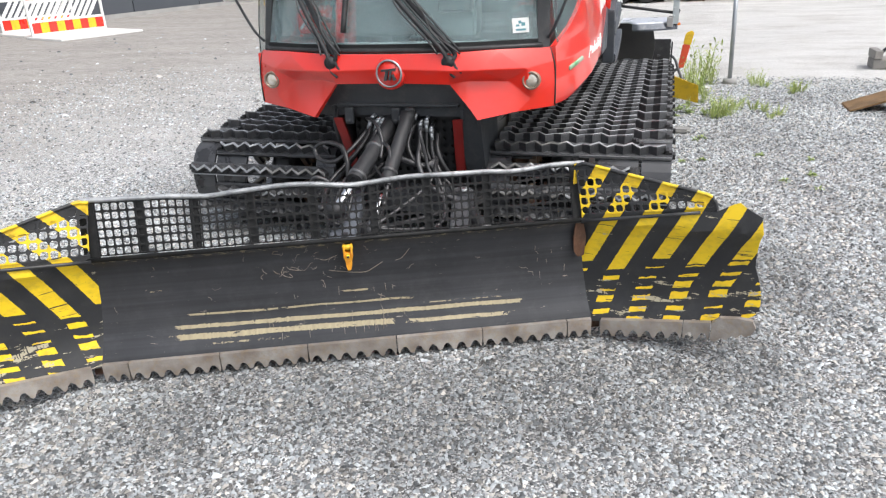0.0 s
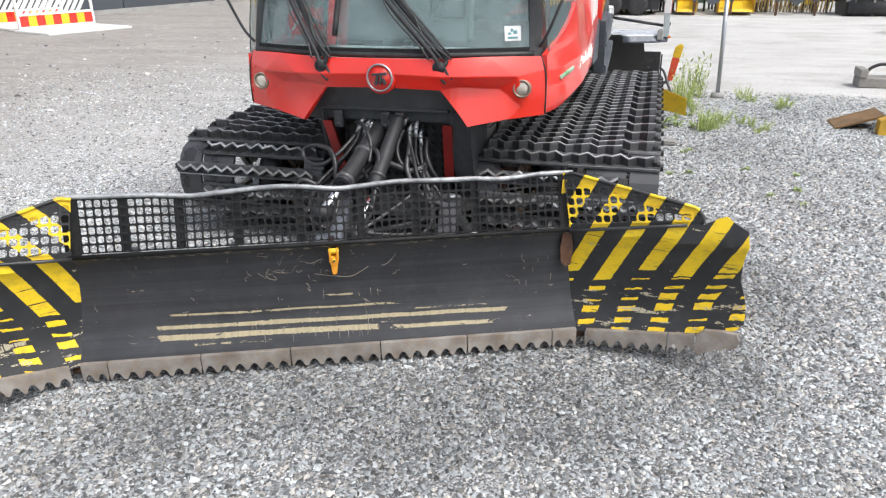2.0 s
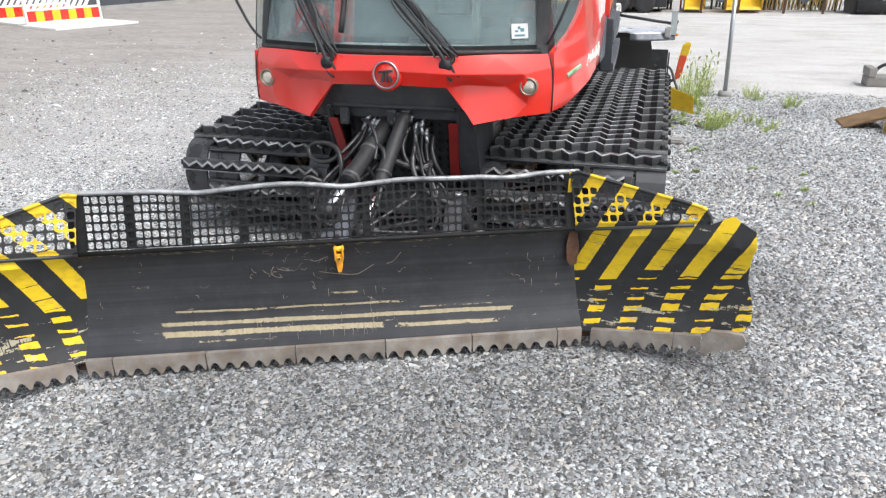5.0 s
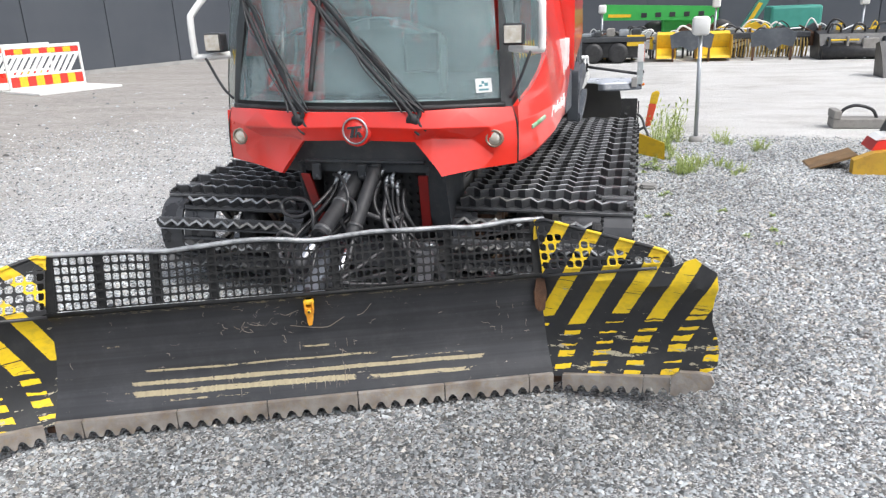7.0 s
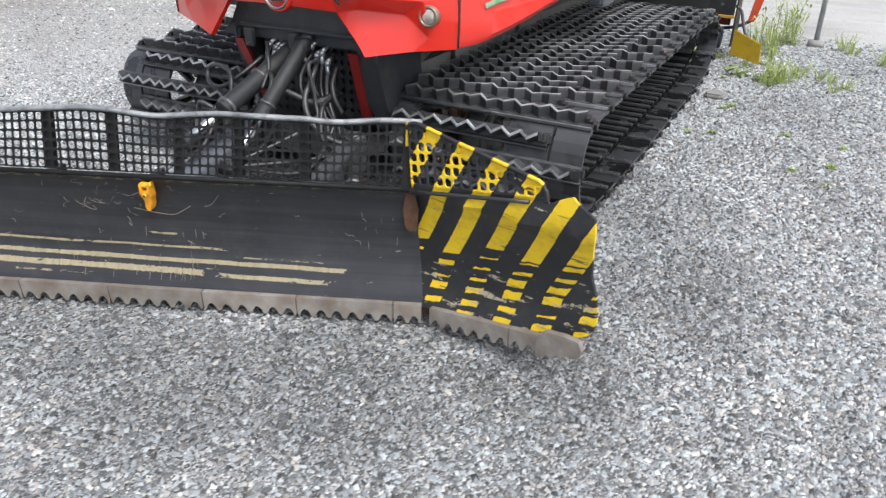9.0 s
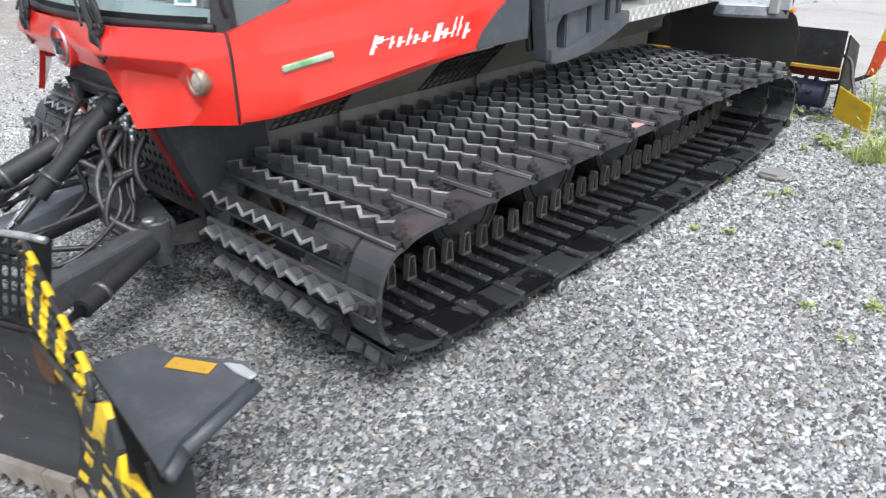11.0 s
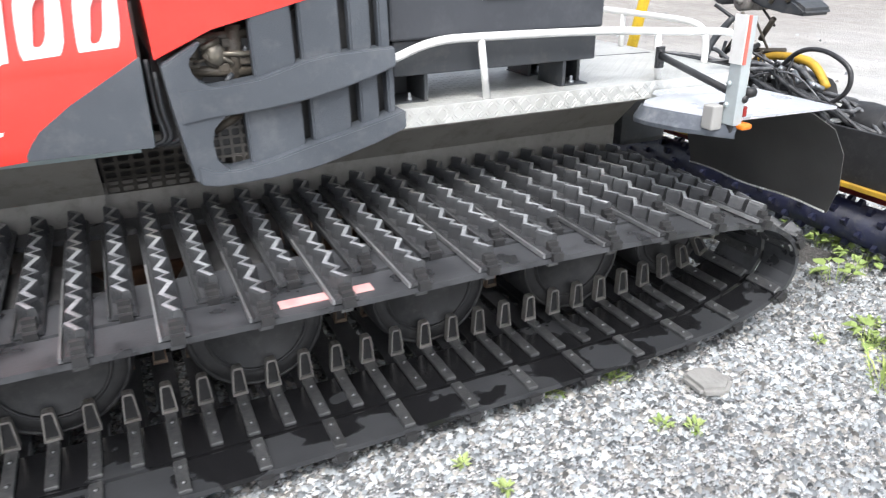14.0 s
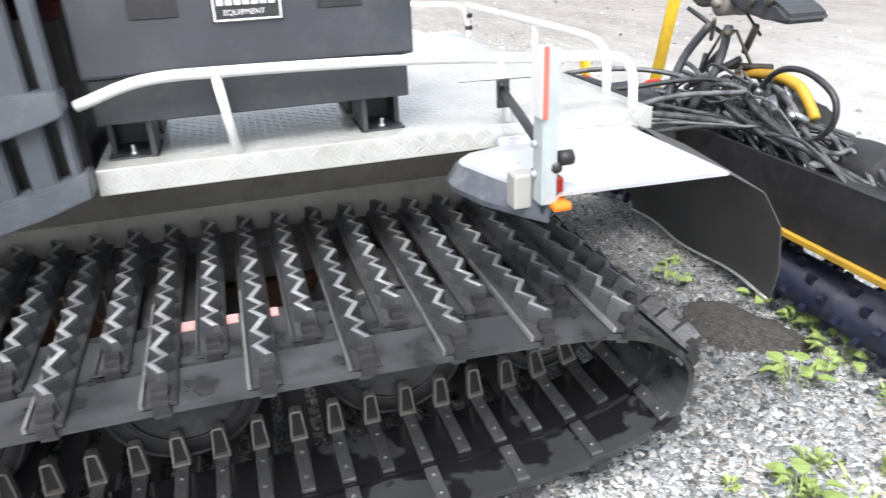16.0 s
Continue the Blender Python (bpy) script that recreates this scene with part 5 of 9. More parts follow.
# wipers: two parallel arms each from a pivot, with a blade
def wiper(px, lean, blade_len):
    bm = bmesh.new()
    base = Vector((px, bow(px) - 0.02, 0.965))
    ring_lathe(bm, [(-0.03, 0.028), (0.03, 0.03), (0.036, 0.02)], base, "y", 14)
    for off in (0.0, 0.065):
        a = base + Vector((-0.012 + off * 0.5, -0.022, -0.01 + off * 0.3))
        pts = []
        for t in (0.0, 0.3, 0.6, 1.0):
            z = 1.0 + 0.5 * t
            x = a.x + lean * t
            pts.append(Vector((x, bow(x) - 0.04 + 0.17 * t + (0.01 if off else 0), z + off * 0.2)))
        tube(bm, [a, *pts], 0.0105, 6, 4)
        tube(bm, [p + Vector((0.03, -0.006, 0.0)) for p in pts[:3]], 0.005, 6, 4)
        tube(bm, [a + Vector((0, 0, 0.01)), a + Vector((0.015, -0.005, -0.03)), a + Vector((0.04, 0.0, -0.055))], 0.006, 6, 3)
    w = part("wiper", bm, CYLINDER, groomer, "black twin-arm wiper")
    bm = bmesh.new()
    for off in (-0.03, 0.045):
        line = []
        for k in range(9):
            t = k / 8
            x = base.x + off + lean * t * 0.95
            line.append(Vector((x + 0.012 * math.sin(k * 1.9 + off * 40), bow(x) - 0.052 + 0.17 * t, 0.99 + 0.5 * t + 0.010 * math.cos(k * 1.7))))
        tube(bm, line, 0.0042, 6, 4)
    part("washer_hose", bm, HOSE, w, "thin black washer hose")
    bm = bmesh.new()
    tip = pts[-1]
    top, bot = Vector((tip.x + 0.03, bow(tip.x) + 0.20, 1.66)), Vector((tip.x - 0.01, bow(tip.x) + 0.005, 1.09))
    if blade_len:
        tube(bm, [bot, (bot + top) / 2 + Vector((0, -0.012, 0)), top], 0.014, 6, 4)
        part("wiper_blade", bm, RUBBER, w)
    else:
        tube(bm, [tip + Vector((-0.02, 0.0, -0.18)), tip, tip + Vector((0.02, 0.03, 0.2))], 0.009, 6, 4)
        part("wiper_blade", bm, RUBBER, w)
    return w


wiper(-0.256, -0.36, 0)
wiper(0.292, -0.50, 1)
# mirror brackets with work lamps
for side in (1, -1):
    bm = bmesh.new()
    tube(bm, [(side * 0.665, 0.26, 1.62), (side * 0.745, 0.20, 1.555), (side * 0.828, 0.145, 1.45), (side * 0.838, 0.13, 1.41), (side * 0.838, 0.13, 1.27), (side * 0.825, 0.135, 1.243), (side * 0.69, 0.20, 1.25)], 0.016, 10, 3)
    br = part("mirror_bracket", bm, WHITE, groomer, "white-painted tube bracket")
    bm = bmesh.new()
    tube(bm, [(side * 0.79, 0.14, 1.24), (side * 0.73, 0.16, 1.10), (side * 0.695, 0.19, 1.04)], 0.007, 6, 4)
    part("stay", bm, FRAME_GREY, br)
    bm = bmesh.new()
    box(bm, (side * 0.718 - 0.045, 0.10, 1.265), (side * 0.718 + 0.045, 0.17, 1.355), 0.012)
    work = part("work_lamp", bm, BLACK_PAINT, br, "square work lamp")
    bm = bmesh.new()
    box(bm, (side * 0.718 - 0.037, 0.094, 1.275), (side * 0.718 + 0.037, 0.0995, 1.347), 0.002)
    part("work_lens", bm, LENS, groomer, "square clear lens")


# ---- engine cover and step fairing ----
bm = bmesh.new()
prism(bm, [(1.36, 1.056), (1.34, 1.5), (1.9, 1.5), (1.96, 1.24), (1.75, 1.178), (1.50, 1.118)], 0, -0.868, 0.868)
part("engine_hood", bm, RED, groomer, "red engine hood")
# solid black block standing in for the shaded hollow of the bay
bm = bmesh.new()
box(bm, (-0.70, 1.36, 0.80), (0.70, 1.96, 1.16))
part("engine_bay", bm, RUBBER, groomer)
for side in (1, -1):
    def side_pt(y, z, x=0.0):
        return (side * (0.885 - 0.12 * max(0, z - 0.98) + x), y, z)

    def strip(low, high, x_out, x_in, mat, name, label=""):
        """Solid band between two (y, z) lines."""
        bm = bmesh.new()
        rows = []
        for (ya, za), (yb, zb) in zip(low, high):
            rows.append([bm.verts.new(side_pt(y, z, x)) for y, z, x in ((ya, za, x_out), (yb, zb, x_out), (yb, zb, x_in), (ya, za, x_in))])
        for a, b in zip(rows, rows[1:]):
            for q in range(4):
                bm.faces.new((a[q], a[(q + 1) % 4], b[(q + 1) % 4], b[q]))
        bm.faces.new(rows[0]), bm.faces.new(rows[-1])
        bmesh.ops.bevel(bm, geom=bm.edges[:], offset=0.004, segments=2, affect="EDGES")
        return part(name, bm, mat, fairing, label, smooth=True)

    # black back plate painting the dark behind the slots
    bm = bmesh.new()
    prism(bm, [(1.40, 0.78), (1.37, 1.05), (1.80, 1.17), (1.94, 1.18), (1.97, 0.86), (1.70, 0.80)], 0, *sorted((side * 0.80, side * 0.815)))
    fairing = part("step_fairing", bm, RUBBER, groomer, "grey plastic step fairing with slots")
    ys = [1.42, 1.46, 1.52, 1.6, 1.72, 1.8, 1.9, 1.985]
    lo = [0.745, 0.735, 0.735, 0.738, 0.750, 0.77, 0.797, 0.828]
    th = [0.05, 0.040, 0.037, 0.046, 0.064, 0.062, 0.058, 0.05]
    strip(list(zip(ys, lo)), [(y, z + t) for y, z, t in zip(ys, lo, th)], 0.02, -0.06, PLASTIC, "lower_step", "grey plastic step band")
    ys2 = [1.40, 1.45, 1.5, 1.6, 1.72, 1.8, 1.9, 1.965]
    lo2 = [0.900, 0.908, 0.912, 0.918, 0.933, 0.950, 0.976, 0.998]
    th2 = [0.085, 0.078, 0.074, 0.078, 0.097, 0.092, 0.07, 0.05]
    strip(list(zip(ys2, lo2)), [(y, z + t) for y, z, t in zip(ys2, lo2, th2)], 0.014, -0.06, PLASTIC, "upper_step", "grey plastic step band")
    # front post with rounded openings behind it
    bm = bmesh.new()
    prism(bm, [(1.412, 0.75), (1.50, 0.745), (1.51, 0.770), (1.485, 0.778), (1.466, 0.802), (1.461, 0.85), (1.470, 0.885), (1.490, 0.905), (1.52, 0.92), (1.52, 0.983), (1.47, 0.986), (1.448, 1.000), (1.435, 1.022), (1.430, 1.045), (1.436, 1.062), (1.452, 1.078), (1.470, 1.088), (1.466, 1.095), (1.372, 1.044), (1.378, 0.98)], 0, *sorted((side * 0.83, side * 0.894)))
    bmesh.ops.bevel(bm, geom=bm.edges[:], offset=0.004, segments=2, affect="EDGES")
    part("fairing_post", bm, PLASTIC, fairing, smooth=True)
    # panels with slots between
    for za, zb, spans in ((0.76, 0.95, ((1.558, 1.706), (1.730, 1.838), (1.868, 1.920), (1.948, 1.968))), (0.97, 1.20, ((1.592, 1.700), (1.718, 1.824), (1.850, 1.908), (1.93, 1.96)))):
        for y0, y1 in spans:
            bm = bmesh.new()
            f = (y0 - 1.5) * 0.13
            prism(bm, [(y0, za + f), (y1, za + f + 0.01), (y1 - 0.004, zb + f * 0.9), (y0 - 0.004, zb + f * 0.9 - 0.005)], 0, *sorted((side * 0.83, side * (0.874 if za < 0.9 else 0.866))))
            bmesh.ops.bevel(bm, geom=bm.edges[:], offset=0.005, segments=2, affect="EDGES")
            part("slat", bm, PLASTIC, fairing, smooth=True)
    # oily machinery behind the openings
    for p, q, r, mt in (((0.825, 1.50, 1.055), (0.835, 1.60, 1.050), 0.008, OILY_STEEL), ((0.81, 1.455, 0.99), (0.81, 1.455, 1.12), 0.016, GRIME), ((0.81, 1.55, 0.98), (0.815, 1.56, 1.12), 0.02, GRIME), ((0.815, 1.43, 1.015), (0.815, 1.60, 1.005), 0.014, GRIME), ((0.812, 1.47, 1.09), (0.815, 1.60, 1.10), 0.012, GRIME), ((0.815, 1.48, 0.86), (0.815, 1.56, 0.90), 0.012, GRIME)):
        bm = bmesh.new()
        rod(bm, (side * p[0], p[1], p[2]), (side * q[0], q[1], q[2]), r, 10)
        part("engine_pipe", bm, mt, groomer)
    bm = bmesh.new()
    ring_lathe(bm, [(0.0, 0.030), (side * 0.012, 0.030), (side * 0.014, 0.024), (side * 0.022, 0.016), (side * 0.024, 0.006)], (side * 0.818, 1.505, 1.052), "x", 18)
    part("hub_flange", bm, OILY_STEEL, groomer, "oily round flange")
    for y, z in ((1.455, 1.035), (1.525, 1.02), (1.54, 1.08), (1.475, 1.085), (1.58, 1.035)):
        bm = bmesh.new()
        box(bm, (side * 0.822 - 0.008, y - 0.014, z - 0.011), (side * 0.822 + 0.008, y + 0.014, z + 0.011), 0.003)
        part("engine_bracket", bm, GRIME, groomer)
    bmp = perforated(lambda u, v, q, side=side: (side * (0.822 - q), 1.44 + 0.16 * u, 0.765 + 0.15 * v), 6, 6, 0.74, 0.004, corner=0.12)
    part("inner_grille", bmp, GRILLE, fairing, "dusty black grille behind the opening")
    for k in range(7):
        rq = random.Random(40 + k)
        y, z = 1.46 + 0.13 * rq.random(), 1.0 + 0.1 * rq.random()
        bm = bmesh.new()
        rod(bm, (side * 0.825, y, z), (side * 0.835, y + rq.uniform(-0.05, 0.05), z + rq.uniform(-0.04, 0.04)), rq.uniform(0.004, 0.009), 8)
        part("engine_pipe", bm, (OILY_STEEL, GRIME, FRAME_GREY, GRIME)[k % 4], groomer)
    # pipes in the gap ahead of the fairing
    for k, (y, zt) in enumerate(((1.345, 1.05), (1.36, 1.02), (1.385, 1.0))):
        bm = bmesh.new()
        tube(bm, [(side * (0.80 + 0.01 * k), y, zt), (side * (0.80 + 0.01 * k), y + 0.005, 0.92), (side * 0.80, y + 0.015, 0.85), (side * 0.78, y - 0.03, 0.83)], 0.006, 6, 4)
        part("fuel_pipe", bm, FRAME_GREY, groomer)

# ---- load platform ----
bm = bmesh.new()
box(bm, (-0.83, 1.985, 0.852), (0.83, 3.30, 0.862))
platform = part("load_platform", bm, TREAD, groomer, "bright aluminium tread-plate platform")
for side in (1, -1):
    bm = bmesh.new()
    box(bm, (side * 0.83 - 0.004, 1.985, 0.806), (side * 0.83 + 0.004, 3.34, 0.864), 0.002)
    part("side_lip", bm, TREAD, platform)
bm = bmesh.new()
box(bm, (-0.825, 3.30, 0.80), (0.825, 3.338, 0.8635), 0.003)
part("rear_lip", bm, TREAD, platform)
def lozenge(bm, c, u, v, nrm):
    """Raised pointed bar of the chequer plate."""
    ring = [bm.verts.new(c + u), bm.verts.new(c + v), bm.verts.new(c - u), bm.verts.new(c - v)]
    top = [bm.verts.new(c + u * 0.6 + nrm), bm.verts.new(c - u * 0.6 + nrm)]
    bm.faces.new((ring[0], ring[1], top[0]))
    bm.faces.new((ring[1], ring[2], top[1], top[0]))
    bm.faces.new((ring[2], ring[3], top[1]))
    bm.faces.new((ring[3], ring[0], top[0], top[1]))


bm = bmesh.new()
for j in range(2):
    for i in range(47):
        t = 1 if (i + j) % 2 else -1
        for side in (1, -1):
            for d in (-0.0035, 0.0035):
                lozenge(bm, Vector((side * 0.834, 2.0 + i * 0.0282, 0.821 + 0.0275 * j)) + Vector((0, -d * t, d)), Vector((0, 0.0100, 0.0100 * t)), Vector((0, -0.0018 * t, 0.0018)), Vector((side * 0.0013, 0, 0)))
for j in range(2):
    for i in range(58):
        t = 1 if (i + j) % 2 else -1
        lozenge(bm, Vector((-0.80 + i * 0.028, 3.338, 0.818 + 0.027 * j)), Vector((0.0125, 0, 0.0125 * t)), Vector((-0.003 * t, 0, 0.003)), Vector((0, 0.0018, 0)))
for j in range(63):
    for i in range(79):
        t = 1 if (i + j) % 2 else -1
        lozenge(bm, Vector((-0.80 + i * 0.0205, 2.0 + j * 0.0205, 0.862)), Vector((0.0078, 0.0078 * t, 0)), Vector((-0.0022 * t, 0.0022, 0)), Vector((0, 0, 0.001)))
tagged(part("tread_pattern", bm, TREAD, platform, "raised chequer bars"), kind="stuff")
bm = bmesh.new()
box(bm, (-0.70, 2.0, 0.765), (0.70, 3.25, 0.85))
part("platform_frame", bm, CHASSIS, groomer)
for side in (1, -1):
    bm = bmesh.new()
    x = 0.815 if side > 0 else -0.60
    far = 0.0 if side > 0 else 0.03
    tube(bm, [(x, 1.975, 1.0), (x, 2.0, 1.008), (x, 2.12, 1.042), (x, 2.3, 1.045), (x, 2.7, 1.035), (x, 3.0, 1.015), (x, 3.19 + far, 1.004), (x, 3.26 + far, 0.985), (x, 3.285 + far, 0.94), (x, 3.29 + far, 0.862)], 0.0125, 10, 5)
    rail = part("guard_rail", bm, WHITE, groomer, "white-painted tube rail")
    for y in (2.275, 2.93):
        bm = bmesh.new()
        rod(bm, (x, y - 0.012, 1.04 if y < 2.5 else 1.018), (x, y + 0.01, 0.862), 0.011, 10)
        part("rail_post", bm, WHITE, rail)
    # clamp and rod to the reflector post
    bm = bmesh.new()
    box(bm, (side * 0.835 - 0.006, 2.904, 0.905), (side * 0.835 + 0.006, 2.936, 0.975), 0.003)
    for z in (0.918, 0.962):
        ring_lathe(bm, [(0.0, 0.007), (side * 0.008, 0.006)], (side * 0.841, 2.912, z), "x", 8)
    part("clamp", bm, BLACK_PAINT, groomer, "black clamp on the rail")
    bm = bmesh.new()
    rod(bm, (side * 0.84, 2.92, 0.945), (side * 1.27, 2.86, 0.888), 0.011, 10)
    part("stay_rod", bm, BLACK_PAINT, groomer)
    # rear fender plate with sloped lip
    bm = bmesh.new()
    rows, low = [], []
    for k in range(18):
        x = 0.84 + 0.42 * k / 17
        yf = float(np.interp(x, (0.84, 0.91, 0.93, 0.945, 0.97, 1.085, 1.2, 1.26), (2.90, 2.885, 2.80, 2.772, 2.757, 2.793, 2.835, 2.862)))
        rows.append([(side * x, yf, 0.821), (side * x, yf + 0.004, 0.830), (side * x, yf + 0.013, 0.834), (side * x, 3.26, 0.826)])
        if x > 0.925:
            yl = float(np.interp(x, (0.93, 0.96, 1.02, 1.13, 1.24, 1.26), (2.762, 2.737, 2.735, 2.768, 2.836, 2.852)))
            low.append([(side * x, yl, 0.776), (side * x, yl - 0.001, 0.786), (side * x, yf - 0.001, 0.8205)])
    grid = [[bm.verts.new(p) for p in r] for r in rows]
    for a, b in zip(grid, grid[1:]):
        for k in range(3):
            bm.faces.new((a[k], b[k], b[k + 1], a[k + 1]))
    bmesh.ops.recalc_face_normals(bm, faces=bm.faces)
    bmesh.ops.solidify(bm, geom=bm.faces[:], thickness=0.008)
    part("rear_fender", bm, material("pale_grey_fender_plate", (0.70, 0.72, 0.76), (0.62, 0.64, 0.68), rough=0.3, metal=0.45, scale=5, bump=0.03, dirt=(0.25, 0.24, 0.22), dirt_amount=0.3), groomer, "pale grey sheet-metal fender", smooth=True)
    # lip and top are one plate; the lip's shade is a darker paint
    bm = bmesh.new()
    grid = [[bm.verts.new(p) for p in r] for r in low]
    for a, b in zip(grid, grid[1:]):
        for k in range(2):
            bm.faces.new((a[k], b[k], b[k + 1], a[k + 1]))
    bmesh.ops.recalc_face_normals(bm, faces=bm.faces)
    bmesh.ops.solidify(bm, geom=bm.faces[:], thickness=0.006)
    part("fender_lip", bm, material("shaded_lip_paint", (0.075, 0.086, 0.10), (0.10, 0.11, 0.13), rough=0.4, metal=0.2, scale=7, bump=0.03, dirt=(0.5, 0.5, 0.5), dirt_amount=0.2), groomer, "folded fender lip with its shade painted blue-grey", smooth=True)
    # reflector board on a bracket
    bm = bmesh.new()
    box(bm, (side * 1.245 - 0.022, 2.830, 0.815), (side * 1.245 + 0.022, 2.836, 1.112), 0.002)
    for e in (-0.022, 0.016):
        box(bm, (side * 1.245 + e, 2.8355, 0.815), (side * 1.245 + e + 0.006, 2.862, 1.112), 0.002)
    for z in (0.87, 0.93):
        ring_lathe(bm, [(0, 0.008), (-0.006, 0.007)], (side * 1.245 - 0.012, 2.830, z), "y", 8)
    board = part("reflector_board", bm, PALE_STEEL, groomer, "grey upright board with reflective top")
    bm = bmesh.new()
    box(bm, (side * 1.245 - 0.0235, 2.826, 0.985), (side * 1.245 + 0.0235, 2.8295, 1.116), 0.001)
    part("reflector", bm, WHITE, board, "white reflective sheet")
    bm = bmesh.new()
    box(bm, (side * 1.270 - 0.0025, 2.828, 0.985), (side * 1.270 + 0.0025, 2.838, 1.116), 0.001)
    part("reflector_edge", bm, material("red_reflective_tape", (0.62, 0.16, 0.12), rough=0.35, bump=0), board, "red reflective edge")
    bm = bmesh.new()
    box(bm, (side * 1.245 - 0.02, 2.862, 0.838), (side * 1.245 + 0.024, 2.876, 0.868), 0.003)
    lamp_box = part("tail_lamp", bm, RED_LAMP, board, "red tail lamp")
    bm = bmesh.new()
    box(bm, (side * 1.26 - 0.03, 2.850, 0.802), (side * 1.26 + 0.024, 2.890, 0.820), 0.007)
    part("indicator", bm, ORANGE_LAMP, groomer, "amber indicator lens")
    bm = bmesh.new()
    ring_lathe(bm, [(-0.014, 0.015), (0.014, 0.015), (0.016, 0.010)], (side * 1.262, 2.88, 0.905), "y", 14)
    part("number_lamp", bm, RUBBER, board)
    bm = bmesh.new()
    box(bm, (side * 1.208 - 0.024, 2.79, 0.797), (side * 1.208 + 0.020, 2.829, 0.868), 0.005)
    part("bracket", bm, CONCRETE, board, "pale weathered bracket")
    bm = bmesh.new()
    box(bm, (side * 1.225 - 0.03, 2.837, 0.79), (side * 1.225 + 0.03, 2.86, 0.87), 0.004)
    part("lamp_back", bm, BLACK_PAINT, board)
    # mud flap
    bm = bmesh.new()
    rows = []
    for k in range(9):
        w = 0.012 * math.sin(k * 1.3)
        rows.append([bm.verts.new((side * (0.30 + (xo - 0.30) * k / 8), yb + w * f, zb - 0.012 * max(0, k - 6) * (1 - f))) for f, xo, yb, zb in ((0, 1.06, 3.30, 0.818), (0.15, 1.073, 3.41, 0.768), (0.35, 1.085, 3.52, 0.70), (0.55, 1.10, 3.575, 0.60), (0.8, 1.09, 3.605, 0.46), (1.0, 1.035, 3.645, 0.335))])
    for a, b in zip(rows, rows[1:]):
        for k in range(5):
            bm.faces.new((a[k], b[k], b[k + 1], a[k + 1]))
    bmesh.ops.recalc_face_normals(bm, faces=bm.faces)
    bmesh.ops.solidify(bm, geom=bm.faces[:], thickness=0.0025)
    flap = part("mud_flap", bm, material("weathered_flap_rubber", (0.085, 0.084, 0.083), (0.11, 0.107, 0.104), rough=0.42, scale=4, bump=0.05, dirt=(0.10, 0.09, 0.08), dirt_amount=0.35), groomer, "hanging black rubber mud flap", smooth=True)
    for p in flap.data.polygons:
        p.use_smooth = p.area > 0.001
    # pale stitched hem along its lower edge
    bm = bmesh.new()
    for k in range(60):
        f = (k + 0.5) / 60
        box(bm, (-0.0035, -0.003, -0.003), (0.0035, 0.003, 0.003), 0, Matrix.Translation((side * (0.30 + 0.735 * f), 3.630 + 0.012 * math.sin(f * 8 * 1.3), 0.342)))
    tagged(part("hem", bm, WHITE, flap, "pale stitched hem"), kind="stuff")

# rail across the back of the platform, with a post and a dark clamp
bm = bmesh.new()
tube(bm, [(-0.585, 3.305, 1.0), (-0.2, 3.308, 1.003), (0.3, 3.312, 1.005), (0.52, 3.312, 1.003), (0.60, 3.312, 0.985), (0.63, 3.312, 0.94), (0.635, 3.312, 0.863)], 0.0125, 10, 5)
rear_rail = part("rear_rail", bm, WHITE, groomer, "white-painted tube rail across the back")
bm = bmesh.new()
rod(bm, (0.135, 3.311, 1.0), (0.135, 3.311, 0.863), 0.011, 10)
part("rail_post", bm, WHITE, rear_rail)
for z in (0.955, 0.905):
    bm = bmesh.new()
    rod(bm, (-0.60, 3.32, z - 0.008), (-0.60, 3.32, z + 0.008), 0.017, 12)
    part("clamp_ring", bm, BLACK_PAINT, rear_rail, "dark clamp ring")
# open seam in the plate, and a black strip painting the shadow gap at its rear edge
bm = bmesh.new()
prism(bm, [(0.300, 2.98), (0.303, 2.98), (0.345, 3.335), (0.334, 3.335)], 2, 0.8622, 0.8634)
part("seam", bm, RUBBER, platform, "dark open seam in the plate")
bm = bmesh.new()
prism(bm, [(0.335, 3.338), (0.72, 3.338), (0.74, 3.341), (0.55, 3.358), (0.38, 3.350)], 2, 0.850, 0.8665)
part("edge_shade", bm, RUBBER, platform, "black strip painted in for the shadow gap at the rear edge")

# storage box standing on the platform
crate = thing("storage_box", (0.6, 2.35, 0.862), "dark grey steel storage box on the tread-plate platform", "storage box")
bm = bmesh.new()
box(bm, (0.40, 1.99, 1.045), (0.79, 2.715, 1.55), 0.008)
part("body", bm, BOX_PAINT, crate)
bm = bmesh.new()
box(bm, (0.412, 2.0, 0.945), (0.778, 2.70, 1.044), 0.004)
part("plinth", bm, FRAME_GREY, crate, "paler dented skirt")
for x in (0.49, 0.70):
    for y, web in ((2.06, 0.045), (2.635, -0.045)):
        bm = bmesh.new()
        box(bm, (x - 0.075, y - 0.055, 0.8625), (x + 0.062, y + 0.055, 0.8665), 0.001)
        box(bm, (x - 0.075, y + web - 0.006, 0.8660), (x + 0.070, y + web + 0.006, 0.946), 0.002)
        box(bm, (x - 0.060, y - web - 0.006, 0.8660), (x + 0.020, y - web + 0.006, 0.946), 0.002)
        box(bm, (x - 0.078, y - 0.050, 0.8660), (x - 0.068, y + 0.050, 0.946), 0.002)
        foot = part("foot", bm, FRAME_GREY, crate, "dark channel foot")
        bm = bmesh.new()
        ring_lathe(bm, [(0.8665, 0.009), (0.874, 0.009), (0.875, 0.005), (0.890, 0.005)], (x + 0.045, y, 0.0), "z", 8)
        part("bolt", bm, STEEL, foot, "bright bolt")
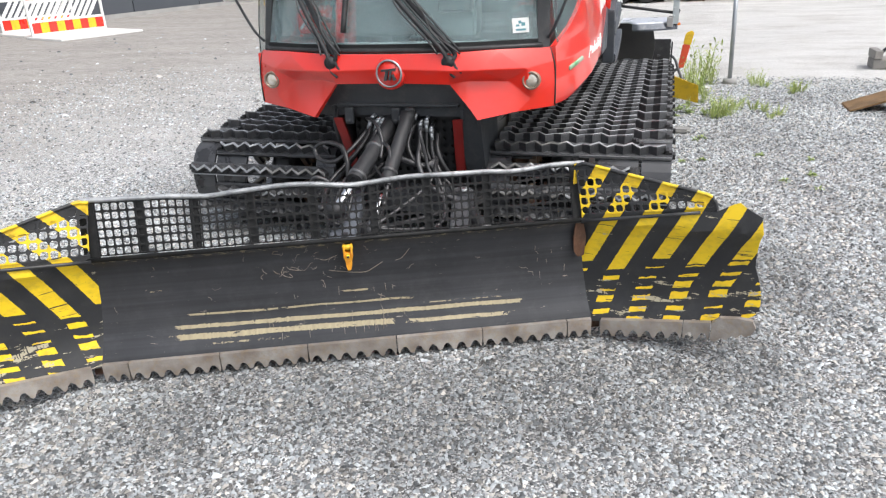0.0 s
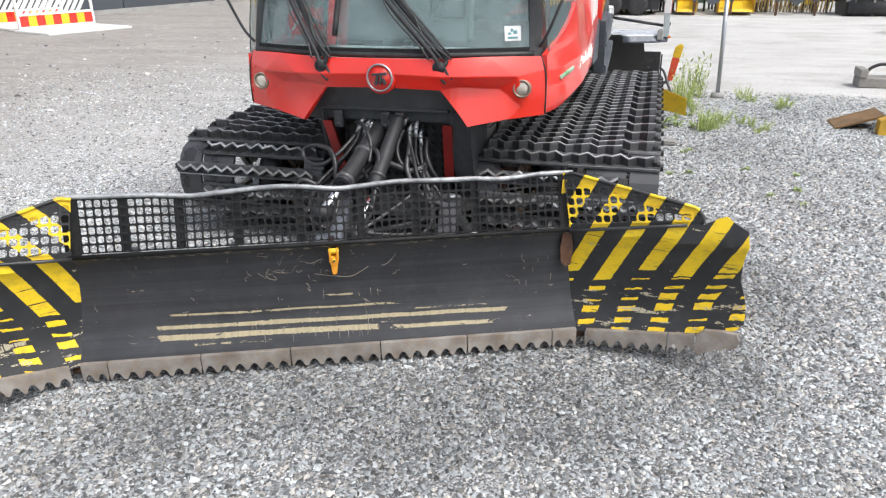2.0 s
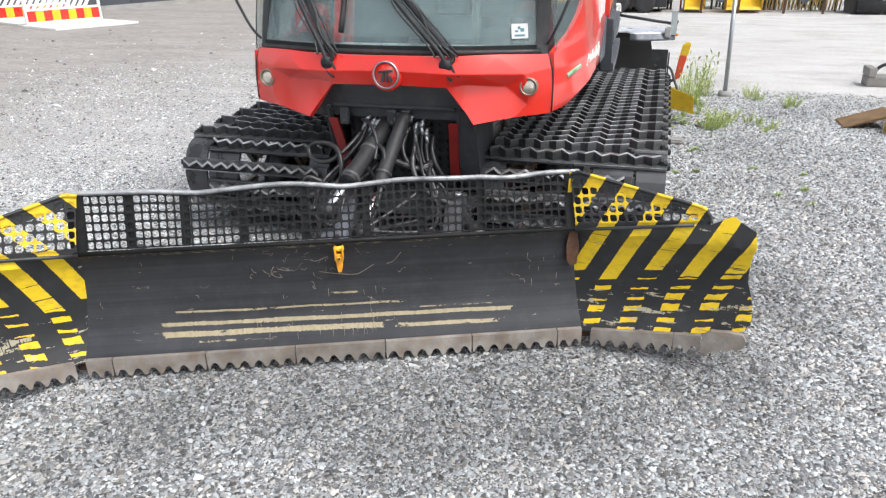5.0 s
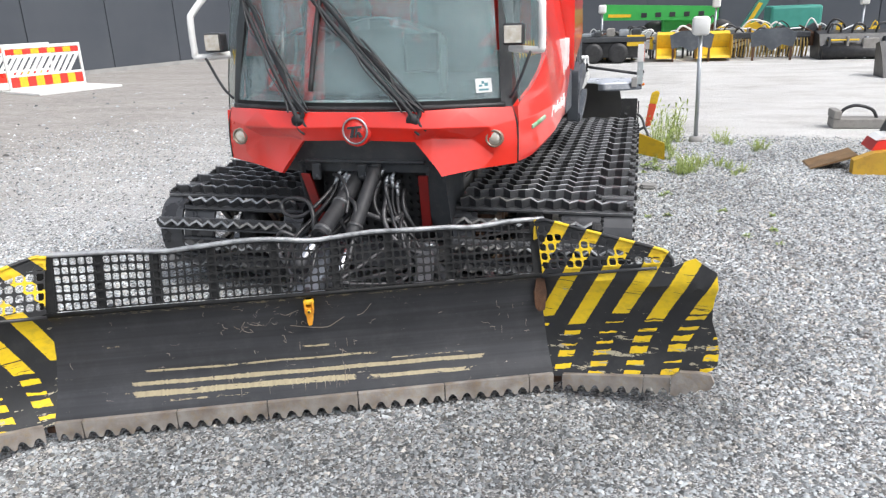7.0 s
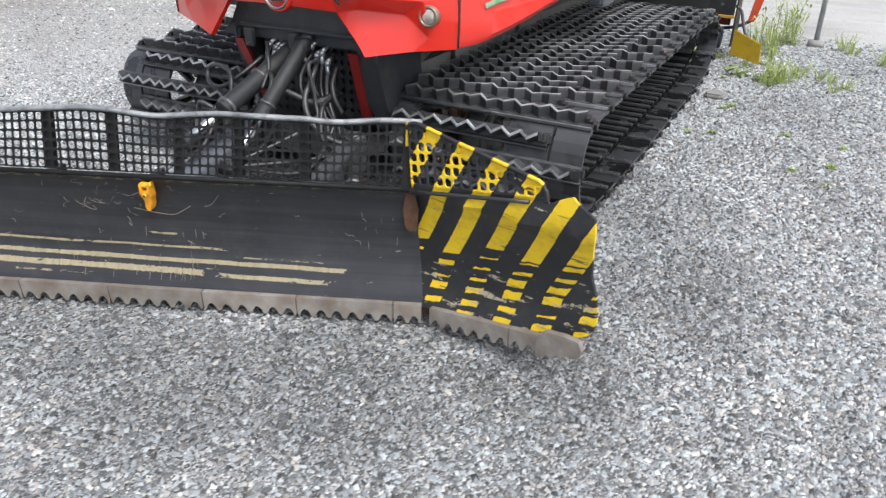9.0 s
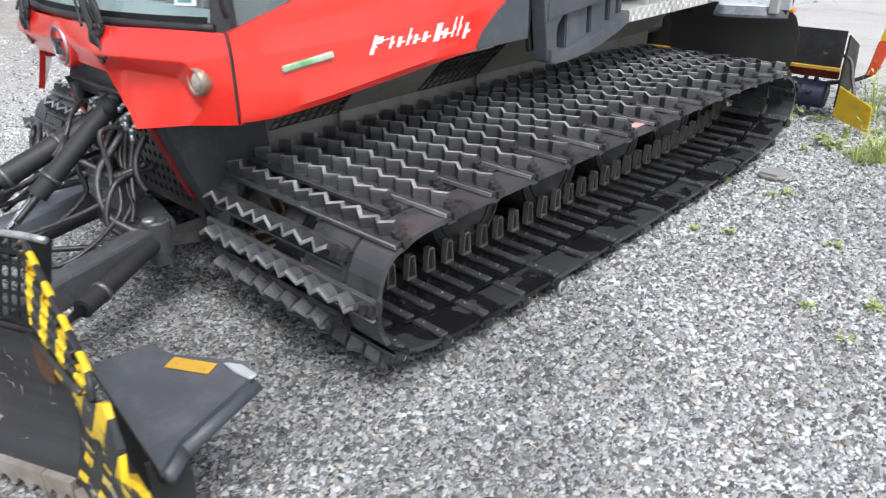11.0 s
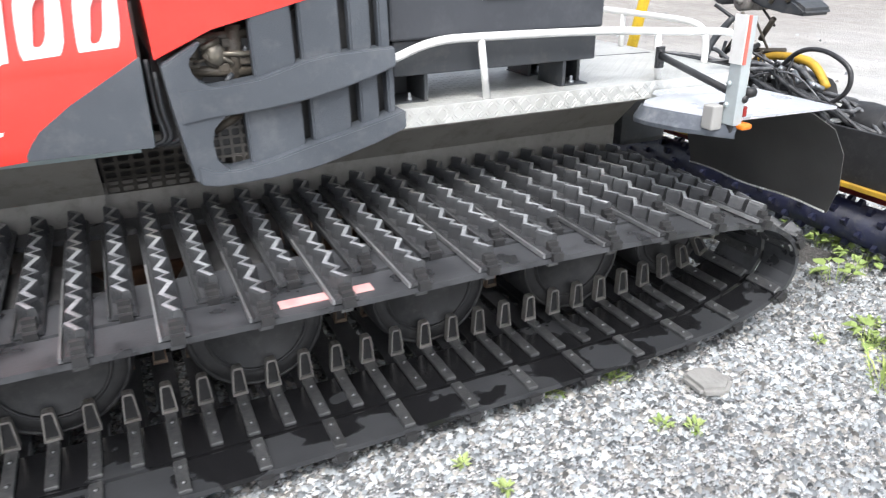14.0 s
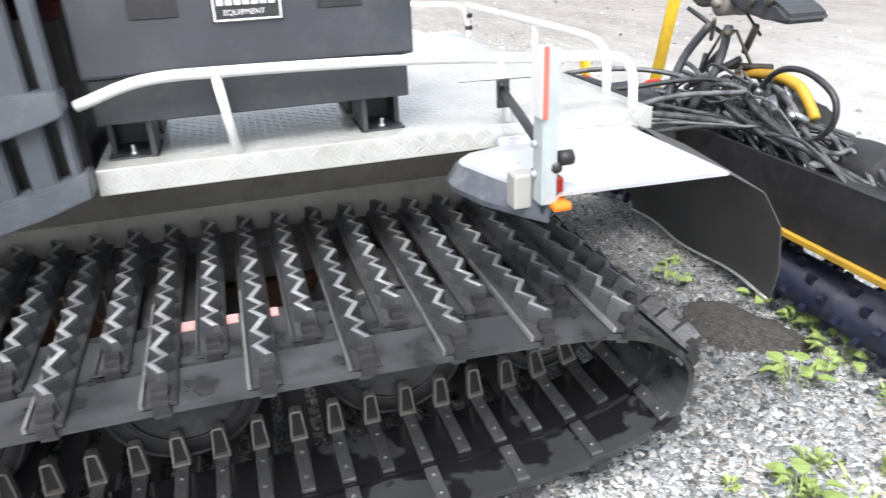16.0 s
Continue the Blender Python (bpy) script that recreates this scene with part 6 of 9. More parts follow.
for y in (2.16, 2.55):
    bm = bmesh.new()
    box(bm, (0.786, y - 0.05, 1.16), (0.7925, y + 0.05, 1.21), 0.002)
    part("hand_slot", bm, RUBBER, crate)
bm = bmesh.new()
box(bm, (0.7905, 2.275, 1.145), (0.794, 2.425, 1.225), 0.001)
plate = part("sign", bm, BLACK_PAINT, crate, "black sign with white marks")
bm = bmesh.new()
for y0, y1, z0, z1 in ((2.28, 2.42, 1.146, 1.150), (2.28, 2.42, 1.220, 1.224), (2.279, 2.283, 1.146, 1.224), (2.418, 2.422, 1.146, 1.224)):
    box(bm, (0.7945, y0, z0), (0.796, y1, z1))
for k in range(7):
    box(bm, (0.7945, 2.289 + k * 0.018, 1.178), (0.796, 2.302 + k * 0.018, 1.205))
part("sign_marks", bm, WHITE, plate)
curve = bpy.data.curves.new("sign_text", "FONT")
curve.body, curve.size, curve.extrude = "EQUIPMENT", 0.016, 0.0005
curve.materials.append(WHITE)
txt = attach(new("sign_text", curve), plate)
txt.matrix_basis = Matrix.Translation((0.7955, 2.30, 1.158)) @ pose(0, 0, 0, 90, 0, 90)

# ---- plough blade ----
BLADE = Matrix.Translation((0.139, -0.90, 0)) @ pose(0, 0, 0, 0, 0, 22.6)
blade = thing("snow_plough", BLADE, "black snow-plough blade with striped folding wings, standing on gravel", "snow plough")
PROFILE = ([0.06, 0.085, 0.14, 0.2, 0.3, 0.4, 0.455, 0.47], [-0.004, 0.0, 0.035, 0.058, 0.072, 0.066, 0.055, 0.03])


def board_y(z):
    return float(np.interp(z, *PROFILE))


def end_u(z):
    """Half-width of the centre board at height z: its ends lean inwards."""
    return 0.912 - 0.10 * (z - 0.06)


WING_TURN = radians(29.5)
WING_TOP = ([0, 0.42, 0.475, 0.53, 0.552, 0.57, 0.616], [0.472, 0.541, 0.548, 0.575, 0.583, 0.567, 0.540])
WING_LOW = ([0, 0.45, 0.53, 0.585, 0.616], [0.07, 0.125, 0.142, 0.158, 0.185])
WING_END = ([0.15, 0.185, 0.227, 0.29, 0.35, 0.42, 0.54], [1.0, 1.0, 1.018, 1.013, 0.987, 0.993, 1.0])


def wing_xy(s, z, back=0.0):
    """Blade-frame x, y of a wing point s from the hinge line (for the right wing)."""
    zz = min(0.47, z)
    x0, y0 = end_u(min(z, 0.67)), board_y(zz) + max(0.0, z - 0.47) * 0.25
    return x0 + s * math.cos(WING_TURN) + back * math.sin(WING_TURN), y0 - s * math.sin(WING_TURN) + back * math.cos(WING_TURN)


def solid_sheet(bm, thick):
    bm.faces.ensure_lookup_table()
    for f in bm.faces:
        f.normal_update()
    if sum(f.normal.y for f in bm.faces) > 0:
        bmesh.ops.reverse_faces(bm, faces=bm.faces)
    bmesh.ops.solidify(bm, geom=bm.faces[:], thickness=thick)


bm = bmesh.new()
cols = []
for f in np.linspace(-1, 1, 15):
    cols.append([bm.verts.new((f * end_u(z), board_y(z), z)) for z in np.linspace(0.07, 0.47, 15)])
for a, b in zip(cols, cols[1:]):
    for k in range(14):
        bm.faces.new((a[k], b[k], b[k + 1], a[k + 1]))
solid_sheet(bm, 0.012)
mold = part("moldboard", bm, MOLDBOARD, blade, "scraped black centre board", m=BLADE, smooth=True)


def serrated(s0, s1, z_top, z_low, tooth=0.052):
    """Outline of a cutting segment with rounded notches below."""
    pts = [(s0, z_top), (s1, z_top), (s1, z_low + 0.02)]
    n = max(1, round((s1 - s0) / tooth))
    w = (s1 - s0) / n
    for k in range(n):
        c = s1 - (k + 0.5) * w
        pts += [(c + w * 0.44, z_low), (c + w * 0.36, z_low + 0.003), (c + w * 0.24, z_low + 0.018), (c + w * 0.10, z_low + 0.027), (c - w * 0.10, z_low + 0.027), (c - w * 0.24, z_low + 0.018), (c - w * 0.36, z_low + 0.003), (c - w * 0.44, z_low)]
    pts.append((s0, z_low + 0.02))
    return pts


def cutting_segment(s0, s1, parent, m, lo=0.014, top=0.084):
    bm = bmesh.new()
    prism(bm, serrated(s0 + 0.002, s1 - 0.002, top, lo), 1, -0.016, 0.004)
    return part("cutting_segment", bm, EDGE, parent, "", m=m)


CUTS = [-0.908, -0.815, -0.49, -0.17, 0.16, 0.485, 0.812, 0.908]
for a, b in zip(CUTS, CUTS[1:]):
    cutting_segment(a, b, blade, BLADE)
# rust patch plates at the seams, hinges below
for sgn in (1, -1):
    bm = bmesh.new()
    rod(bm, (sgn * 0.885, 0.02, 0.045), (sgn * 0.945, 0.025, 0.045), 0.016)
    part("hinge_pin", bm, RUST, blade, m=BLADE)
bm = bmesh.new()
prism(bm, [(0.848, 0.345), (0.862, 0.325), (0.885, 0.33), (0.892, 0.40), (0.882, 0.455), (0.852, 0.462), (0.843, 0.40)], 1, 0.040, 0.047)
part("rust_plate", bm, RUST, blade, "rust-brown wear plate", m=BLADE)

# mesh guard with bent top edge
WAVE = ([-0.895, -0.6, -0.47, -0.2, -0.1, 0.05, 0.25, 0.55, 0.63, 0.78, 0.895], [0.672, 0.660, 0.648, 0.672, 0.668, 0.648, 0.664, 0.664, 0.655, 0.667, 0.664])


def guard_point(s, v, w=0.0):
    top = float(np.interp(s, *WAVE))
    z = 0.478 + (top - 0.478) * v
    return Vector((s, 0.045 + 0.055 * v + w + 0.008 * math.sin(s * 9) * v, z))


bmp = perforated(lambda u, v, w: guard_point(-0.842 + 1.684 * u, 0.02 + 0.95 * v, w), 62, 6, 0.81, 0.005, corner=0.2)
mesh_guard = part("mesh_guard", bmp, GUARD_PAINT, blade, "black perforated guard with a bent top edge", m=BLADE)
bm = bmesh.new()
tube(bm, [guard_point(s, 1.0) + Vector((0, 0, 0.004)) for s in np.linspace(-0.895, 0.895, 26)], 0.009, 8, 2)
part("top_rod", bm, WORN, blade, "bare bent top rod", m=BLADE)
bm = bmesh.new()
tube(bm, [Vector((s, 0.035, 0.474)) for s in (-0.895, 0, 0.895)], 0.009, 6, 1)
part("lower_rod", bm, GUARD_PAINT, blade, m=BLADE)
for s in (-0.868, -0.698, -0.513, -0.313, -0.1, 0.115, 0.315, 0.531, 0.868):
    bm = bmesh.new()
    wide = 0.026 if abs(s) > 0.8 else 0.014
    rows = [[bm.verts.new(guard_point(s + d, v, 0.009 + t) if abs(s) < 0.8 else guard_point(s + d, v, -0.002 + t)) for d, t in ((-wide, 0), (wide, 0), (wide, 0.02), (-wide, 0.02))] for v in (0.0, 0.5, 1.0)]
    for a, b in zip(rows, rows[1:]):
        for k in range(4):
            bm.faces.new((a[k], a[(k + 1) % 4], b[(k + 1) % 4], b[k]))
    bm.faces.new(rows[0]), bm.faces.new(rows[-1])
    part("guard_post", bm, GUARD_PAINT, blade, m=BLADE)


# remnant of a yellow stripe on the last post of the guard
bm = bmesh.new()
prism(bm, [(0.848, 0.600), (0.862, 0.602), (0.872, 0.655), (0.850, 0.652)], 1, 0.0745, 0.0775)
part("stripe_remnant", bm, YELLOW, blade, "remnant of a yellow stripe", m=BLADE)


def wing(sgn):
    mat = HAZARD_R if sgn > 0 else HAZARD_L
    m = BLADE @ Matrix.Translation((sgn * 0.905, 0.015, 0)) @ pose(0, 0, 0, 0, 0, -sgn * 29.5)
    inv = m.inverted() @ BLADE

    def at(s, z, back=0.0):
        x, y = wing_xy(s, z, back)
        return inv @ Vector((sgn * x, y, z))
    bm = bmesh.new()
    cols = []
    for s in [*np.linspace(0, 0.475, 13), 0.505, 0.53, 0.552, 0.57, 0.593, 0.616]:
        lo, hi = float(np.interp(s, *WING_LOW)), float(np.interp(s, *WING_TOP))
        cols.append([bm.verts.new(at(s * (float(np.interp(z, *WING_END)) if s > 0.6 else 1), z)) for z in np.linspace(lo, hi, 14)])
    for a, b in zip(cols, cols[1:]):
        for k in range(13):
            bm.faces.new((a[k], b[k], b[k + 1], a[k + 1]))
    solid_sheet(bm, 0.012)
    body = part("wing", bm, mat, blade, "black wing with worn yellow hazard stripes", m=m, smooth=True)
    for a, b in ((0.05, 0.345), (0.348, 0.44)):
        bm = bmesh.new()
        prism(bm, [(sgn * x, z + 0.138 * x) for x, z in serrated(a, b, 0.080, 0.012)], 1, -0.026, -0.006)
        part("cutting_segment", bm, EDGE, body, m=m)
    pts = [(0.443, 0.142), (0.47, 0.168), (0.53, 0.175), (0.575, 0.172), (0.588, 0.145), (0.575, 0.118), (0.556, 0.108), (0.545, 0.115), (0.528, 0.098), (0.512, 0.104), (0.497, 0.084), (0.478, 0.090), (0.462, 0.073), (0.443, 0.075)]
    bm = bmesh.new()
    prism(bm, [(sgn * x, z) for x, z in pts], 1, -0.032, -0.012)
    part("corner_shoe", bm, EDGE, body, "rounded worn corner shoe", m=m)

    def edge(s):
        return float(np.interp(s, (0.0, 0.04, 0.45, 0.472), (0.668, 0.677, 0.602, 0.578)))

    def foot(s):
        return 0.482 + 0.146 * s

    def pt(u, v, w):
        s = 0.004 + 0.465 * u
        return at(s, foot(s) + 0.010 + 0.196 * v, w - 0.002)
    bmp = perforated(pt, 15, 6, 0.80, 0.006, corner=0.22, keep=lambda u, v: foot(0.465 * u) + 0.010 + 0.196 * (v + 0.083) < edge(0.465 * u) - 0.004)
    tagged(part("wing_guard", bmp, mat, body, "striped perforated guard", m=m), kind="stuff")
    # plain rim closing the holes along the sloping top, and along the foot
    for name, low, high, back in (("guard_rim", lambda s: edge(s) - 0.042, edge, 0.006), ("guard_foot", lambda s: foot(s) - 0.004, lambda s: foot(s) + 0.013, 0.0045)):
        bm = bmesh.new()
        rows = []
        for s in (0.0, 0.02, 0.04, 0.12, 0.2, 0.28, 0.36, 0.42, 0.45, 0.462, 0.472):
            drop = 0.0 if name == "guard_foot" or s < 0.44 else 0.5 * (s - 0.44)
            rows.append([bm.verts.new(at(s, zz, back)) for zz in (max(low(s) - drop, foot(s) - 0.004), high(s))])
        for p, q in zip(rows, rows[1:]):
            bm.faces.new((p[0], q[0], q[1], p[1]))
        solid_sheet(bm, 0.005)
        part(name, bm, mat, body, m=m)
    bm = bmesh.new()
    tube(bm, [at(s, edge(s), 0.003) for s in (0.0, 0.02, 0.04, 0.15, 0.3, 0.45, 0.464, 0.472)] + [at(0.474, 0.562, 0.003), at(0.474, foot(0.474), 0.003)], 0.0065, 8, 2)
    part("wing_rod", bm, mat, body, m=m)
    bm = bmesh.new()
    tube(bm, [at(s, float(np.interp(s, *WING_TOP)), -0.004) for s in (0, 0.2, 0.42)], 0.007, 6, 2)
    part("wing_lip", bm, BLACK_PAINT, body, m=m)
    # shelf folded back along the top, with a rounded lug
    bm = bmesh.new()
    prism(bm, [(sgn * a, b) for a, b in ((0.03, 0.08), (0.47, 0.08), (0.41, 0.14), (0.305, 0.35), (0.25, 0.36), (0.106, 0.24), (0.03, 0.22))], 2, 0.365, 0.382)
    shelf_pts = [(0.305, 0.35), (0.41, 0.14), (0.46, 0.09)]
    for (ax, ay), (bx, by) in zip(shelf_pts, shelf_pts[1:]):
        tube(bm, [(sgn * ax, ay, 0.352), (sgn * bx, by, 0.352)], 0.018, 8, 1)
    part("wing_shelf", bm, PLASTIC, body, "grey folded shelf along the top", m=m)
    bm = bmesh.new()
    prism(bm, [(sgn * a, b) for a, b in ((0.225, 0.315), (0.262, 0.345), (0.318, 0.352), (0.322, 0.332), (0.275, 0.318))], 2, 0.382, 0.390)
    bmesh.ops.bevel(bm, geom=bm.edges[:], offset=0.003, segments=1, affect="EDGES")
    part("lug", bm, PALE_STEEL, body, "bare worn lug", m=m)
    bm = bmesh.new()
    box(bm, (-0.055, -0.02, 0.384), (0.055, 0.02, 0.386), 0, m=Matrix.Translation((sgn * 0.185, 0.255, 0)) @ pose(0, 0, 0, 0, 0, sgn * 35))
    part("decal", bm, OCHRE, body, "small yellow warning decal", m=m)
    for s in (0.18, 0.40):
        bm = bmesh.new()
        box(bm, (min(sgn * s, sgn * (s + 0.012)), 0.07, 0.12), (max(sgn * s, sgn * (s + 0.012)), 0.15, 0.36))
        part("wing_rib", bm, BLACK_PAINT, body, m=m)
    return body


wing(1)
wing(-1)
# curly scratches on the centre board: some long drawn ones, a cluster beside the latch, upright ticks under the scrapes
rq = random.Random(17)


def scratch(bm, pts, r):
    tube(bm, [Vector((u, board_y(z) - 0.0006, z)) for u, z in pts], r, 4, 3)


bm = bmesh.new()
scratch(bm, [(-0.065, 0.345), (0.0, 0.332), (0.066, 0.326), (0.10, 0.342), (0.132, 0.362)], 0.0014)
scratch(bm, [(0.18, 0.363), (0.205, 0.372), (0.234, 0.407)], 0.0012)
scratch(bm, [(-0.095, 0.395), (-0.075, 0.388), (-0.05, 0.398), (-0.03, 0.404)], 0.0014)
scratch(bm, [(-0.29, 0.455), (-0.24, 0.44), (-0.235, 0.452), (-0.26, 0.432), (-0.23, 0.428)], 0.001)
scratch(bm, [(-0.225, 0.375), (-0.238, 0.352), (-0.225, 0.335), (-0.2, 0.33), (-0.21, 0.345)], 0.0013)
scratch(bm, [(-0.205, 0.362), (-0.175, 0.355), (-0.18, 0.362), (-0.165, 0.353)], 0.0013)
for k in range(40):
    u, z = (rq.gauss(-0.12, 0.08), rq.gauss(0.375, 0.05)) if k < 28 else (rq.uniform(-0.85, 0.85), rq.uniform(0.22, 0.45))
    z = min(0.452, max(0.2, z))
    a, pts = rq.uniform(0, 6.28), []
    for j in range(rq.choice((3, 4, 5))):
        pts.append((u, z))
        a += rq.uniform(-1.3, 1.3)
        u, z = u + 0.009 * math.cos(a), min(0.455, max(0.12, z + 0.009 * math.sin(a)))
    scratch(bm, pts, rq.uniform(0.0004, 0.0011))
for k in range(34):
    u = rq.gauss(0.0, 0.10) if k < 14 else rq.choice((-0.30, -0.18, 0.13, 0.72, 0.80)) + rq.gauss(0, 0.03)
    z = rq.choice((0.105, 0.115, 0.15, 0.2, 0.245)) if abs(u) < 0.5 else rq.uniform(0.24, 0.36)
    scratch(bm, [(u, z), (u + rq.uniform(-0.003, 0.003), z + rq.uniform(0.012, 0.035))], rq.uniform(0.0006, 0.0012))
scratch(bm, [(0.115, 0.11), (0.12, 0.16), (0.112, 0.20), (0.118, 0.235)], 0.0012)
scratch(bm, [(0.105, 0.235), (0.118, 0.228), (0.13, 0.222)], 0.0012)
tagged(part("scratching", bm, material("bare_scratch", (0.26, 0.235, 0.20), (0.17, 0.13, 0.09), rough=0.6, scale=30, bump=0), mold, "fine bare scratches", m=BLADE), kind="stuff")
# latch in the middle: forked head with a pin, tapering tongue below
bm = bmesh.new()
for dx in (-0.0165, 0.0095):
    box(bm, (0.012 + dx, 0.012, 0.418), (0.012 + dx + 0.007, 0.056, 0.455), 0.003)
box(bm, (-0.005, 0.018, 0.405), (0.029, 0.056, 0.428), 0.004)
prism(bm, [(-0.004, 0.408), (0.028, 0.408), (0.024, 0.392), (0.022, 0.372), (0.017, 0.358), (0.006, 0.357), (0.002, 0.374), (0.001, 0.392)], 1, 0.024, 0.058)
latch = part("latch", bm, material("amber_latch_paint", (0.84, 0.40, 0.02), (0.70, 0.26, 0.015), rough=0.45, scale=40, bump=0.1, dirt=(0.25, 0.10, 0.03), dirt_amount=0.5), blade, "small amber latch hanging on the board", m=BLADE)
bm = bmesh.new()
ring_lathe(bm, [(-0.019, 0.006), (-0.015, 0.010), (0.015, 0.010), (0.019, 0.006)], (0.012, 0.03, 0.446), "x", 12)
ring_lathe(bm, [(-0.008, 0.006), (0.0, 0.007)], (0.012, 0.017, 0.416), "y", 10)
part("pin", bm, YELLOW, latch, "worn yellow pin", m=BLADE)
bm = bmesh.new()
ring_lathe(bm, [(0.0, 0.0045), (0.003, 0.0045)], (0.012, 0.0085, 0.416), "y", 8)
part("pin_hole", bm, RUBBER, latch, m=BLADE)
# back frame, arms and cylinders
bm = bmesh.new()
box(bm, (-0.75, 0.085, 0.16), (0.75, 0.15, 0.24), 0.01)
box(bm, (-0.75, 0.085, 0.36), (0.75, 0.14, 0.43), 0.01)
for s in (-0.7, -0.35, 0.0, 0.35, 0.7):
    box(bm, (s - 0.012, 0.08, 0.12), (s + 0.012, 0.17, 0.45))
part("back_frame", bm, BLACK_PAINT, blade, m=BLADE)
# the second arm's lighter paint carries the sky reflected on its top
for a, b, w, paint, lab in (((0.47, -0.60, 0.265), (0.31, 0.04, 0.315), 0.040, ARM_PAINT, "black push arm"), ((0.0, -0.68, 0.285), (-0.23, 0.06, 0.315), 0.054, SKYLIT_PAINT, "push arm painted slate grey for the sky it reflects")):
    a, b = Vector(a), Vector(b)
    d = b - a
    mm = Matrix.Translation((a + b) / 2) @ d.to_track_quat("Y", "Z").to_matrix().to_4x4()
    bm = bmesh.new()
    box(bm, (-w, -d.length / 2, -0.05), (w, d.length / 2, 0.05), 0.012, mm)
    part("push_arm", bm, paint, blade, lab)
# cross-member joining the arms, tapering towards its ends
bm = bmesh.new()
prism(bm, [(-0.33, 0.03), (-0.07, 0.0), (0.07, 0.0), (0.33, 0.03), (0.33, 0.10), (0.07, 0.155), (-0.07, 0.155), (-0.33, 0.10)], 2, 0.268, 0.362)
bmesh.ops.bevel(bm, geom=bm.edges[:], offset=0.006, segments=2, affect="EDGES")
part("cross_member", bm, ARM_PAINT, blade, "black tapering cross-member")
for side in (1, -1):
    bm = bmesh.new()
    ring_lathe(bm, [(0.225, 0.040), (0.235, 0.047), (0.374, 0.047), (0.380, 0.040)], (side * 0.325, 0.035, 0.0), "z", 20)
    boss = part("pivot_boss", bm, ARM_PAINT, blade, "worn black pivot boss", smooth=True)
    bm = bmesh.new()
    ring_lathe(bm, [(0.376, 0.021), (0.390, 0.021), (0.393, 0.017)], (side * 0.335, 0.01, 0.0), "z", 12)
    part("pin_cap", bm, STEEL, boss, "bright pin cap")
    bm = bmesh.new()
    prism(bm, [(side * 0.30, 0.03), (side * 0.36, 0.05), (side * 0.40, 0.14), (side * 0.38, 0.24), (side * 0.31, 0.24)], 2, 0.285, 0.325)
    part("pivot_bracket", bm, RUBBER, boss)
for a, b, r, lab in (((-0.034, 0.145, 0.676), (-0.088, -0.47, 0.432), 0.037, "black hydraulic cylinder"), ((0.064, 0.07, 0.705), (0.020, -0.385, 0.312), 0.032, "dark hydraulic cylinder"), ((0.30, 0.07, 0.31), (0.70, -0.55, 0.26), 0.03, "black side cylinder"), ((-0.14, 0.06, 0.29), (-0.02, -0.72, 0.22), 0.028, "black side cylinder")):
    a, b = Vector(a), Vector(b)
    bm = bmesh.new()
    rod(bm, a, a.lerp(b, 0.70 if lab.startswith("black hyd") else 0.62), r, 16)
    cyl = part("cylinder", bm, CYLINDER, blade, lab, smooth=True)
    for end, rr in ((a, r), (b, r * 0.9)):
        bm = bmesh.new()
        ring_lathe(bm, [(-0.03, rr), (0.03, rr)], end, "x", 14)
        part("cylinder_eye", bm, CYLINDER, cyl)
    bm = bmesh.new()
    rod(bm, a.lerp(b, 0.6), b, r * 0.5, 12)
    part("piston_rod", bm, CHROME, cyl, "bright piston rod")
    for f in (0.36, 0.66) if lab.startswith("black hyd") else (0.5,):
        bm = bmesh.new()
        c = a.lerp(b, f)
        d = (b - a).normalized()
        rod(bm, c - d * 0.007, c + d * 0.007, r * 1.16, 14)
        part("collar", bm, CROSSBAR, cyl, "grey clamp ring")
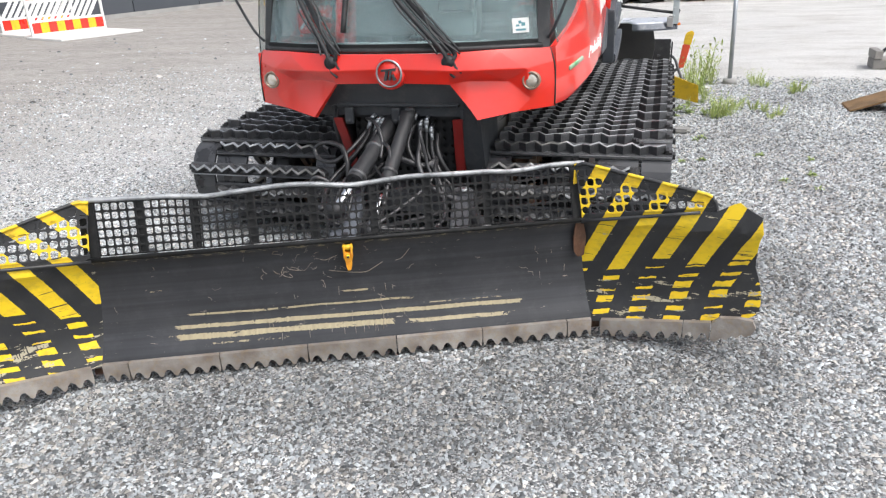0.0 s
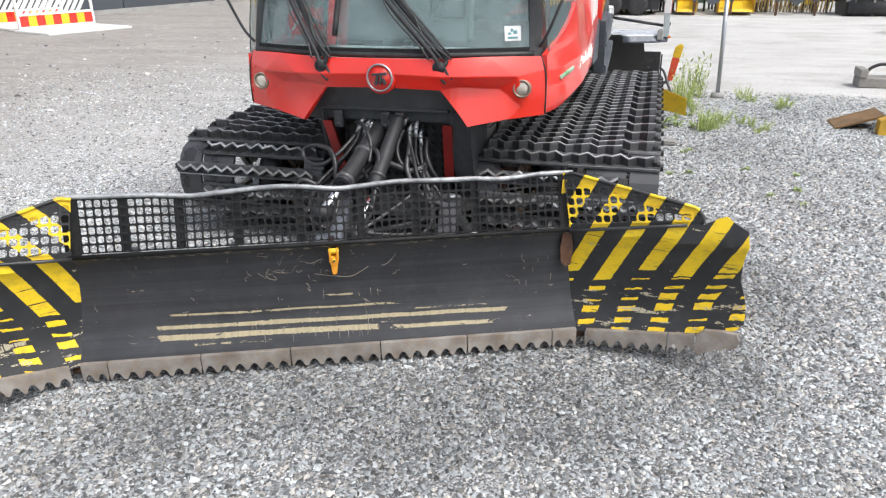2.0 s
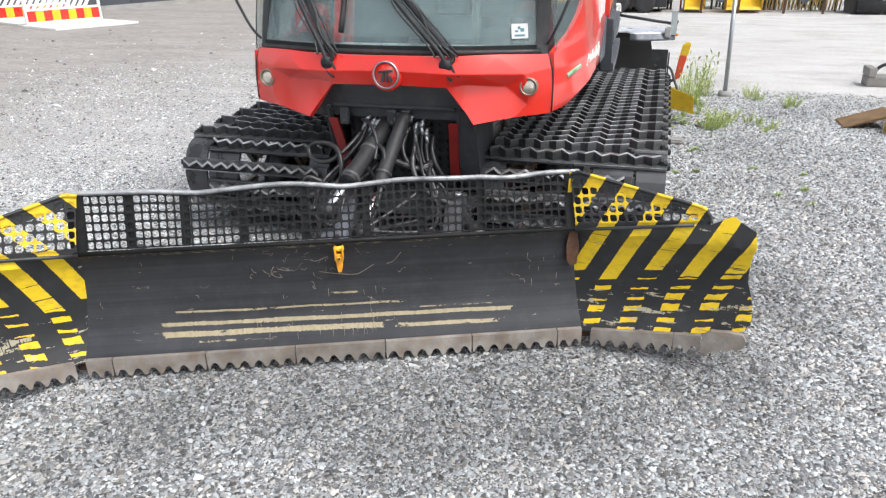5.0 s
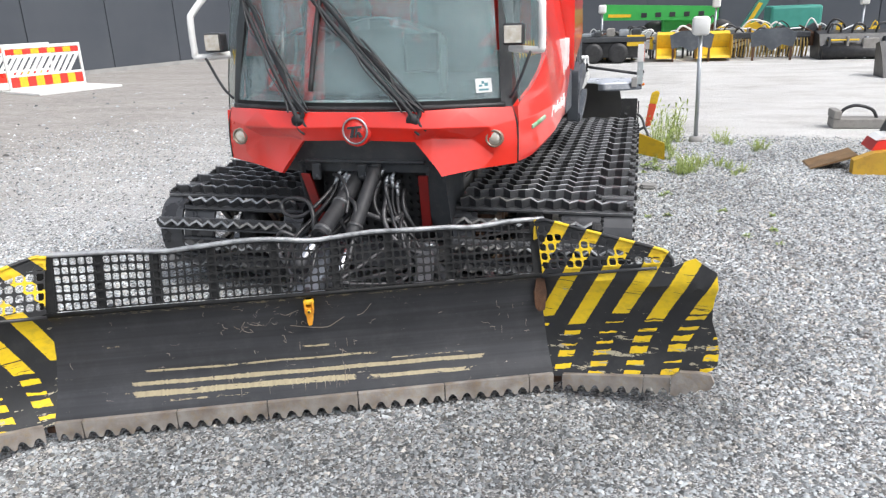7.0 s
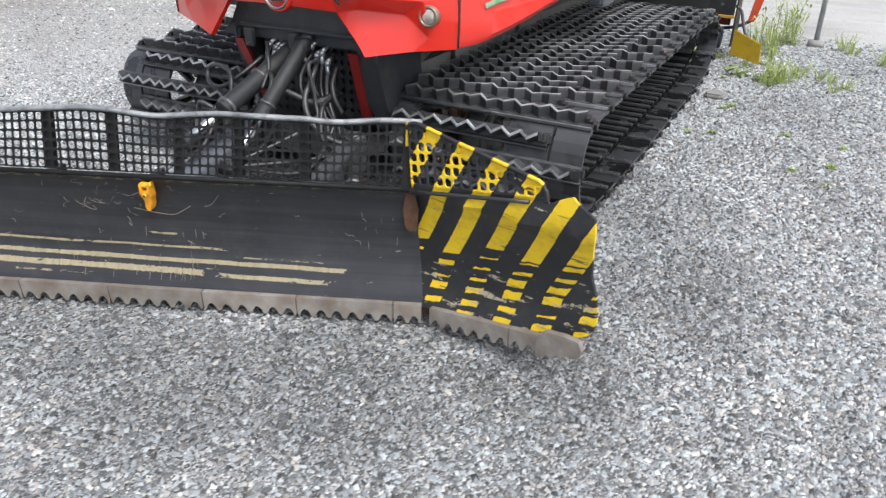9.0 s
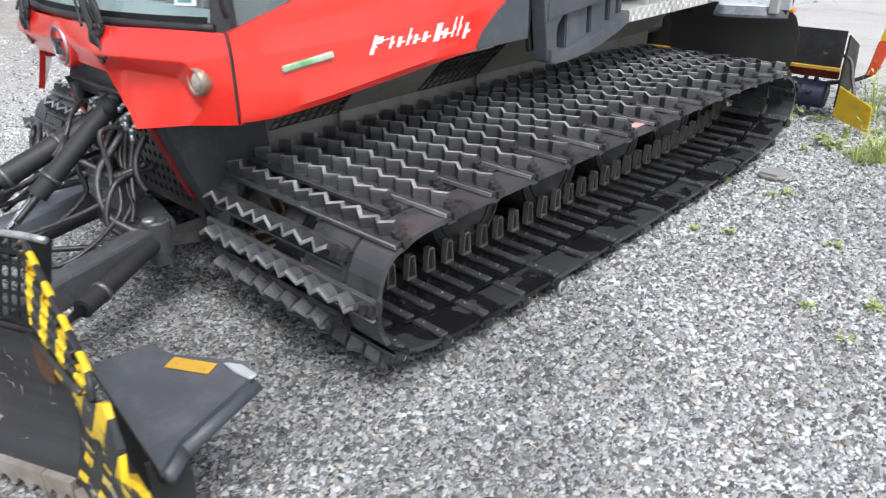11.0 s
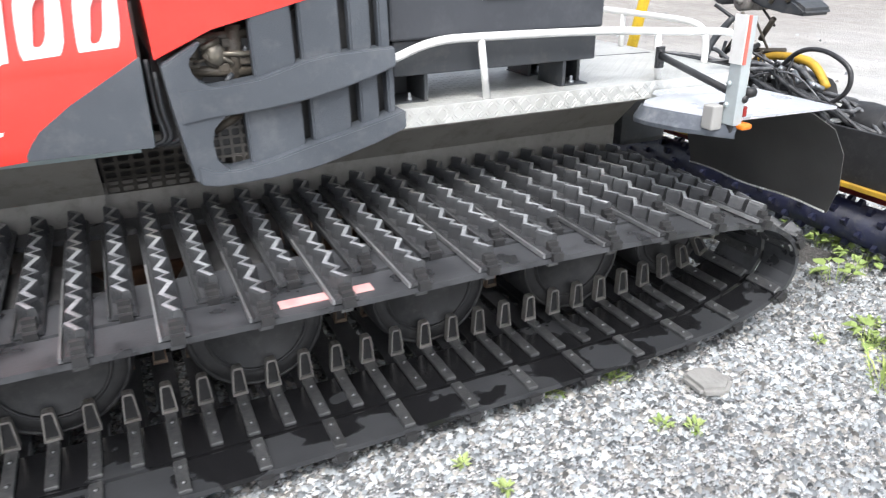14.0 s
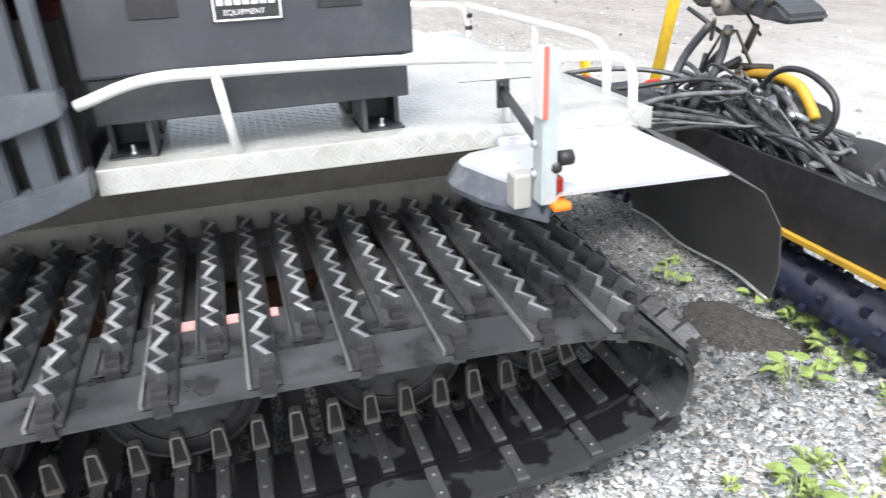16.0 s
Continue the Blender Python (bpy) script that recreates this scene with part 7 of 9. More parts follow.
# hydraulic hoses on the front of the chassis
rnd = random.Random(4)
HOSES = [
    # right-hand bundle hanging from the ferrules
    [(0.085, 0.09, 0.665), (0.075, 0.06, 0.63), (0.07, 0.03, 0.585), (0.095, 0.0, 0.535), (0.14, -0.01, 0.505), (0.19, 0.02, 0.51), (0.20, 0.10, 0.53)],
    [(0.117, 0.083, 0.632), (0.115, 0.07, 0.60), (0.12, 0.05, 0.56), (0.14, 0.04, 0.52), (0.16, 0.06, 0.50)],
    [(0.148, 0.081, 0.645), (0.15, 0.065, 0.60), (0.155, 0.05, 0.555), (0.18, 0.03, 0.50), (0.22, 0.01, 0.455), (0.265, 0.0, 0.42), (0.30, -0.03, 0.38)],
    [(0.168, 0.085, 0.605), (0.172, 0.07, 0.57), (0.185, 0.05, 0.52), (0.215, 0.03, 0.47), (0.24, 0.01, 0.42), (0.25, -0.05, 0.36)],
    [(0.19, 0.12, 0.62), (0.20, 0.07, 0.56), (0.225, 0.05, 0.50), (0.25, 0.06, 0.45)],
    # hose slung from the cylinder across to the bundle
    [(0.03, -0.10, 0.56), (0.06, -0.06, 0.545), (0.10, -0.03, 0.52), (0.15, -0.01, 0.50), (0.20, 0.01, 0.505)],
    [(-0.02, -0.06, 0.615), (0.02, -0.09, 0.60), (0.045, -0.14, 0.55), (0.05, -0.2, 0.48), (0.06, -0.3, 0.40)],
    # long hose swinging out to the side cylinder
    [(0.12, 0.085, 0.64), (0.13, 0.02, 0.58), (0.14, -0.04, 0.52), (0.18, -0.07, 0.45), (0.25, -0.07, 0.39), (0.33, -0.01, 0.34)],
    # left-hand bundle
    [(-0.15, 0.09, 0.69), (-0.10, 0.04, 0.695), (-0.05, -0.02, 0.67), (-0.02, -0.06, 0.62), (-0.01, -0.12, 0.56)],
    [(-0.13, 0.085, 0.655), (-0.14, 0.05, 0.61), (-0.17, 0.0, 0.56), (-0.22, -0.06, 0.50), (-0.26, -0.16, 0.44), (-0.22, -0.34, 0.38)],
    [(-0.10, 0.085, 0.645), (-0.115, 0.04, 0.59), (-0.15, -0.03, 0.52), (-0.19, -0.14, 0.45), (-0.15, -0.34, 0.40), (-0.08, -0.5, 0.38)],
    [(-0.08, 0.085, 0.64), (-0.095, 0.03, 0.58), (-0.12, -0.06, 0.51), (-0.15, -0.18, 0.45), (-0.12, -0.36, 0.42)],
    [(-0.17, 0.10, 0.60), (-0.19, 0.03, 0.54), (-0.24, -0.05, 0.46), (-0.29, -0.12, 0.39), (-0.22, -0.26, 0.35)],
    # wide loop standing out over the track
    [(-0.05, 0.02, 0.50), (-0.12, -0.10, 0.44), (-0.165, -0.14, 0.47), (-0.175, -0.12, 0.54), (-0.215, -0.08, 0.595), (-0.31, -0.05, 0.605), (-0.365, -0.05, 0.575), (-0.335, -0.08, 0.535), (-0.25, -0.10, 0.53), (-0.18, -0.05, 0.58), (-0.14, 0.05, 0.64)],
    [(-0.26, -0.14, 0.44), (-0.32, -0.16, 0.47), (-0.36, -0.14, 0.43), (-0.32, -0.2, 0.37), (-0.22, -0.32, 0.36), (-0.12, -0.46, 0.36)],
    [(-0.10, 0.0, 0.42), (-0.16, -0.14, 0.40), (-0.18, -0.30, 0.38), (-0.10, -0.55, 0.36)],
    [(-0.10, -0.26, 0.48), (-0.06, -0.36, 0.46), (-0.05, -0.45, 0.40), (-0.02, -0.6, 0.42)],
]
for k in range(4):
    x, z = rnd.uniform(-0.2, 0.2), rnd.uniform(0.5, 0.66)
    sx = rnd.choice((-1, 1)) * rnd.uniform(0.02, 0.14)
    HOSES.append([(x, 0.13, z), (x + sx * 0.3, 0.02 + rnd.uniform(-0.05, 0.03), z + rnd.uniform(-0.02, 0.05)), (x + sx, rnd.uniform(-0.12, 0.02), z - 0.12), (x + sx * 1.4, rnd.uniform(-0.3, -0.05), z - 0.2), (x * 0.4 - 0.02, -0.40, 0.33)])
for pts in HOSES:
    bm = bmesh.new()
    tube(bm, pts, rnd.choice((0.008, 0.010, 0.012)), 8, 6)
    part("hose", bm, HOSE, blade, "black hydraulic hose")
for x, y, z, lean in ((0.085, 0.09, 0.69, -0.01), (0.117, 0.083, 0.658, 0.0), (0.148, 0.081, 0.672, 0.002), (0.168, 0.085, 0.631, 0.006), (-0.13, 0.085, 0.678, -0.012), (-0.10, 0.085, 0.668, -0.01), (-0.08, 0.085, 0.664, -0.008), (0.03, 0.08, 0.69, 0.02), (0.07, 0.06, 0.675, 0.01)):
    bm = bmesh.new()
    rod(bm, (x + lean, y - 0.006, z - 0.034), (x, y, z), 0.0095, 8)
    rod(bm, (x, y, z - 0.002), (x - lean * 0.4, y + 0.006, z + 0.016), 0.013, 6)
    rod(bm, (x - lean * 0.4, y + 0.006, z + 0.016), (x - lean, y + 0.05, z + 0.026), 0.009, 8)
    part("fitting", bm, STEEL, blade, "bright crimped hose ferrule")
# ---- tiller behind ----
tiller = thing("tiller", (0, 4.05, 0), "snow tiller with black cover, blue toothed rotor and yellow edge", "tiller")
bm = bmesh.new()
box(bm, (-1.235, 4.00, 0.345), (1.235, 4.012, 0.565), 0.003)
prism(bm, [(4.012, 0.555), (4.20, 0.52), (4.35, 0.40), (4.34, 0.39), (4.19, 0.505), (4.012, 0.54)], 0, -1.12, 1.12)
part("cover", bm, RUBBER, tiller, "black rubber-edged cover")
bm = bmesh.new()
box(bm, (-1.24, 3.985, 0.322), (1.24, 4.02, 0.344), 0.004)
part("edge_bar", bm, OCHRE, tiller, "dull yellow edge bar")
bm = bmesh.new()
box(bm, (-1.2, 4.13, 0.245), (1.2, 4.16, 0.318), 0.005)
part("rear_beam", bm, material("dark_red_beam", (0.20, 0.015, 0.012), (0.13, 0.012, 0.01), rough=0.6, dirt=(0.05, 0.04, 0.04), dirt_amount=0.5), tiller, "dark red beam behind the edge bar")
bm = bmesh.new()
ring_lathe(bm, [(-1.16, 0.085), (1.16, 0.085)], (0, 4.09, 0.15), "x", 20)
rotor = part("rotor", bm, BLUE, tiller, "dark blue toothed rotor")
tooth = bmesh.new()
prism(tooth, [(-0.022, 0.09), (0.022, 0.09), (0.016, 0.118), (0.004, 0.128), (-0.012, 0.116)], 0, -0.011, 0.011)
tooth_data = bpy.data.meshes.new("tooth")
tooth.to_mesh(tooth_data)
tooth.free()
tooth_data.materials.append(BLUE)
for i in range(30):
    for j in range(5):
        shared("tooth", tooth_data, rotor, Matrix.Translation((-1.1 + i * 0.0755, 4.09, 0.15)) @ Matrix.Diagonal((1, 0.86, 0.86, 1)) @ pose(0, 0, 0, 72 * j + 25 * i, 0, 0))
for side in (1, -1):
    bm = bmesh.new()
    prism(bm, [(4.02, 0.10), (4.2, 0.08), (4.3, 0.2), (4.25, 0.45), (4.02, 0.54)], 0, *sorted((side * 1.24, side * 1.252)))
    part("end_plate", bm, RUBBER, tiller)
    bm = bmesh.new()
    quad = ((1.265, 3.97, 0.245), (1.495, 3.84, 0.175), (1.505, 3.84, 0.018), (1.262, 3.97, 0.052))
    fr = [bm.verts.new((side * x, y, z)) for x, y, z in quad]
    bk = [bm.verts.new((side * x, y + 0.018, z)) for x, y, z in quad]
    bm.faces.new(fr), bm.faces.new(bk[::-1])
    for k in range(4):
        bm.faces.new((fr[k], bk[k], bk[(k + 1) % 4], fr[(k + 1) % 4]))
    bmesh.ops.bevel(bm, geom=bm.edges[:], offset=0.004, segments=2, affect="EDGES")
    part("side_board", bm, YELLOW, tiller, "yellow side guide board")
    bm = bmesh.new()
    prism(bm, [(side * 1.315, 0.26), (side * 1.37, 0.265), (side * 1.415, 0.47), (side * 1.345, 0.48)], 1, 4.28, 4.32)
    bmesh.ops.bevel(bm, geom=bm.edges[:], offset=0.006, segments=2, affect="EDGES")
    paddle = part("marker_paddle", bm, material("red_orange_paddle", (0.70, 0.10, 0.04), (0.62, 0.07, 0.03), rough=0.5), tiller, "red marker paddle with a yellow tip")
    bm = bmesh.new()
    prism(bm, [(side * 1.347, 0.482), (side * 1.417, 0.472), (side * 1.44, 0.585), (side * 1.415, 0.605), (side * 1.365, 0.58)], 1, 4.283, 4.317)
    bmesh.ops.bevel(bm, geom=bm.edges[:], offset=0.006, segments=2, affect="EDGES")
    part("paddle_tip", bm, YELLOW, paddle, "yellow tip")
    bm = bmesh.new()
    tube(bm, [(side * 1.12, 4.22, 0.2), (side * 1.25, 4.28, 0.22), (side * 1.34, 4.3, 0.27)], 0.014, 8, 3)
    part("paddle_arm", bm, BLACK_PAINT, tiller)
    bm = bmesh.new()
    tube(bm, [(side * 1.12, 4.0, 0.42), (side * 1.26, 4.05, 0.40), (side * 1.32, 4.0, 0.28), (side * 1.36, 3.95, 0.2)], 0.012, 8, 4)
    part("board_hose", bm, HOSE, tiller)
bm = bmesh.new()
box(bm, (-0.40, 3.55, 0.45), (0.05, 3.98, 0.60), 0.03)
box(bm, (-0.30, 3.62, 0.60), (-0.02, 3.95, 0.68), 0.04)
box(bm, (-0.14, 3.35, 0.40), (0.14, 3.62, 0.75), 0.03)
part("hitch", bm, FRAME_GREY, tiller, "dark hitch frame")
rnd = random.Random(8)
for k in range(70):
    # tangle lying on the cover, some runs coming over from the platform
    x0, x1 = rnd.uniform(-0.45, 0.45), rnd.uniform(-0.3, 0.92)
    over = k % 7 == 0
    y0, y1 = (3.45, 4.15) if over else (rnd.uniform(4.03, 4.18), rnd.uniform(4.05, 4.34))
    z0 = 0.66 if over else rnd.uniform(0.52, 0.60)
    peak = 0.62 + 0.16 * math.exp(-((x0 + x1) / 2 - 0.2) ** 2 / 0.06)
    pts = [(x0, y0, z0)]
    for f in (0.22, 0.45, 0.7):
        pts.append((x0 + (x1 - x0) * f + rnd.uniform(-0.10, 0.10), max(4.04, y0 + (y1 - y0) * f + rnd.uniform(-0.07, 0.07)) if f > 0.25 or not over else 3.75, rnd.uniform(0.57, peak)))
    pts.append((x1, y1, rnd.uniform(0.45, 0.54)))
    bm = bmesh.new()
    tube(bm, pts, rnd.choice((0.0045, 0.006, 0.008, 0.010, 0.013)), 8, 7)
    part("hose", bm, WEATHERED_HOSE, tiller, "weathered black hydraulic hose")
for k in range(14):
    x, y, z = rnd.uniform(-0.2, 0.6), rnd.uniform(4.05, 4.25), rnd.uniform(0.60, 0.74)
    d = Vector((rnd.uniform(-1, 1), rnd.uniform(-1, 1), rnd.uniform(-0.4, 0.8))).normalized() * 0.035
    bm = bmesh.new()
    rod(bm, Vector((x, y, z)) - d, Vector((x, y, z)) + d, 0.013, 8)
    part("coupling", bm, STEEL, tiller, "bright hose coupling")
bm = bmesh.new()
tube(bm, [(0.2, 4.15, 0.62), (0.38, 4.1, 0.80), (0.52, 4.1, 0.835), (0.66, 4.1, 0.78), (0.67, 4.1, 0.68), (0.55, 4.1, 0.58)], 0.011, 8, 8)
part("hose", bm, HOSE, tiller, "looped black hose")
bm = bmesh.new()
prism(bm, [(-0.42, 1.08), (-0.12, 1.03), (-0.06, 0.985), (-0.20, 0.965), (-0.36, 1.03)], 1, 4.18, 4.32)
bmesh.ops.bevel(bm, geom=bm.edges[:], offset=0.012, segments=2, affect="EDGES")
head = part("top_link_head", bm, BLACK_PAINT, tiller, "scuffed black link head")
bm = bmesh.new()
prism(bm, [(0.0, 1.08), (0.14, 1.055), (0.28, 1.02), (0.345, 0.985), (0.34, 0.955), (0.22, 0.962), (0.10, 0.975), (-0.02, 1.01)], 1, 4.16, 4.34)
bmesh.ops.bevel(bm, geom=bm.edges[:], offset=0.014, segments=2, affect="EDGES")
part("link_plate", bm, FRAME_GREY, head, "scuffed dark plate")
bm = bmesh.new()
ring_lathe(bm, [(-0.09, 0.035), (-0.085, 0.05), (0.085, 0.05), (0.09, 0.035)], (-0.03, 4.24, 1.0), "y", 16)
ring_lathe(bm, [(-0.11, 0.018), (0.11, 0.018)], (-0.03, 4.24, 1.0), "y", 10)
box(bm, (-0.10, 4.19, 0.955), (0.05, 4.29, 1.035), 0.02)
part("link_joint", bm, CHASSIS, head, "dusty worn joint with a pin")
for k in range(5):
    bm = bmesh.new()
    x = -0.12 + 0.09 * k
    rod(bm, (x, 4.15, 1.0 + 0.012 * (k % 3)), (x + 0.015, 4.17, 1.045 + 0.012 * (k % 2)), 0.011, 8)
    part("link_bolt", bm, (OILY_STEEL, GRIME, CHASSIS)[k % 3], head)
# pale tags and a red cap in the tangle
for x, y, z, mt, lab in ((0.52, 4.10, 0.60, WHITE, "pale tag on a hose"), (0.30, 4.12, 0.69, WHITE, "pale tag on a hose"), (0.66, 4.08, 0.56, WHITE, "pale tag on a hose"), (-0.36, 4.10, 0.64, RED, "red coupling cap"), (-0.28, 4.14, 0.60, WHITE, "pale tag on a hose")):
    bm = bmesh.new()
    box(bm, (-0.035, -0.012, -0.010), (0.035, 0.012, 0.010), 0.006, Matrix.Translation((x, y, z)) @ pose(0, 0, 0, 12, -14, 30))
    part("hose_tag", bm, mt, tiller, lab)
for k in range(12):
    # rods, pins and lugs of the link
    c = Vector((rnd.uniform(-0.14, 0.16), rnd.uniform(4.08, 4.26), rnd.uniform(0.72, 0.93)))
    d = Vector((rnd.uniform(-1, 1), rnd.uniform(-0.6, 0.6), rnd.uniform(-1, 1))).normalized() * rnd.uniform(0.04, 0.12)
    bm = bmesh.new()
    rod(bm, c - d, c + d, rnd.choice((0.006, 0.009, 0.014)), 8)
    part("link_rod", bm, rnd.choice((FRAME_GREY, BLACK_PAINT, GRIME, OILY_STEEL)), tiller)
bm = bmesh.new()
for dx in (-0.06, 0.05):
    tube(bm, [(dx, 4.15, 0.92), (dx * 2, 4.08, 0.78), (dx * 1.5, 4.0, 0.62)], 0.018, 8, 4)
part("top_link", bm, FRAME_GREY, tiller)
bm = bmesh.new()
tube(bm, [(-0.05, 4.2, 0.60), (0.1, 4.22, 0.74), (0.38, 4.2, 0.76), (0.5, 4.2, 0.66)], 0.02, 8, 6)
part("sleeve", bm, OCHRE, tiller, "faded yellow hose sleeve")
for c, r in (((0.36, 4.22, 0.58), 0.135), ((0.70, 4.24, 0.53), 0.10)):
    # black humped covers over the drive motors
    bm = bmesh.new()
    ring_lathe(bm, [(-0.12, r * 0.55), (-0.10, r * 0.9), (0.0, r), (0.10, r * 0.9), (0.12, r * 0.55)], c, "x", 18)
    part("motor_cover", bm, RUBBER, tiller, "black humped motor cover", smooth=True)
pole = thing("marker_pole", (-2.75, 5.65, 0), "yellow leaning marker pole standing in the yard", "pole")
bm = bmesh.new()
rod(bm, (-2.75, 5.65, 0), (-2.34, 5.65, 1.55), 0.048, 14)
part("tube", bm, YELLOW, pole)
bm = bmesh.new()
ring_lathe(bm, [(0, 0.07), (0.015, 0.065), (0.02, 0.045)], (-2.75, 5.65, 0), "z", 16)
part("collar", bm, RUBBER, pole)


# ---- yard: post, barrier, loose things ----
post = thing("charging_post", (1.84, 4.985, 0), "grey steel post with a white box head in gravel", "post")
bm = bmesh.new()
rod(bm, (1.845, 4.93, 0), (1.824, 4.985, 1.10), 0.021, 14)
part("pole", bm, STEEL, post, "galvanised pole")
bm = bmesh.new()
box(bm, (1.735, 4.90, 1.075), (1.905, 5.06, 1.26), 0.035)
part("head", bm, WHITE, post, "rounded white plastic head", smooth=True)
bm = bmesh.new()
ring_lathe(bm, [(0, 0.07), (0.05, 0.065), (0.055, 0.03)], (1.845, 4.93, 0), "z", 16)
part("foot", bm, CONCRETE, post, "concrete foot")


def barrier(m, label):
    root = thing("barrier", m, label, "barrier", "site barriers by the hall")
    for x in (0.0, 1.70):
        bm = bmesh.new()
        box(bm, (x, -0.03, 0.05), (x + 0.05, 0.03, 1.0), 0.008, m)
        part("upright", bm, WHITE, root)
    for z0, z1 in ((0.93, 1.0), (0.33, 0.38), (0.05, 0.10)):
        bm = bmesh.new()
        box(bm, (0.05, -0.02, z0), (1.70, 0.02, z1), 0.006, m)
        part("rail", bm, WHITE, root)
    for k in range(10):
        bm = bmesh.new()
        x = 0.04 + k * 0.145
        prism(bm, [(x, 0.38), (x + 0.085, 0.38), (x + 0.345, 0.74), (x + 0.26, 0.74)], 1, -0.015, 0.015)
        bmesh.ops.transform(bm, matrix=m, verts=bm.verts)
        part("slat", bm, WHITE, root)
    bm = bmesh.new()
    box(bm, (0.05, -0.02, 0.74), (1.70, 0.02, 0.80), 0.004, m)
    part("rail", bm, WHITE, root)
    for z0, z1 in ((0.11, 0.325), (0.81, 0.92)):
        for k in range(9):
            bm = bmesh.new()
            box(bm, (0.052 + k * 0.1828, -0.024, z0), (0.052 + (k + 1) * 0.1828 - 0.003, 0.024, z1), 0, m)
            part("band", bm, YELLOW if k % 2 else RED, root, "yellow reflective band" if k % 2 else "red reflective band")
    bm = bmesh.new()
    box(bm, (-0.05, -1.35, 0.0), (1.85, 0.15, 0.048), 0.01, m)
    part("base_plate", bm, WHITE, root, "white base plate on the ground")
    return root


barrier(Matrix.Translation((-12.17, 10.08, 0.0)) @ pose(0, 0, 0, 0, 0, 70), "white site barrier with red and yellow bands")
barrier(Matrix.Translation((-13.9, 10.95, 0.0)) @ pose(0, 0, 0, 0, 0, 66), "white site barrier standing behind another")

plow = thing("plough_attachment", (3.2, 3.6, 0), "black scoop attachment with yellow cheek lying on gravel", "attachment")
bm = bmesh.new()
prism(bm, [(2.69, 0.0), (2.70, 0.016), (3.05, 0.135), (3.05, 0.112)], 1, 3.62, 3.95)
part("ramp", bm, material("rust_brown_worn_plate", (0.22, 0.13, 0.055), (0.13, 0.075, 0.03), rough=0.6, scale=9, bump=0.2), plow, "worn brown cutting plate")
bm = bmesh.new()
prism(bm, [(2.98, 0.0), (3.25, 0.0), (3.25, 0.20), (3.12, 0.18), (2.98, 0.12)], 1, 3.45, 3.55)
part("side_cheek", bm, OCHRE, plow, "chipped yellow cheek")
bm = bmesh.new()
prism(bm, [(3.12, 0.185), (3.28, 0.20), (3.28, 0.275), (3.16, 0.262)], 1, 3.54, 3.85)
part("frame_box", bm, RED, plow, "red frame")
bm = bmesh.new()
prism(bm, [(3.15, 0.266), (3.28, 0.279), (3.28, 0.305), (3.20, 0.297)], 1, 3.56, 3.82)
part("pale_cap", bm, WHITE, plow, "pale worn cap")
bm = bmesh.new()
prism(bm, [(3.24, 0.0), (3.9, 0.0), (3.9, 0.55), (3.42, 0.55), (3.33, 0.45), (3.27, 0.28)], 1, 3.56, 3.95)
bmesh.ops.bevel(bm, geom=bm.edges[:], offset=0.012, segments=2, affect="EDGES")
part("body", bm, BLACK_PAINT, plow, "black curved body")

fork = thing("coupler_frame", (3.6, 5.9, 0), "dusty grey steel coupler frame with a hose loop on the ground", "attachment")
bm = bmesh.new()
box(bm, (3.34, 5.8, 0.0), (4.6, 6.05, 0.11), 0.015)
box(bm, (3.34, 5.78, 0.11), (3.42, 6.07, 0.2), 0.01)
part("beam", bm, CHASSIS, fork, "dusty grey beam")
bm = bmesh.new()
tube(bm, [(3.42, 5.9, 0.12), (3.46, 5.9, 0.20), (3.58, 5.9, 0.245), (3.74, 5.9, 0.20), (3.8, 5.9, 0.1)], 0.018, 8, 6)
part("hose_loop", bm, HOSE, fork)
bucket = thing("bucket", (5.5, 11.5, 0), "black bucket standing in the yard", "bucket")
bm = bmesh.new()
prism(bm, [(11.3, 0), (11.9, 0), (12.0, 0.55), (11.8, 0.6), (11.5, 0.3)], 0, 5.35, 7.0)
part("shell", bm, BLACK_PAINT, bucket)


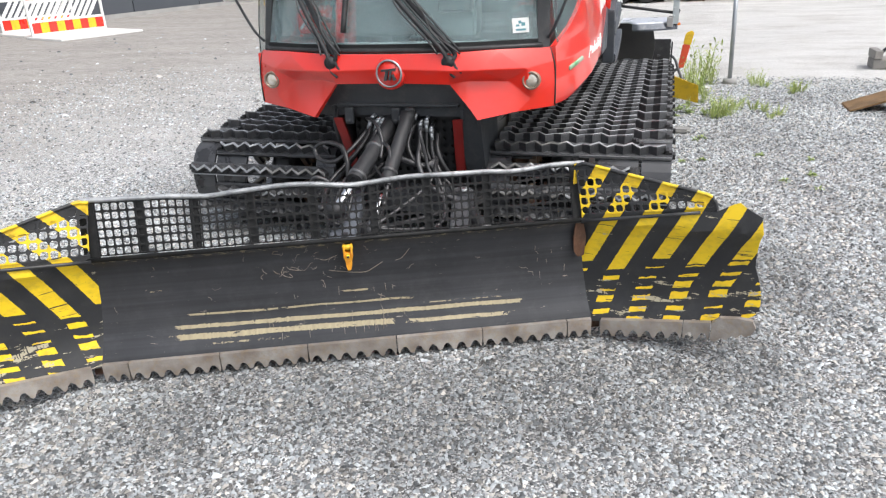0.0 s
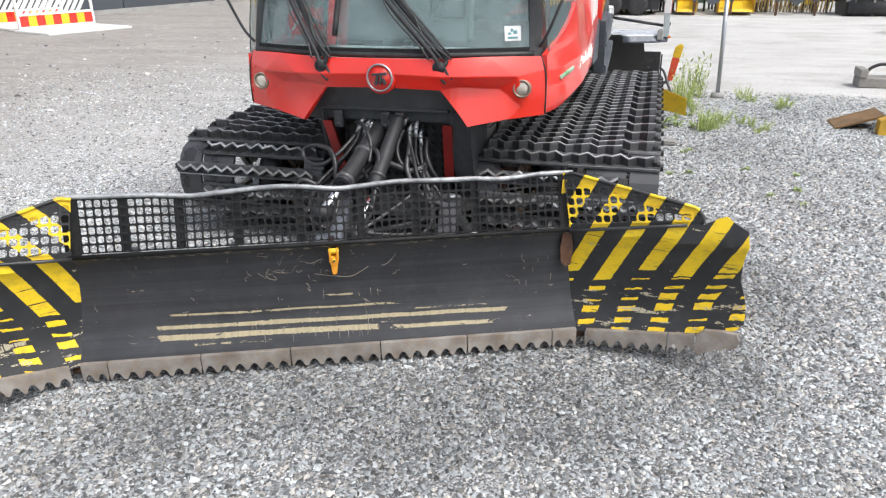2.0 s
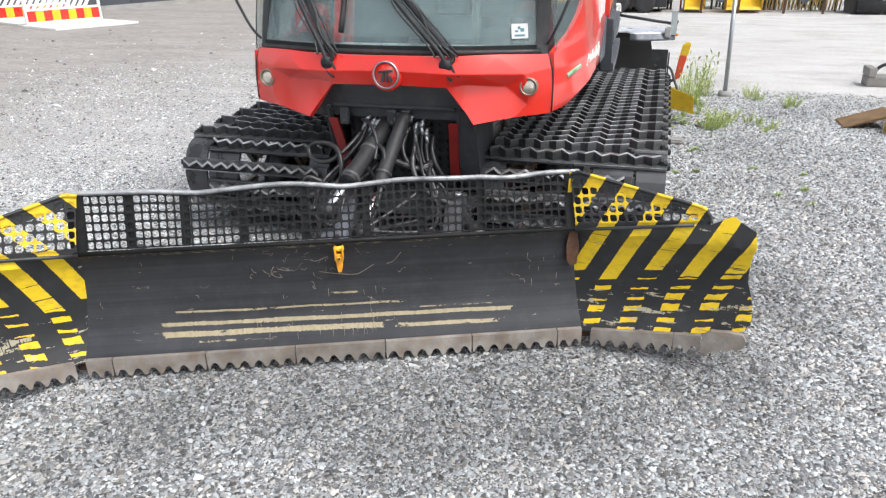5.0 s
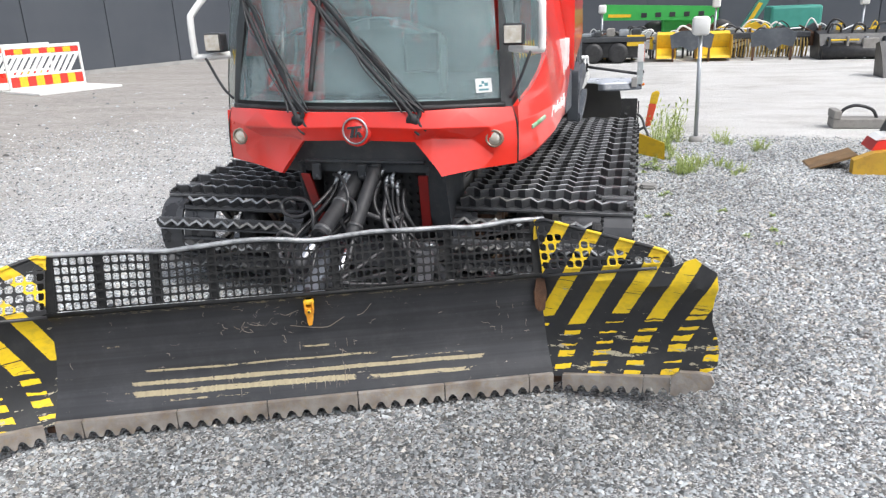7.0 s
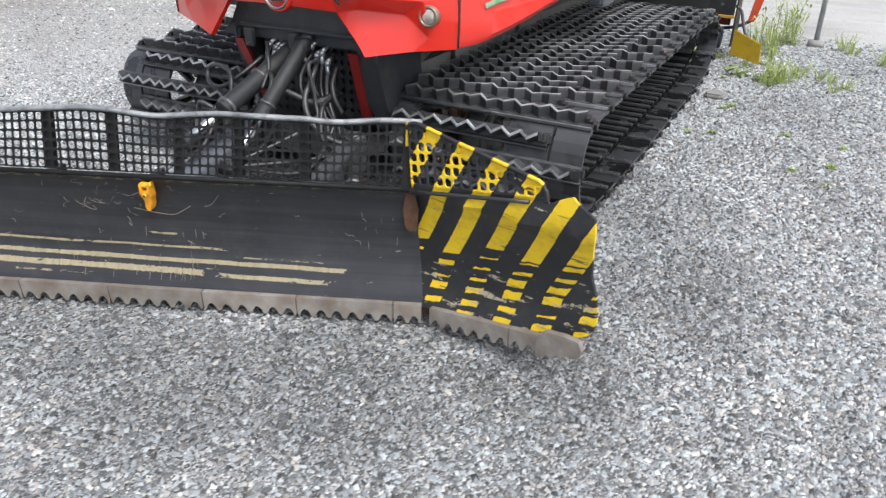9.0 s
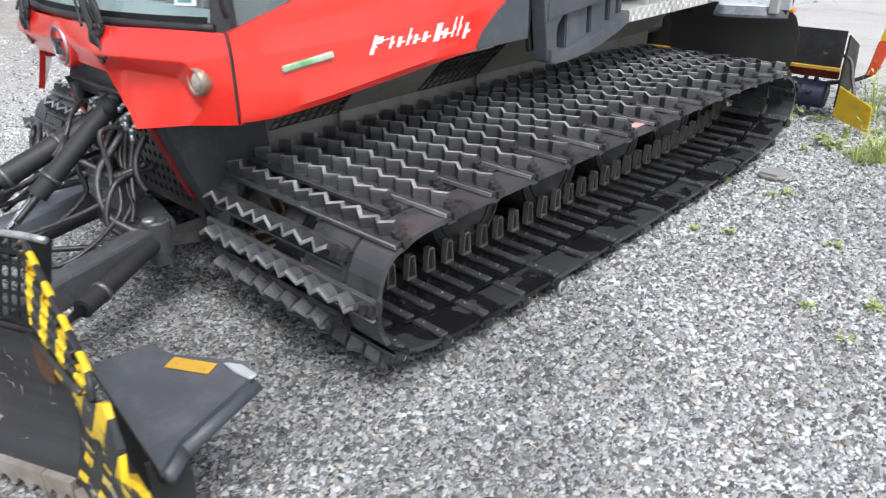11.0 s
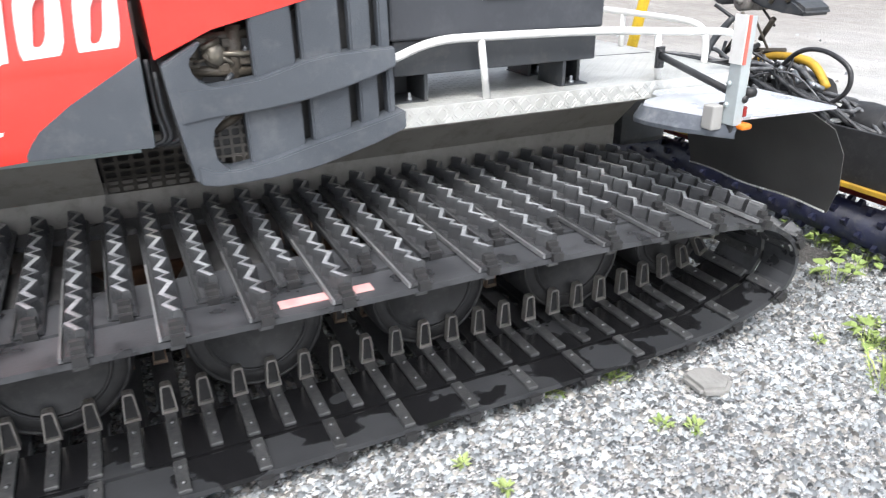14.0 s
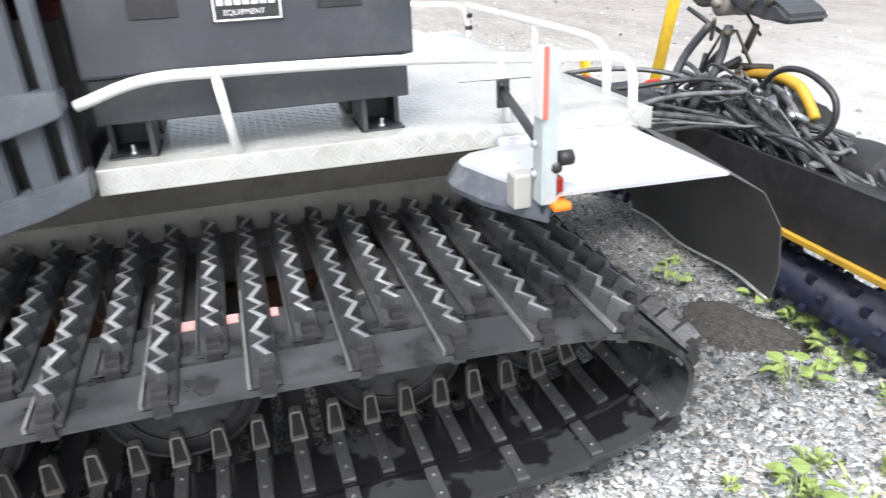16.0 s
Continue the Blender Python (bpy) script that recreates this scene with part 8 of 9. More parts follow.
def machine_row():
    """Attachments and machines parked along the far side of the yard."""
    rn = random.Random(12)
    # flat trailer with dark underside
    tr = thing("trailer", (0.6, 16, 0), "dark flatbed trailer with loose gear", "trailer", "machines along the yard")
    bm = bmesh.new()
    box(bm, (-0.6, 15.6, 0.50), (1.35, 17.0, 0.62), 0.02)
    part("bed", bm, FRAME_GREY, tr)
    bm = bmesh.new()
    box(bm, (-0.4, 15.7, 0.12), (1.2, 16.9, 0.5), 0.03)
    part("underframe", bm, BLACK_PAINT, tr)
    for x in (0.1, 0.7):
        bm = bmesh.new()
        ring_lathe(bm, [(-0.1, 0.15), (-0.1, 0.24), (0.1, 0.24), (0.1, 0.15)], (x, 15.65, 0.24), "y", 20)
        part("wheel", bm, RUBBER, tr)
    for k in range(6):
        bm = bmesh.new()
        x = -0.5 + k * 0.3
        box(bm, (x, 15.8, 0.62), (x + rn.uniform(0.15, 0.28), 16.5, 0.62 + rn.uniform(0.06, 0.22)), 0.02)
        part("load", bm, (CHASSIS, STEEL, FRAME_GREY)[k % 3], tr)
    bm = bmesh.new()
    box(bm, (0.9, 15.62, 0.4), (1.3, 15.68, 0.66), 0.01)
    part("side_board", bm, YELLOW, tr)
    # yellow buckets
    for x0, w, mt in ((1.62, 0.42, YELLOW), (2.55, 0.75, YELLOW), (3.95, 0.0, YELLOW)):
        if not w:
            continue
        bk = thing("loader_bucket", (x0, 16, 0), "yellow loader bucket on the ground", "bucket", "buckets along the yard")
        bm = bmesh.new()
        prism(bm, [(15.7, 0.08), (16.4, 0.05), (16.55, 0.5), (16.3, 0.68), (16.1, 0.62), (16.2, 0.3), (15.75, 0.14)], 0, x0, x0 + w)
        part("shell", bm, mt, bk)
        bm = bmesh.new()
        box(bm, (x0 - 0.02, 15.7, 0.05), (x0, 16.5, 0.6), 0.01)
        part("cheek", bm, OCHRE, bk)
        bm = bmesh.new()
        box(bm, (x0 + w, 15.7, 0.05), (x0 + w + 0.02, 16.5, 0.6), 0.01)
        part("cheek", bm, OCHRE, bk)
    # rakes with tines
    rk = thing("tine_rake", (3.4, 16.2, 0), "long rusty-yellow tine rake on stands", "rake", "machines along the yard")
    bm = bmesh.new()
    box(bm, (2.9, 16.25, 0.48), (5.1, 16.4, 0.62), 0.02)
    part("beam", bm, FRAME_GREY, rk)
    data = bmesh.new()
    tube(data, [(0, 16.3, 0.5), (0, 16.2, 0.28), (0, 16.3, 0.05)], 0.018, 6, 3)
    tine = bpy.data.meshes.new("tine")
    data.to_mesh(tine)
    data.free()
    tine.materials.append(material("ochre_tine_paint", (0.35, 0.24, 0.06), (0.25, 0.18, 0.06), rough=0.6))
    for k in range(30):
        shared("tine", tine, rk, Matrix.Translation((2.95 + k * 0.072, 0, 0)))
    for x0 in (1.95, 3.75):
        gp = thing("blade_attachment", (x0, 15.7, 0), "grey stepped blade attachment on two legs", "attachment", "blades along the yard")
        bm = bmesh.new()
        prism(bm, [(x0, 0.30), (x0 + 0.25, 0.36), (x0 + 0.45, 0.22), (x0 + 0.65, 0.36), (x0 + 0.9, 0.30), (x0 + 0.95, 0.62), (x0 + 0.7, 0.72), (x0 + 0.2, 0.72), (x0 - 0.05, 0.62)], 1, 15.7, 15.76)
        part("plate", bm, PLASTIC, gp)
        for x in (x0 + 0.04, x0 + 0.86):
            bm = bmesh.new()
            box(bm, (x - 0.025, 15.7, 0), (x + 0.025, 15.76, 0.32), 0.005)
            part("leg", bm, RUST, gp)
    # green telescopic machine
    gm = thing("telehandler", (1.8, 21, 0), "bright green telescopic handler", "machine", "machines along the yard")
    bm = bmesh.new()
    prism(bm, [(0.05, 0.92), (3.35, 0.84), (3.35, 1.22), (0.05, 1.37)], 1, 20.0, 20.5)
    part("boom", bm, GREEN, gm, "green boom")
    bm = bmesh.new()
    box(bm, (1.8, 20.6, 0.45), (3.3, 21.9, 1.0), 0.08)
    part("body", bm, GREEN, gm)
    bm = bmesh.new()
    prism(bm, [(0.25, 1.0), (0.9, 0.985), (0.9, 1.07), (0.25, 1.09)], 1, 19.98, 19.997)
    part("stripe", bm, YELLOW, gm)
    for x in (1.2, 1.6, 2.0, 2.4, 2.8):
        bm = bmesh.new()
        box(bm, (x, 19.975, 0.97), (x + 0.16, 19.998, 1.10), 0.01)
        part("slot", bm, BLACK_PAINT, gm)
    for x in (1.6, 3.5):
        bm = bmesh.new()
        ring_lathe(bm, [(-0.2, 0.2), (-0.2, 0.42), (0.2, 0.42), (0.2, 0.2)], (x, 20.9, 0.42), "y", 24)
        part("wheel", bm, RUBBER, gm)
    # teal excavator
    ex = thing("excavator", (5.2, 22, 0), "teal and yellow excavator with folded boom", "machine", "machines along the yard")
    bm = bmesh.new()
    prism(bm, [(3.95, 0.55), (4.2, 0.52), (4.75, 1.45), (5.1, 1.75), (4.95, 1.85), (4.5, 1.5)], 1, 20.0, 20.3)
    part("boom", bm, TEAL, ex)
    bm = bmesh.new()
    prism(bm, [(4.05, 0.62), (4.14, 0.6), (4.5, 1.25), (4.4, 1.28)], 1, 19.9, 19.99)
    part("ram", bm, YELLOW, ex)
    bm = bmesh.new()
    box(bm, (4.9, 21.0, 0.5), (6.3, 22.4, 1.15), 0.08)
    part("body", bm, TEAL, ex)
    bm = bmesh.new()
    box(bm, (4.7, 20.9, 0.0), (6.5, 22.6, 0.5), 0.2)
    part("undercarriage", bm, RUBBER, ex)
    # dark machines to the side
    for x0, y0, w, h, mt in ((5.2, 15.7, 1.9, 0.62, BLACK_PAINT), (7.4, 16.2, 2.2, 0.8, FRAME_GREY), (8.2, 19.5, 3.0, 1.5, BLACK_PAINT), (11, 17, 2.5, 1.0, FRAME_GREY)):
        mk = thing("sweeper", (x0, y0, 0), "dark sweeper attachment parked on the ground", "attachment", "machines along the yard")
        bm = bmesh.new()
        prism(bm, [(y0, 0.0), (y0 + 0.9, 0.0), (y0 + 1.0, h * 0.6), (y0 + 0.7, h), (y0 + 0.15, h * 0.9), (y0 - 0.05, h * 0.5)], 0, x0, x0 + w)
        part("hood", bm, mt, mk)
        bm = bmesh.new()
        box(bm, (x0 + 0.15, y0 - 0.08, h * 0.66), (x0 + w * 0.42, y0 - 0.02, h * 0.72), 0.01)
        part("edge", bm, YELLOW, mk, "yellow edge strip")
        for k in range(5):
            bm = bmesh.new()
            x = x0 + w * (0.08 + 0.2 * k)
            box(bm, (x, y0 - 0.12, 0.02), (x + 0.05, y0 + 0.05, h * 0.8), 0.012)
            part("rib", bm, (FRAME_GREY, CHASSIS, STEEL)[k % 3], mk)
        bm = bmesh.new()
        box(bm, (x0 + w * 0.45, y0 - 0.16, h * 0.28), (x0 + w * 0.62, y0 - 0.03, h * 0.75), 0.02)
        part("motor", bm, CHASSIS, mk, "dusty drive motor")
        bm = bmesh.new()
        ring_lathe(bm, [(0.06, 0.16), (w - 0.06, 0.16)], (x0, y0 - 0.02, 0.17), "x", 14)
        part("brush", bm, RUBBER, mk, "dark brush roll")
        bm = bmesh.new()
        for k in range(4):
            x = x0 + 0.2 + k * (w - 0.4) / 3
            tube(bm, [(x, y0 + 0.3, h * 0.9), (x + 0.05, y0 + 0.2, h + 0.15), (x + 0.25, y0 + 0.3, h + 0.1), (x + 0.3, y0 + 0.4, h * 0.9)], 0.025, 6, 4)
        part("hose", bm, rn.choice((HOSE, YELLOW)), mk)
    # small gear between the machines: low frames, ribbed hoods, hose bundles and pale housings
    kinds = ((WHITE, "pale"), (STEEL, "grey"), (YELLOW, "yellow"), (BLACK_PAINT, "black"), (RUST, "rusty"), (CHASSIS, "dusty brown"), (FRAME_GREY, "dark grey"))

    def gear_at(x0, y0, w, h, mt, word, trim):
        gear = thing("attachment", (x0, y0, 0), word + " coupling frame among parked attachments", "attachment", "gear along the yard")
        bm = bmesh.new()
        prism(bm, [(x0, h * 0.35), (x0 + w * 0.2, h * 0.3), (x0 + w, h * 0.45), (x0 + w, h * 0.7), (x0 + w * 0.6, h * 0.95), (x0 + w * 0.1, h * 0.8)], 1, y0, y0 + 0.3)
        part("housing", bm, mt, gear)
        for x in (x0 + 0.05, x0 + w - 0.05):
            bm = bmesh.new()
            box(bm, (x - 0.025, y0 + 0.1, 0), (x + 0.025, y0 + 0.16, h * 0.5), 0.005)
            part("leg", bm, FRAME_GREY, gear)
        bm = bmesh.new()
        tube(bm, [(x0, y0 - 0.02, h * 0.7), (x0 + w * 0.3, y0 - 0.06, h * rn.uniform(0.9, 1.15)), (x0 + w * 0.8, y0 - 0.04, h * rn.uniform(0.6, 1.0)), (x0 + w, y0, h * 0.6)], rn.uniform(0.012, 0.03), 6, 4)
        part("hose", bm, rn.choice((HOSE, HOSE, WHITE, YELLOW)), gear)
        bm = bmesh.new()
        rod(bm, (x0 - 0.1, y0 - 0.03, h * rn.uniform(0.4, 0.9)), (x0 + w + 0.15, y0 - 0.03, h * rn.uniform(0.4, 0.9)), 0.02, 8)
        part("bar", bm, rn.choice((STEEL, RUST, WHITE)), gear)
        if trim:
            for k in range(rn.randrange(2, 5)):
                bm = bmesh.new()
                x = x0 + w * rn.random()
                box(bm, (x, y0 - 0.07, h * rn.uniform(0.3, 0.6)), (x + rn.uniform(0.04, 0.16), y0 - 0.01, h * rn.uniform(0.65, 0.95)), 0.01)
                part("fitting", bm, rn.choice((WHITE, STEEL, YELLOW, RUST, CHASSIS, BLACK_PAINT)), gear)

    for k in range(34):
        mt, word = kinds[rn.randrange(len(kinds))]
        gear_at(-0.7 + 7.6 * rn.random(), 16.6 + 2.6 * rn.random(), rn.uniform(0.25, 0.7), rn.uniform(0.5, 0.92), mt, word, False)
    for k in range(16):
        mt, word = kinds[(0, 1, 5, 6, 1, 0, 2, 3)[k % 8]]
        gear_at(-0.6 + 0.5 * k + rn.uniform(-0.1, 0.1), 16.5 + rn.uniform(-0.1, 0.3), rn.uniform(0.3, 0.5), rn.uniform(0.62, 0.88), mt, word, True)
    # clutter heads on the row: pale lamps on stems
    for x, y, z in ((0.2, 17.5, 1.15), (3.1, 18, 1.2), (6.6, 18, 1.15)):
        sm = thing("marker_post", (x, y, 0), "thin post with a pale head", "post", "posts along the yard")
        bm = bmesh.new()
        rod(bm, (x, y, 0), (x, y, z), 0.03, 8)
        part("pole", bm, STEEL, sm)
        bm = bmesh.new()
        box(bm, (x - 0.1, y - 0.1, z), (x + 0.1, y + 0.1, z + 0.22), 0.04)
        part("head", bm, WHITE, sm)


machine_row()


# ---- weeds ----
def weed(place, size, kind, seed):
    rn = random.Random(seed)
    verts, faces = [], []

    def leaf(base, d, length, width):
        d = Vector(d).normalized()
        side = d.cross(Vector((0, 0, 1)))
        side = side.normalized() if side.length > 0.01 else Vector((1, 0, 0))
        k = len(verts)
        mid = base + d * length * 0.5 + Vector((0, 0, length * 0.08))
        tip = base + d * length - Vector((0, 0, length * 0.12))
        verts.extend((base, mid + side * width, tip, mid - side * width, mid + Vector((0, 0, -0.004))))
        faces.extend(((k, k + 1, k + 4), (k + 1, k + 2, k + 4), (k + 2, k + 3, k + 4), (k + 3, k, k + 4)))
    if kind == "leafy":
        for _ in range(int(8 + 75 * size / 0.1)):
            a = rn.uniform(0, 2 * math.pi)
            r = 1.1 * size * rn.random() ** 0.8 * (0.75 + 0.5 * math.sin(2 * a + seed) * math.sin(3 * a + seed * 2))
            b = Vector((r * math.cos(a), r * math.sin(a), rn.uniform(0.004, size * 0.6 * (1.05 - r / size))))
            leaf(b, (math.cos(a + rn.uniform(-1, 1)), math.sin(a + rn.uniform(-1, 1)), rn.uniform(-0.1, 1.3)), rn.uniform(0.014, 0.038), rn.uniform(0.004, 0.009))
    else:
        for _ in range(int(14 + 20 * size) if kind == "tall" else int(16 + 60 * size)):
            a = rn.uniform(0, 2 * math.pi)
            r = rn.uniform(0, size * (0.22 if kind == "tall" else 0.42))
            lean = Vector((math.cos(a), math.sin(a), 0)) * (rn.uniform(0.05, 0.35) if kind == "tall" else rn.uniform(0.1, 0.9))
            b, h = Vector((r * math.cos(a), r * math.sin(a), 0)), size * rn.uniform(0.4, 1.0)
            for k in range(7):
                p = b + (lean + Vector((0, 0, 1))) * h * k / 7
                leaf(p, Vector((rn.uniform(-1, 1), rn.uniform(-1, 1), rn.uniform(0.2, 1.2))), h * rn.uniform(0.12, 0.25), h * 0.022)
            leaf(b, lean + Vector((0, 0, 1)), h, 0.004)
    data = quick("weed", [v + Vector(place) for v in verts], faces, LEAF if kind == "leafy" else GRASS)
    ob = new("weed", data)
    ob.data.polygons.foreach_set("use_smooth", [False] * len(faces))
    return tagged(ob, "small green weed growing in the gravel" if kind == "leafy" else "tall pale-green weed growing in the gravel" if kind == "tall" else "low bushy pale-green weed growing in the gravel", "weed", "weeds in the gravel")


WEEDS = [((1.20, 2.56, 0), 0.04, "leafy"), ((1.18, 2.34, 0), 0.028, "leafy"), ((1.45, 2.54, 0), 0.032, "leafy"), ((1.50, 2.62, 0), 0.028, "leafy"), ((1.855, 2.15, 0), 0.032, "leafy"), ((2.12, 1.73, 0), 0.028, "leafy"), ((1.94, 1.58, 0), 0.026, "leafy"), ((2.16, 2.07, 0), 0.026, "leafy"),
         ((2.11, 1.455, 0), 0.022, "leafy"), ((1.48, 2.0, 0), 0.022, "leafy"), ((1.35, 1.94, 0), 0.016, "leafy"), ((1.33, 3.60, 0), 0.06, "leafy"), ((1.42, 3.50, 0), 0.05, "leafy"), ((1.56, 3.42, 0), 0.085, "leafy"),
         ((1.64, 3.33, 0), 0.05, "leafy"), ((1.27, 4.12, 0), 0.07, "leafy"), ((1.18, 4.0, 0), 0.06, "leafy"), ((1.32, 3.34, 0), 0.02, "leafy"), ((1.53, 3.94, 0), 0.05, "leafy"), ((0.75, 3.5, 0), 0.03, "leafy"), ((0.15, 3.95, 0), 0.03, "leafy"),
         ((1.44, 4.22, 0), 0.40, "tall"), ((1.50, 4.72, 0), 0.46, "tall"), ((1.60, 4.98, 0), 0.48, "tall"), ((1.52, 4.40, 0), 0.28, "tall"), ((1.66, 4.86, 0), 0.30, "tall"), ((1.42, 3.74, 0), 0.10, "tall"), ((1.57, 4.05, 0), 0.14, "tall"),
         ((1.66, 3.50, 0), 0.20, "bushy"), ((1.73, 3.40, 0), 0.22, "bushy"), ((1.60, 3.30, 0), 0.15, "bushy"), ((1.80, 3.62, 0), 0.16, "bushy"), ((2.08, 4.83, 0), 0.19, "bushy"), ((2.14, 4.72, 0), 0.12, "bushy"), ((2.37, 4.40, 0), 0.17, "bushy"),
         ((2.45, 4.50, 0), 0.13, "bushy"), ((1.96, 3.66, 0), 0.12, "bushy"), ((2.03, 3.58, 0), 0.10, "bushy"), ((2.06, 3.33, 0), 0.08, "bushy"), ((2.13, 3.45, 0), 0.11, "bushy"), ((1.57, 4.33, 0), 0.12, "bushy"), ((1.71, 3.39, 0), 0.12, "bushy")]
for k, (p, s, kd) in enumerate(WEEDS):
    weed(p, s * 0.75 if kd == "leafy" and s < 0.04 else s, kd, 100 + k)

# broad-leaved weeds: every leaf on its own stalk
def leaf_mesh(name, wide, droop):
    verts = [(0.0, -0.02, 0.0), (0.0, 0.02, 0.0), (0.3, -0.018, 0.62), (0.3, 0.018, 0.62)]
    faces = [(0, 1, 3, 2)]
    outline = [(0.30, 0.0, 0.62), (0.42, wide * 0.8, 0.68), (0.62, wide, 0.70), (0.82, wide * 0.7, 0.68 - droop * 0.5), (1.0, 0.0, 0.66 - droop)]
    spine = [(0.42, 0.0, 0.65), (0.62, 0.0, 0.655), (0.82, 0.0, 0.64 - droop * 0.5)]
    k = len(verts)
    verts += outline + [(x, -y, z) for x, y, z in outline[1:4]] + spine
    for o in ((1, 2, 3), (5, 6, 7)):
        a, b, c = (k + i for i in o)
        s1, s2, s3 = k + 8, k + 9, k + 10
        faces += [(k, a, s1), (a, b, s2, s1), (b, c, s3, s2), (c, k + 4, s3)]
    return quick(name, [Vector(v) for v in verts], faces, LEAF)


LEAVES = [leaf_mesh("leaf", wd, dr) for wd, dr in ((0.24, 0.10), (0.30, 0.02), (0.20, 0.20))]


def broad_weed(x, y, spread, count, seed):
    rn = random.Random(seed)
    root = thing("weed", (x, y, 0), "broad-leaved green weed growing beside dark soil", "weed", "weeds in the gravel")
    for _ in range(count):
        a, r = rn.uniform(0, 2 * math.pi), spread * rn.random() ** 0.7 * 0.7
        ob = new("leaf", rn.choice(LEAVES))
        ob.matrix_basis = Matrix.Translation((x + r * math.cos(a), y + r * math.sin(a), 0.0)) @ pose(0, 0, 0, rn.uniform(-12, 12), rn.uniform(-10, 10), math.degrees(a) + rn.uniform(-70, 70)) @ Matrix.Diagonal((rn.uniform(0.05, 0.085), rn.uniform(0.05, 0.085), rn.uniform(0.05, 0.12), 1))
        attach(ob, root)


for k, (x, y, spread, count) in enumerate(((0.79, 4.12, 0.10, 30), (0.78, 4.02, 0.05, 10), (1.02, 3.79, 0.06, 16), (0.98, 3.99, 0.07, 16), (0.59, 4.0, 0.03, 8), (0.30, 3.85, 0.04, 9), (1.42, 3.46, 0.06, 14))):
    broad_weed(x, y, spread, count, 160 + k)

# heap of dark soil between track and rotor
rs = random.Random(8)
bm = bmesh.new()
centre = bm.verts.new((0.69, 3.85, 0.034))
rings = []
for f in (0.25, 0.5, 0.75, 0.92, 1.06):
    ring = []
    for k in range(40):
        a = 2 * math.pi * k / 40
        r = f * (1 + 0.13 * math.sin(3 * a + 1) + 0.08 * math.sin(7 * a) + rs.uniform(-0.05, 0.05))
        u, v = 0.25 * r * math.cos(a), 0.14 * r * math.sin(a)
        ring.append(bm.verts.new((0.69 + 0.81 * u - 0.59 * v, 3.85 + 0.59 * u * 0.9 + 0.81 * v * 1.2, 0.036 * (1 - f * f) + rs.uniform(-0.004, 0.004) - (0.006 if f > 1 else 0))))
    rings.append(ring)
for k in range(40):
    j = (k + 1) % 40
    bm.faces.new((centre, rings[0][k], rings[0][j]))
    for a, b in zip(rings, rings[1:]):
        bm.faces.new((a[k], b[k], b[j], a[j]))
data = bpy.data.meshes.new("soil")
bm.to_mesh(data)
bm.free()
data.materials.append(material("dark_damp_soil", (0.036, 0.034, 0.032), (0.080, 0.075, 0.070), rough=0.9, scale=40, bump=0.8, bscale=220, dirt=(0.26, 0.255, 0.25), dirt_amount=0.6))
tagged(new("soil", data), "dark damp soil spilt on the gravel", "soil", kind="stuff")

# flat stone by the track
bm = bmesh.new()
prism(bm, [(1.30, 2.74), (1.40, 2.735), (1.43, 2.81), (1.39, 2.87), (1.31, 2.86), (1.28, 2.80)], 2, 0.0, 0.035)
bmesh.ops.bevel(bm, geom=bm.edges[:], offset=0.012, segments=2, affect="EDGES")
st = part("stone", bm, STONE_GREY, None, "flat pale grey stone lying on the gravel")
tagged(st, category="stone")


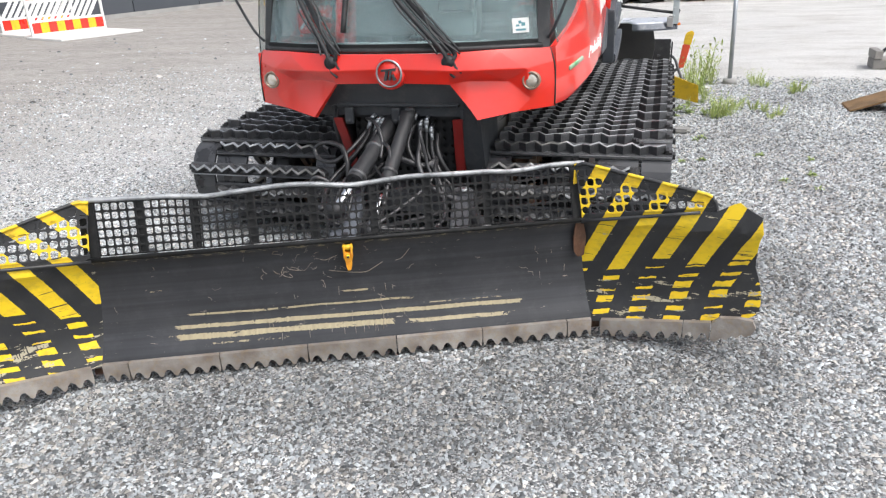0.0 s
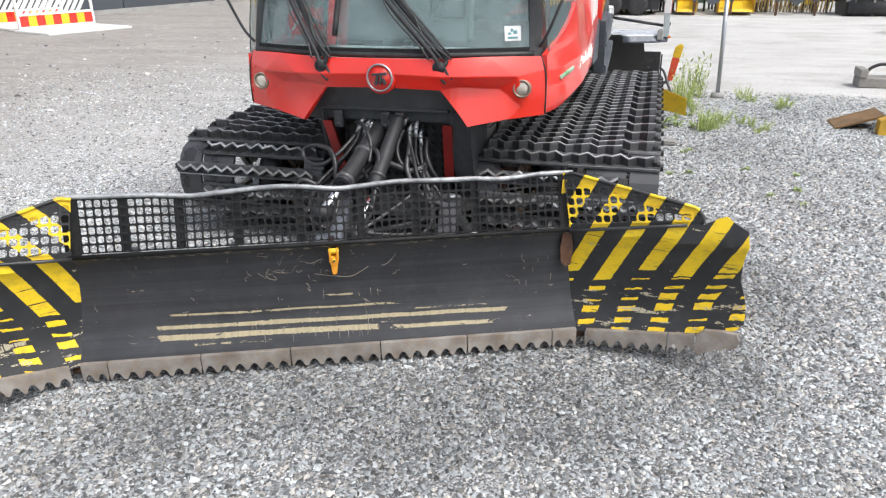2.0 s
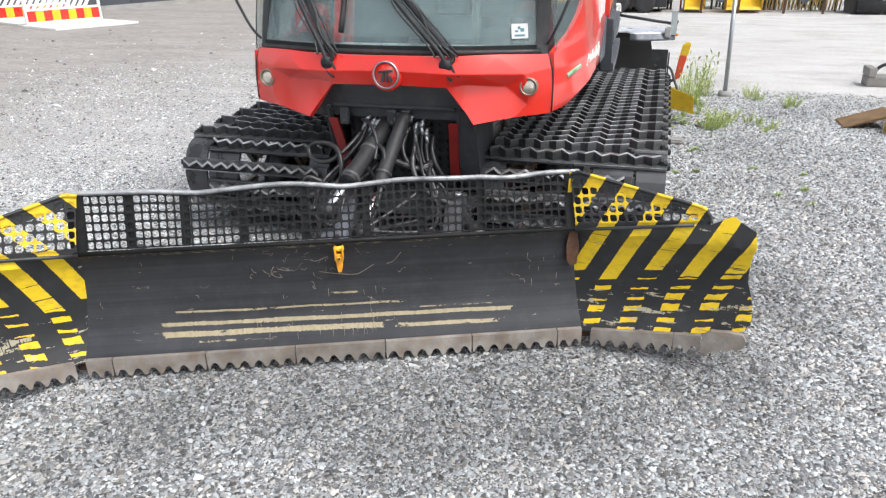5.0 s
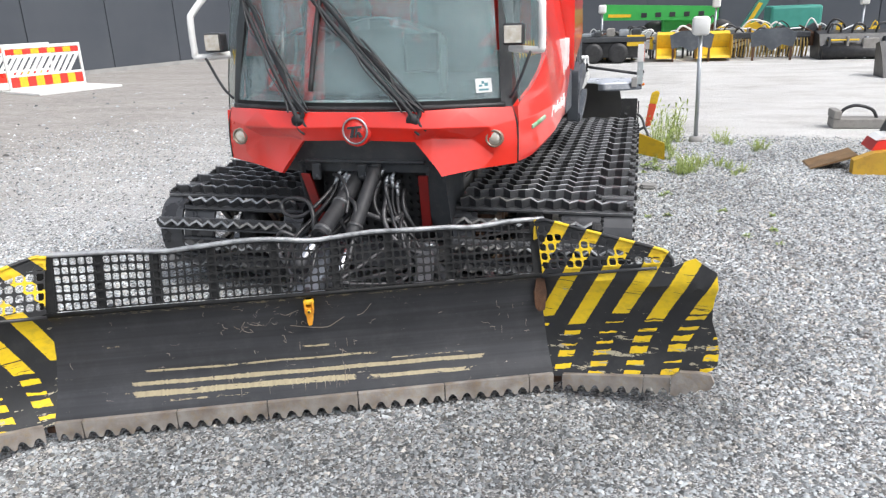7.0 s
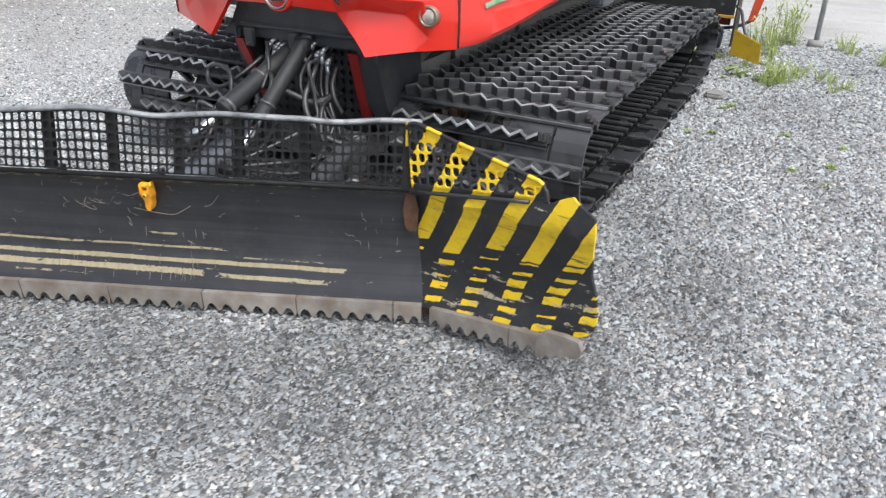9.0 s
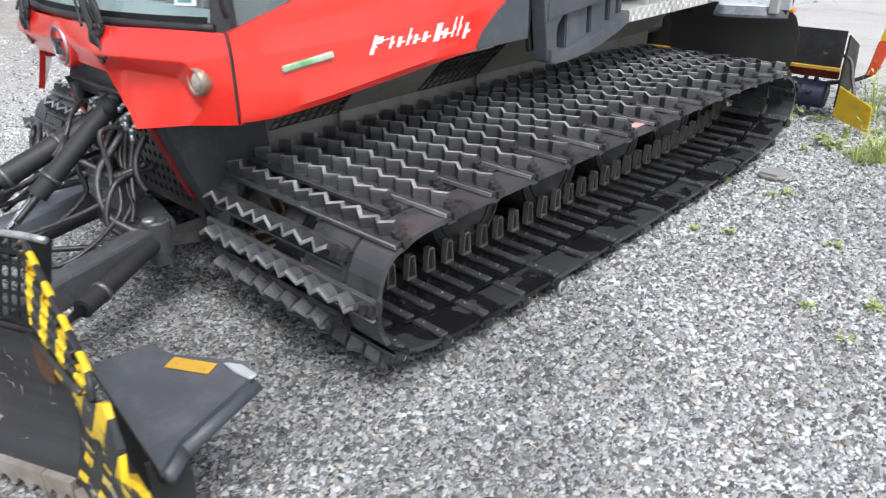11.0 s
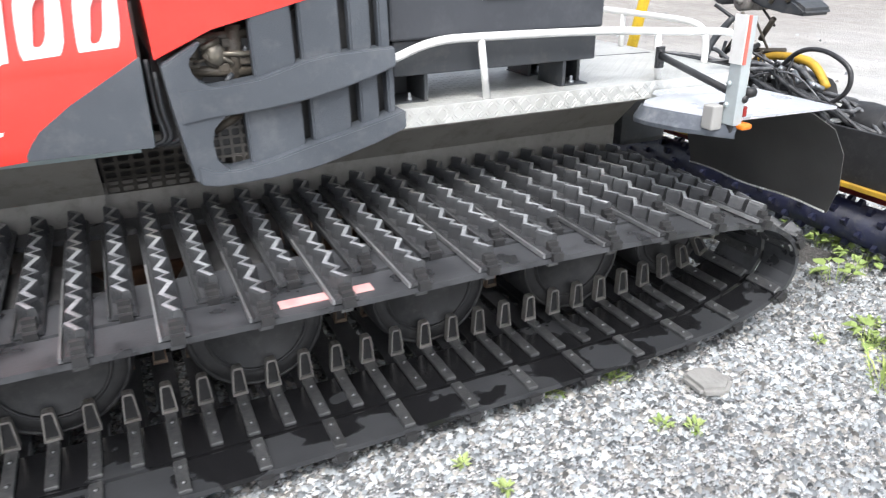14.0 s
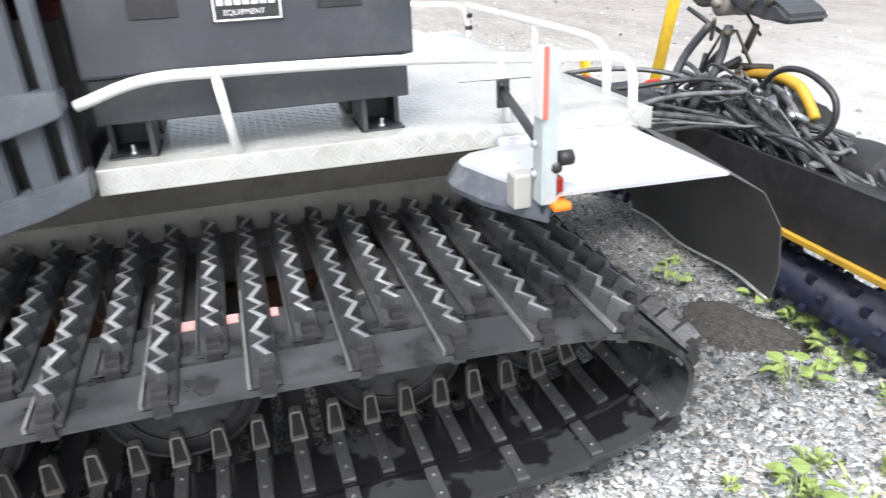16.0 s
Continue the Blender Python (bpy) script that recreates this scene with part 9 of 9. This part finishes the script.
# ---- loose stone chips ----
def chips(name, count, x0, x1, y0, y1, r_lo, r_hi, seed, label, fade=1.5):
    """Angular hip-shaped chips half sunk in the ground, thinning out towards the borders."""
    rg = np.random.RandomState(seed)
    cx, cy = rg.uniform(x0 - fade, x1 + fade, count), rg.uniform(y0 - fade, y1 + fade, count)
    away = np.hypot(np.maximum(np.maximum(x0 - cx, cx - x1), 0), np.maximum(np.maximum(y0 - cy, cy - y1), 0))
    keep = rg.rand(count) < 1 - away / fade
    cx, cy = cx[keep], cy[keep]
    count = len(cx)
    r = r_lo + (r_hi - r_lo) * rg.rand(count) ** 2.2
    base = np.array([(-1, -0.8, -0.5), (1, -0.9, -0.5), (0.9, 0.9, -0.5), (-0.9, 0.8, -0.5), (-0.35, 0.0, 0.75), (0.4, 0.05, 0.7)], float)
    v = np.repeat(base[None], count, 0)
    v += rg.uniform(-0.32, 0.32, v.shape)
    v *= (r[:, None] * np.stack([rg.uniform(0.8, 1.3, count), rg.uniform(0.6, 1.0, count), rg.uniform(0.5, 0.95, count)], 1))[:, None, :]
    a = rg.uniform(0, 2 * np.pi, count)
    tx, ty = rg.uniform(-0.4, 0.4, count), rg.uniform(-0.4, 0.4, count)
    ca, sa = np.cos(a)[:, None], np.sin(a)[:, None]
    x = v[:, :, 0] * ca - v[:, :, 1] * sa
    y = v[:, :, 0] * sa + v[:, :, 1] * ca
    z = v[:, :, 2] + x * tx[:, None] + y * ty[:, None]
    co = np.stack([x + cx[:, None], y + cy[:, None], z + (r * 0.28)[:, None]], 2).reshape(-1, 3)
    shape = np.array([0, 1, 5, 4, 2, 3, 4, 5, 1, 2, 5, 3, 0, 4])
    idx = (shape[None] + (np.arange(count) * 6)[:, None]).reshape(-1)
    starts = (np.array([0, 4, 8, 11])[None] + (np.arange(count) * 14)[:, None]).reshape(-1)
    data = bpy.data.meshes.new(name)
    data.vertices.add(len(co))
    data.vertices.foreach_set("co", co.ravel())
    data.loops.add(len(idx))
    data.loops.foreach_set("vertex_index", idx)
    data.polygons.add(len(starts))
    data.polygons.foreach_set("loop_start", starts)
    data.update(calc_edges=True)
    data.materials.append(CHIPS)
    ob = new(name, data)
    return tagged(ob, label, "gravel", kind="stuff")


chips("gravel", 240000, -2.3, 3.3, -2.1, 0.4, 0.0036, 0.0105, 21, "loose grey crushed-stone chips", 0.8)
chips("gravel", 190000, 1.1, 2.9, 0.4, 4.4, 0.0043, 0.0130, 22, "loose grey crushed-stone chips", 1.0)
chips("gravel", 60000, -5.0, -0.9, 0.4, 4.0, 0.005, 0.013, 23, "loose grey crushed-stone chips", 2.5)
chips("gravel", 7000, -0.9, 1.1, 0.4, 4.6, 0.007, 0.018, 24, "loose grey crushed-stone chips", 0.3)
chips("gravel", 600, -9.0, -1.5, 3.8, 9.0, 0.010, 0.034, 25, "scattered larger stones on the trodden yard", 2.0)
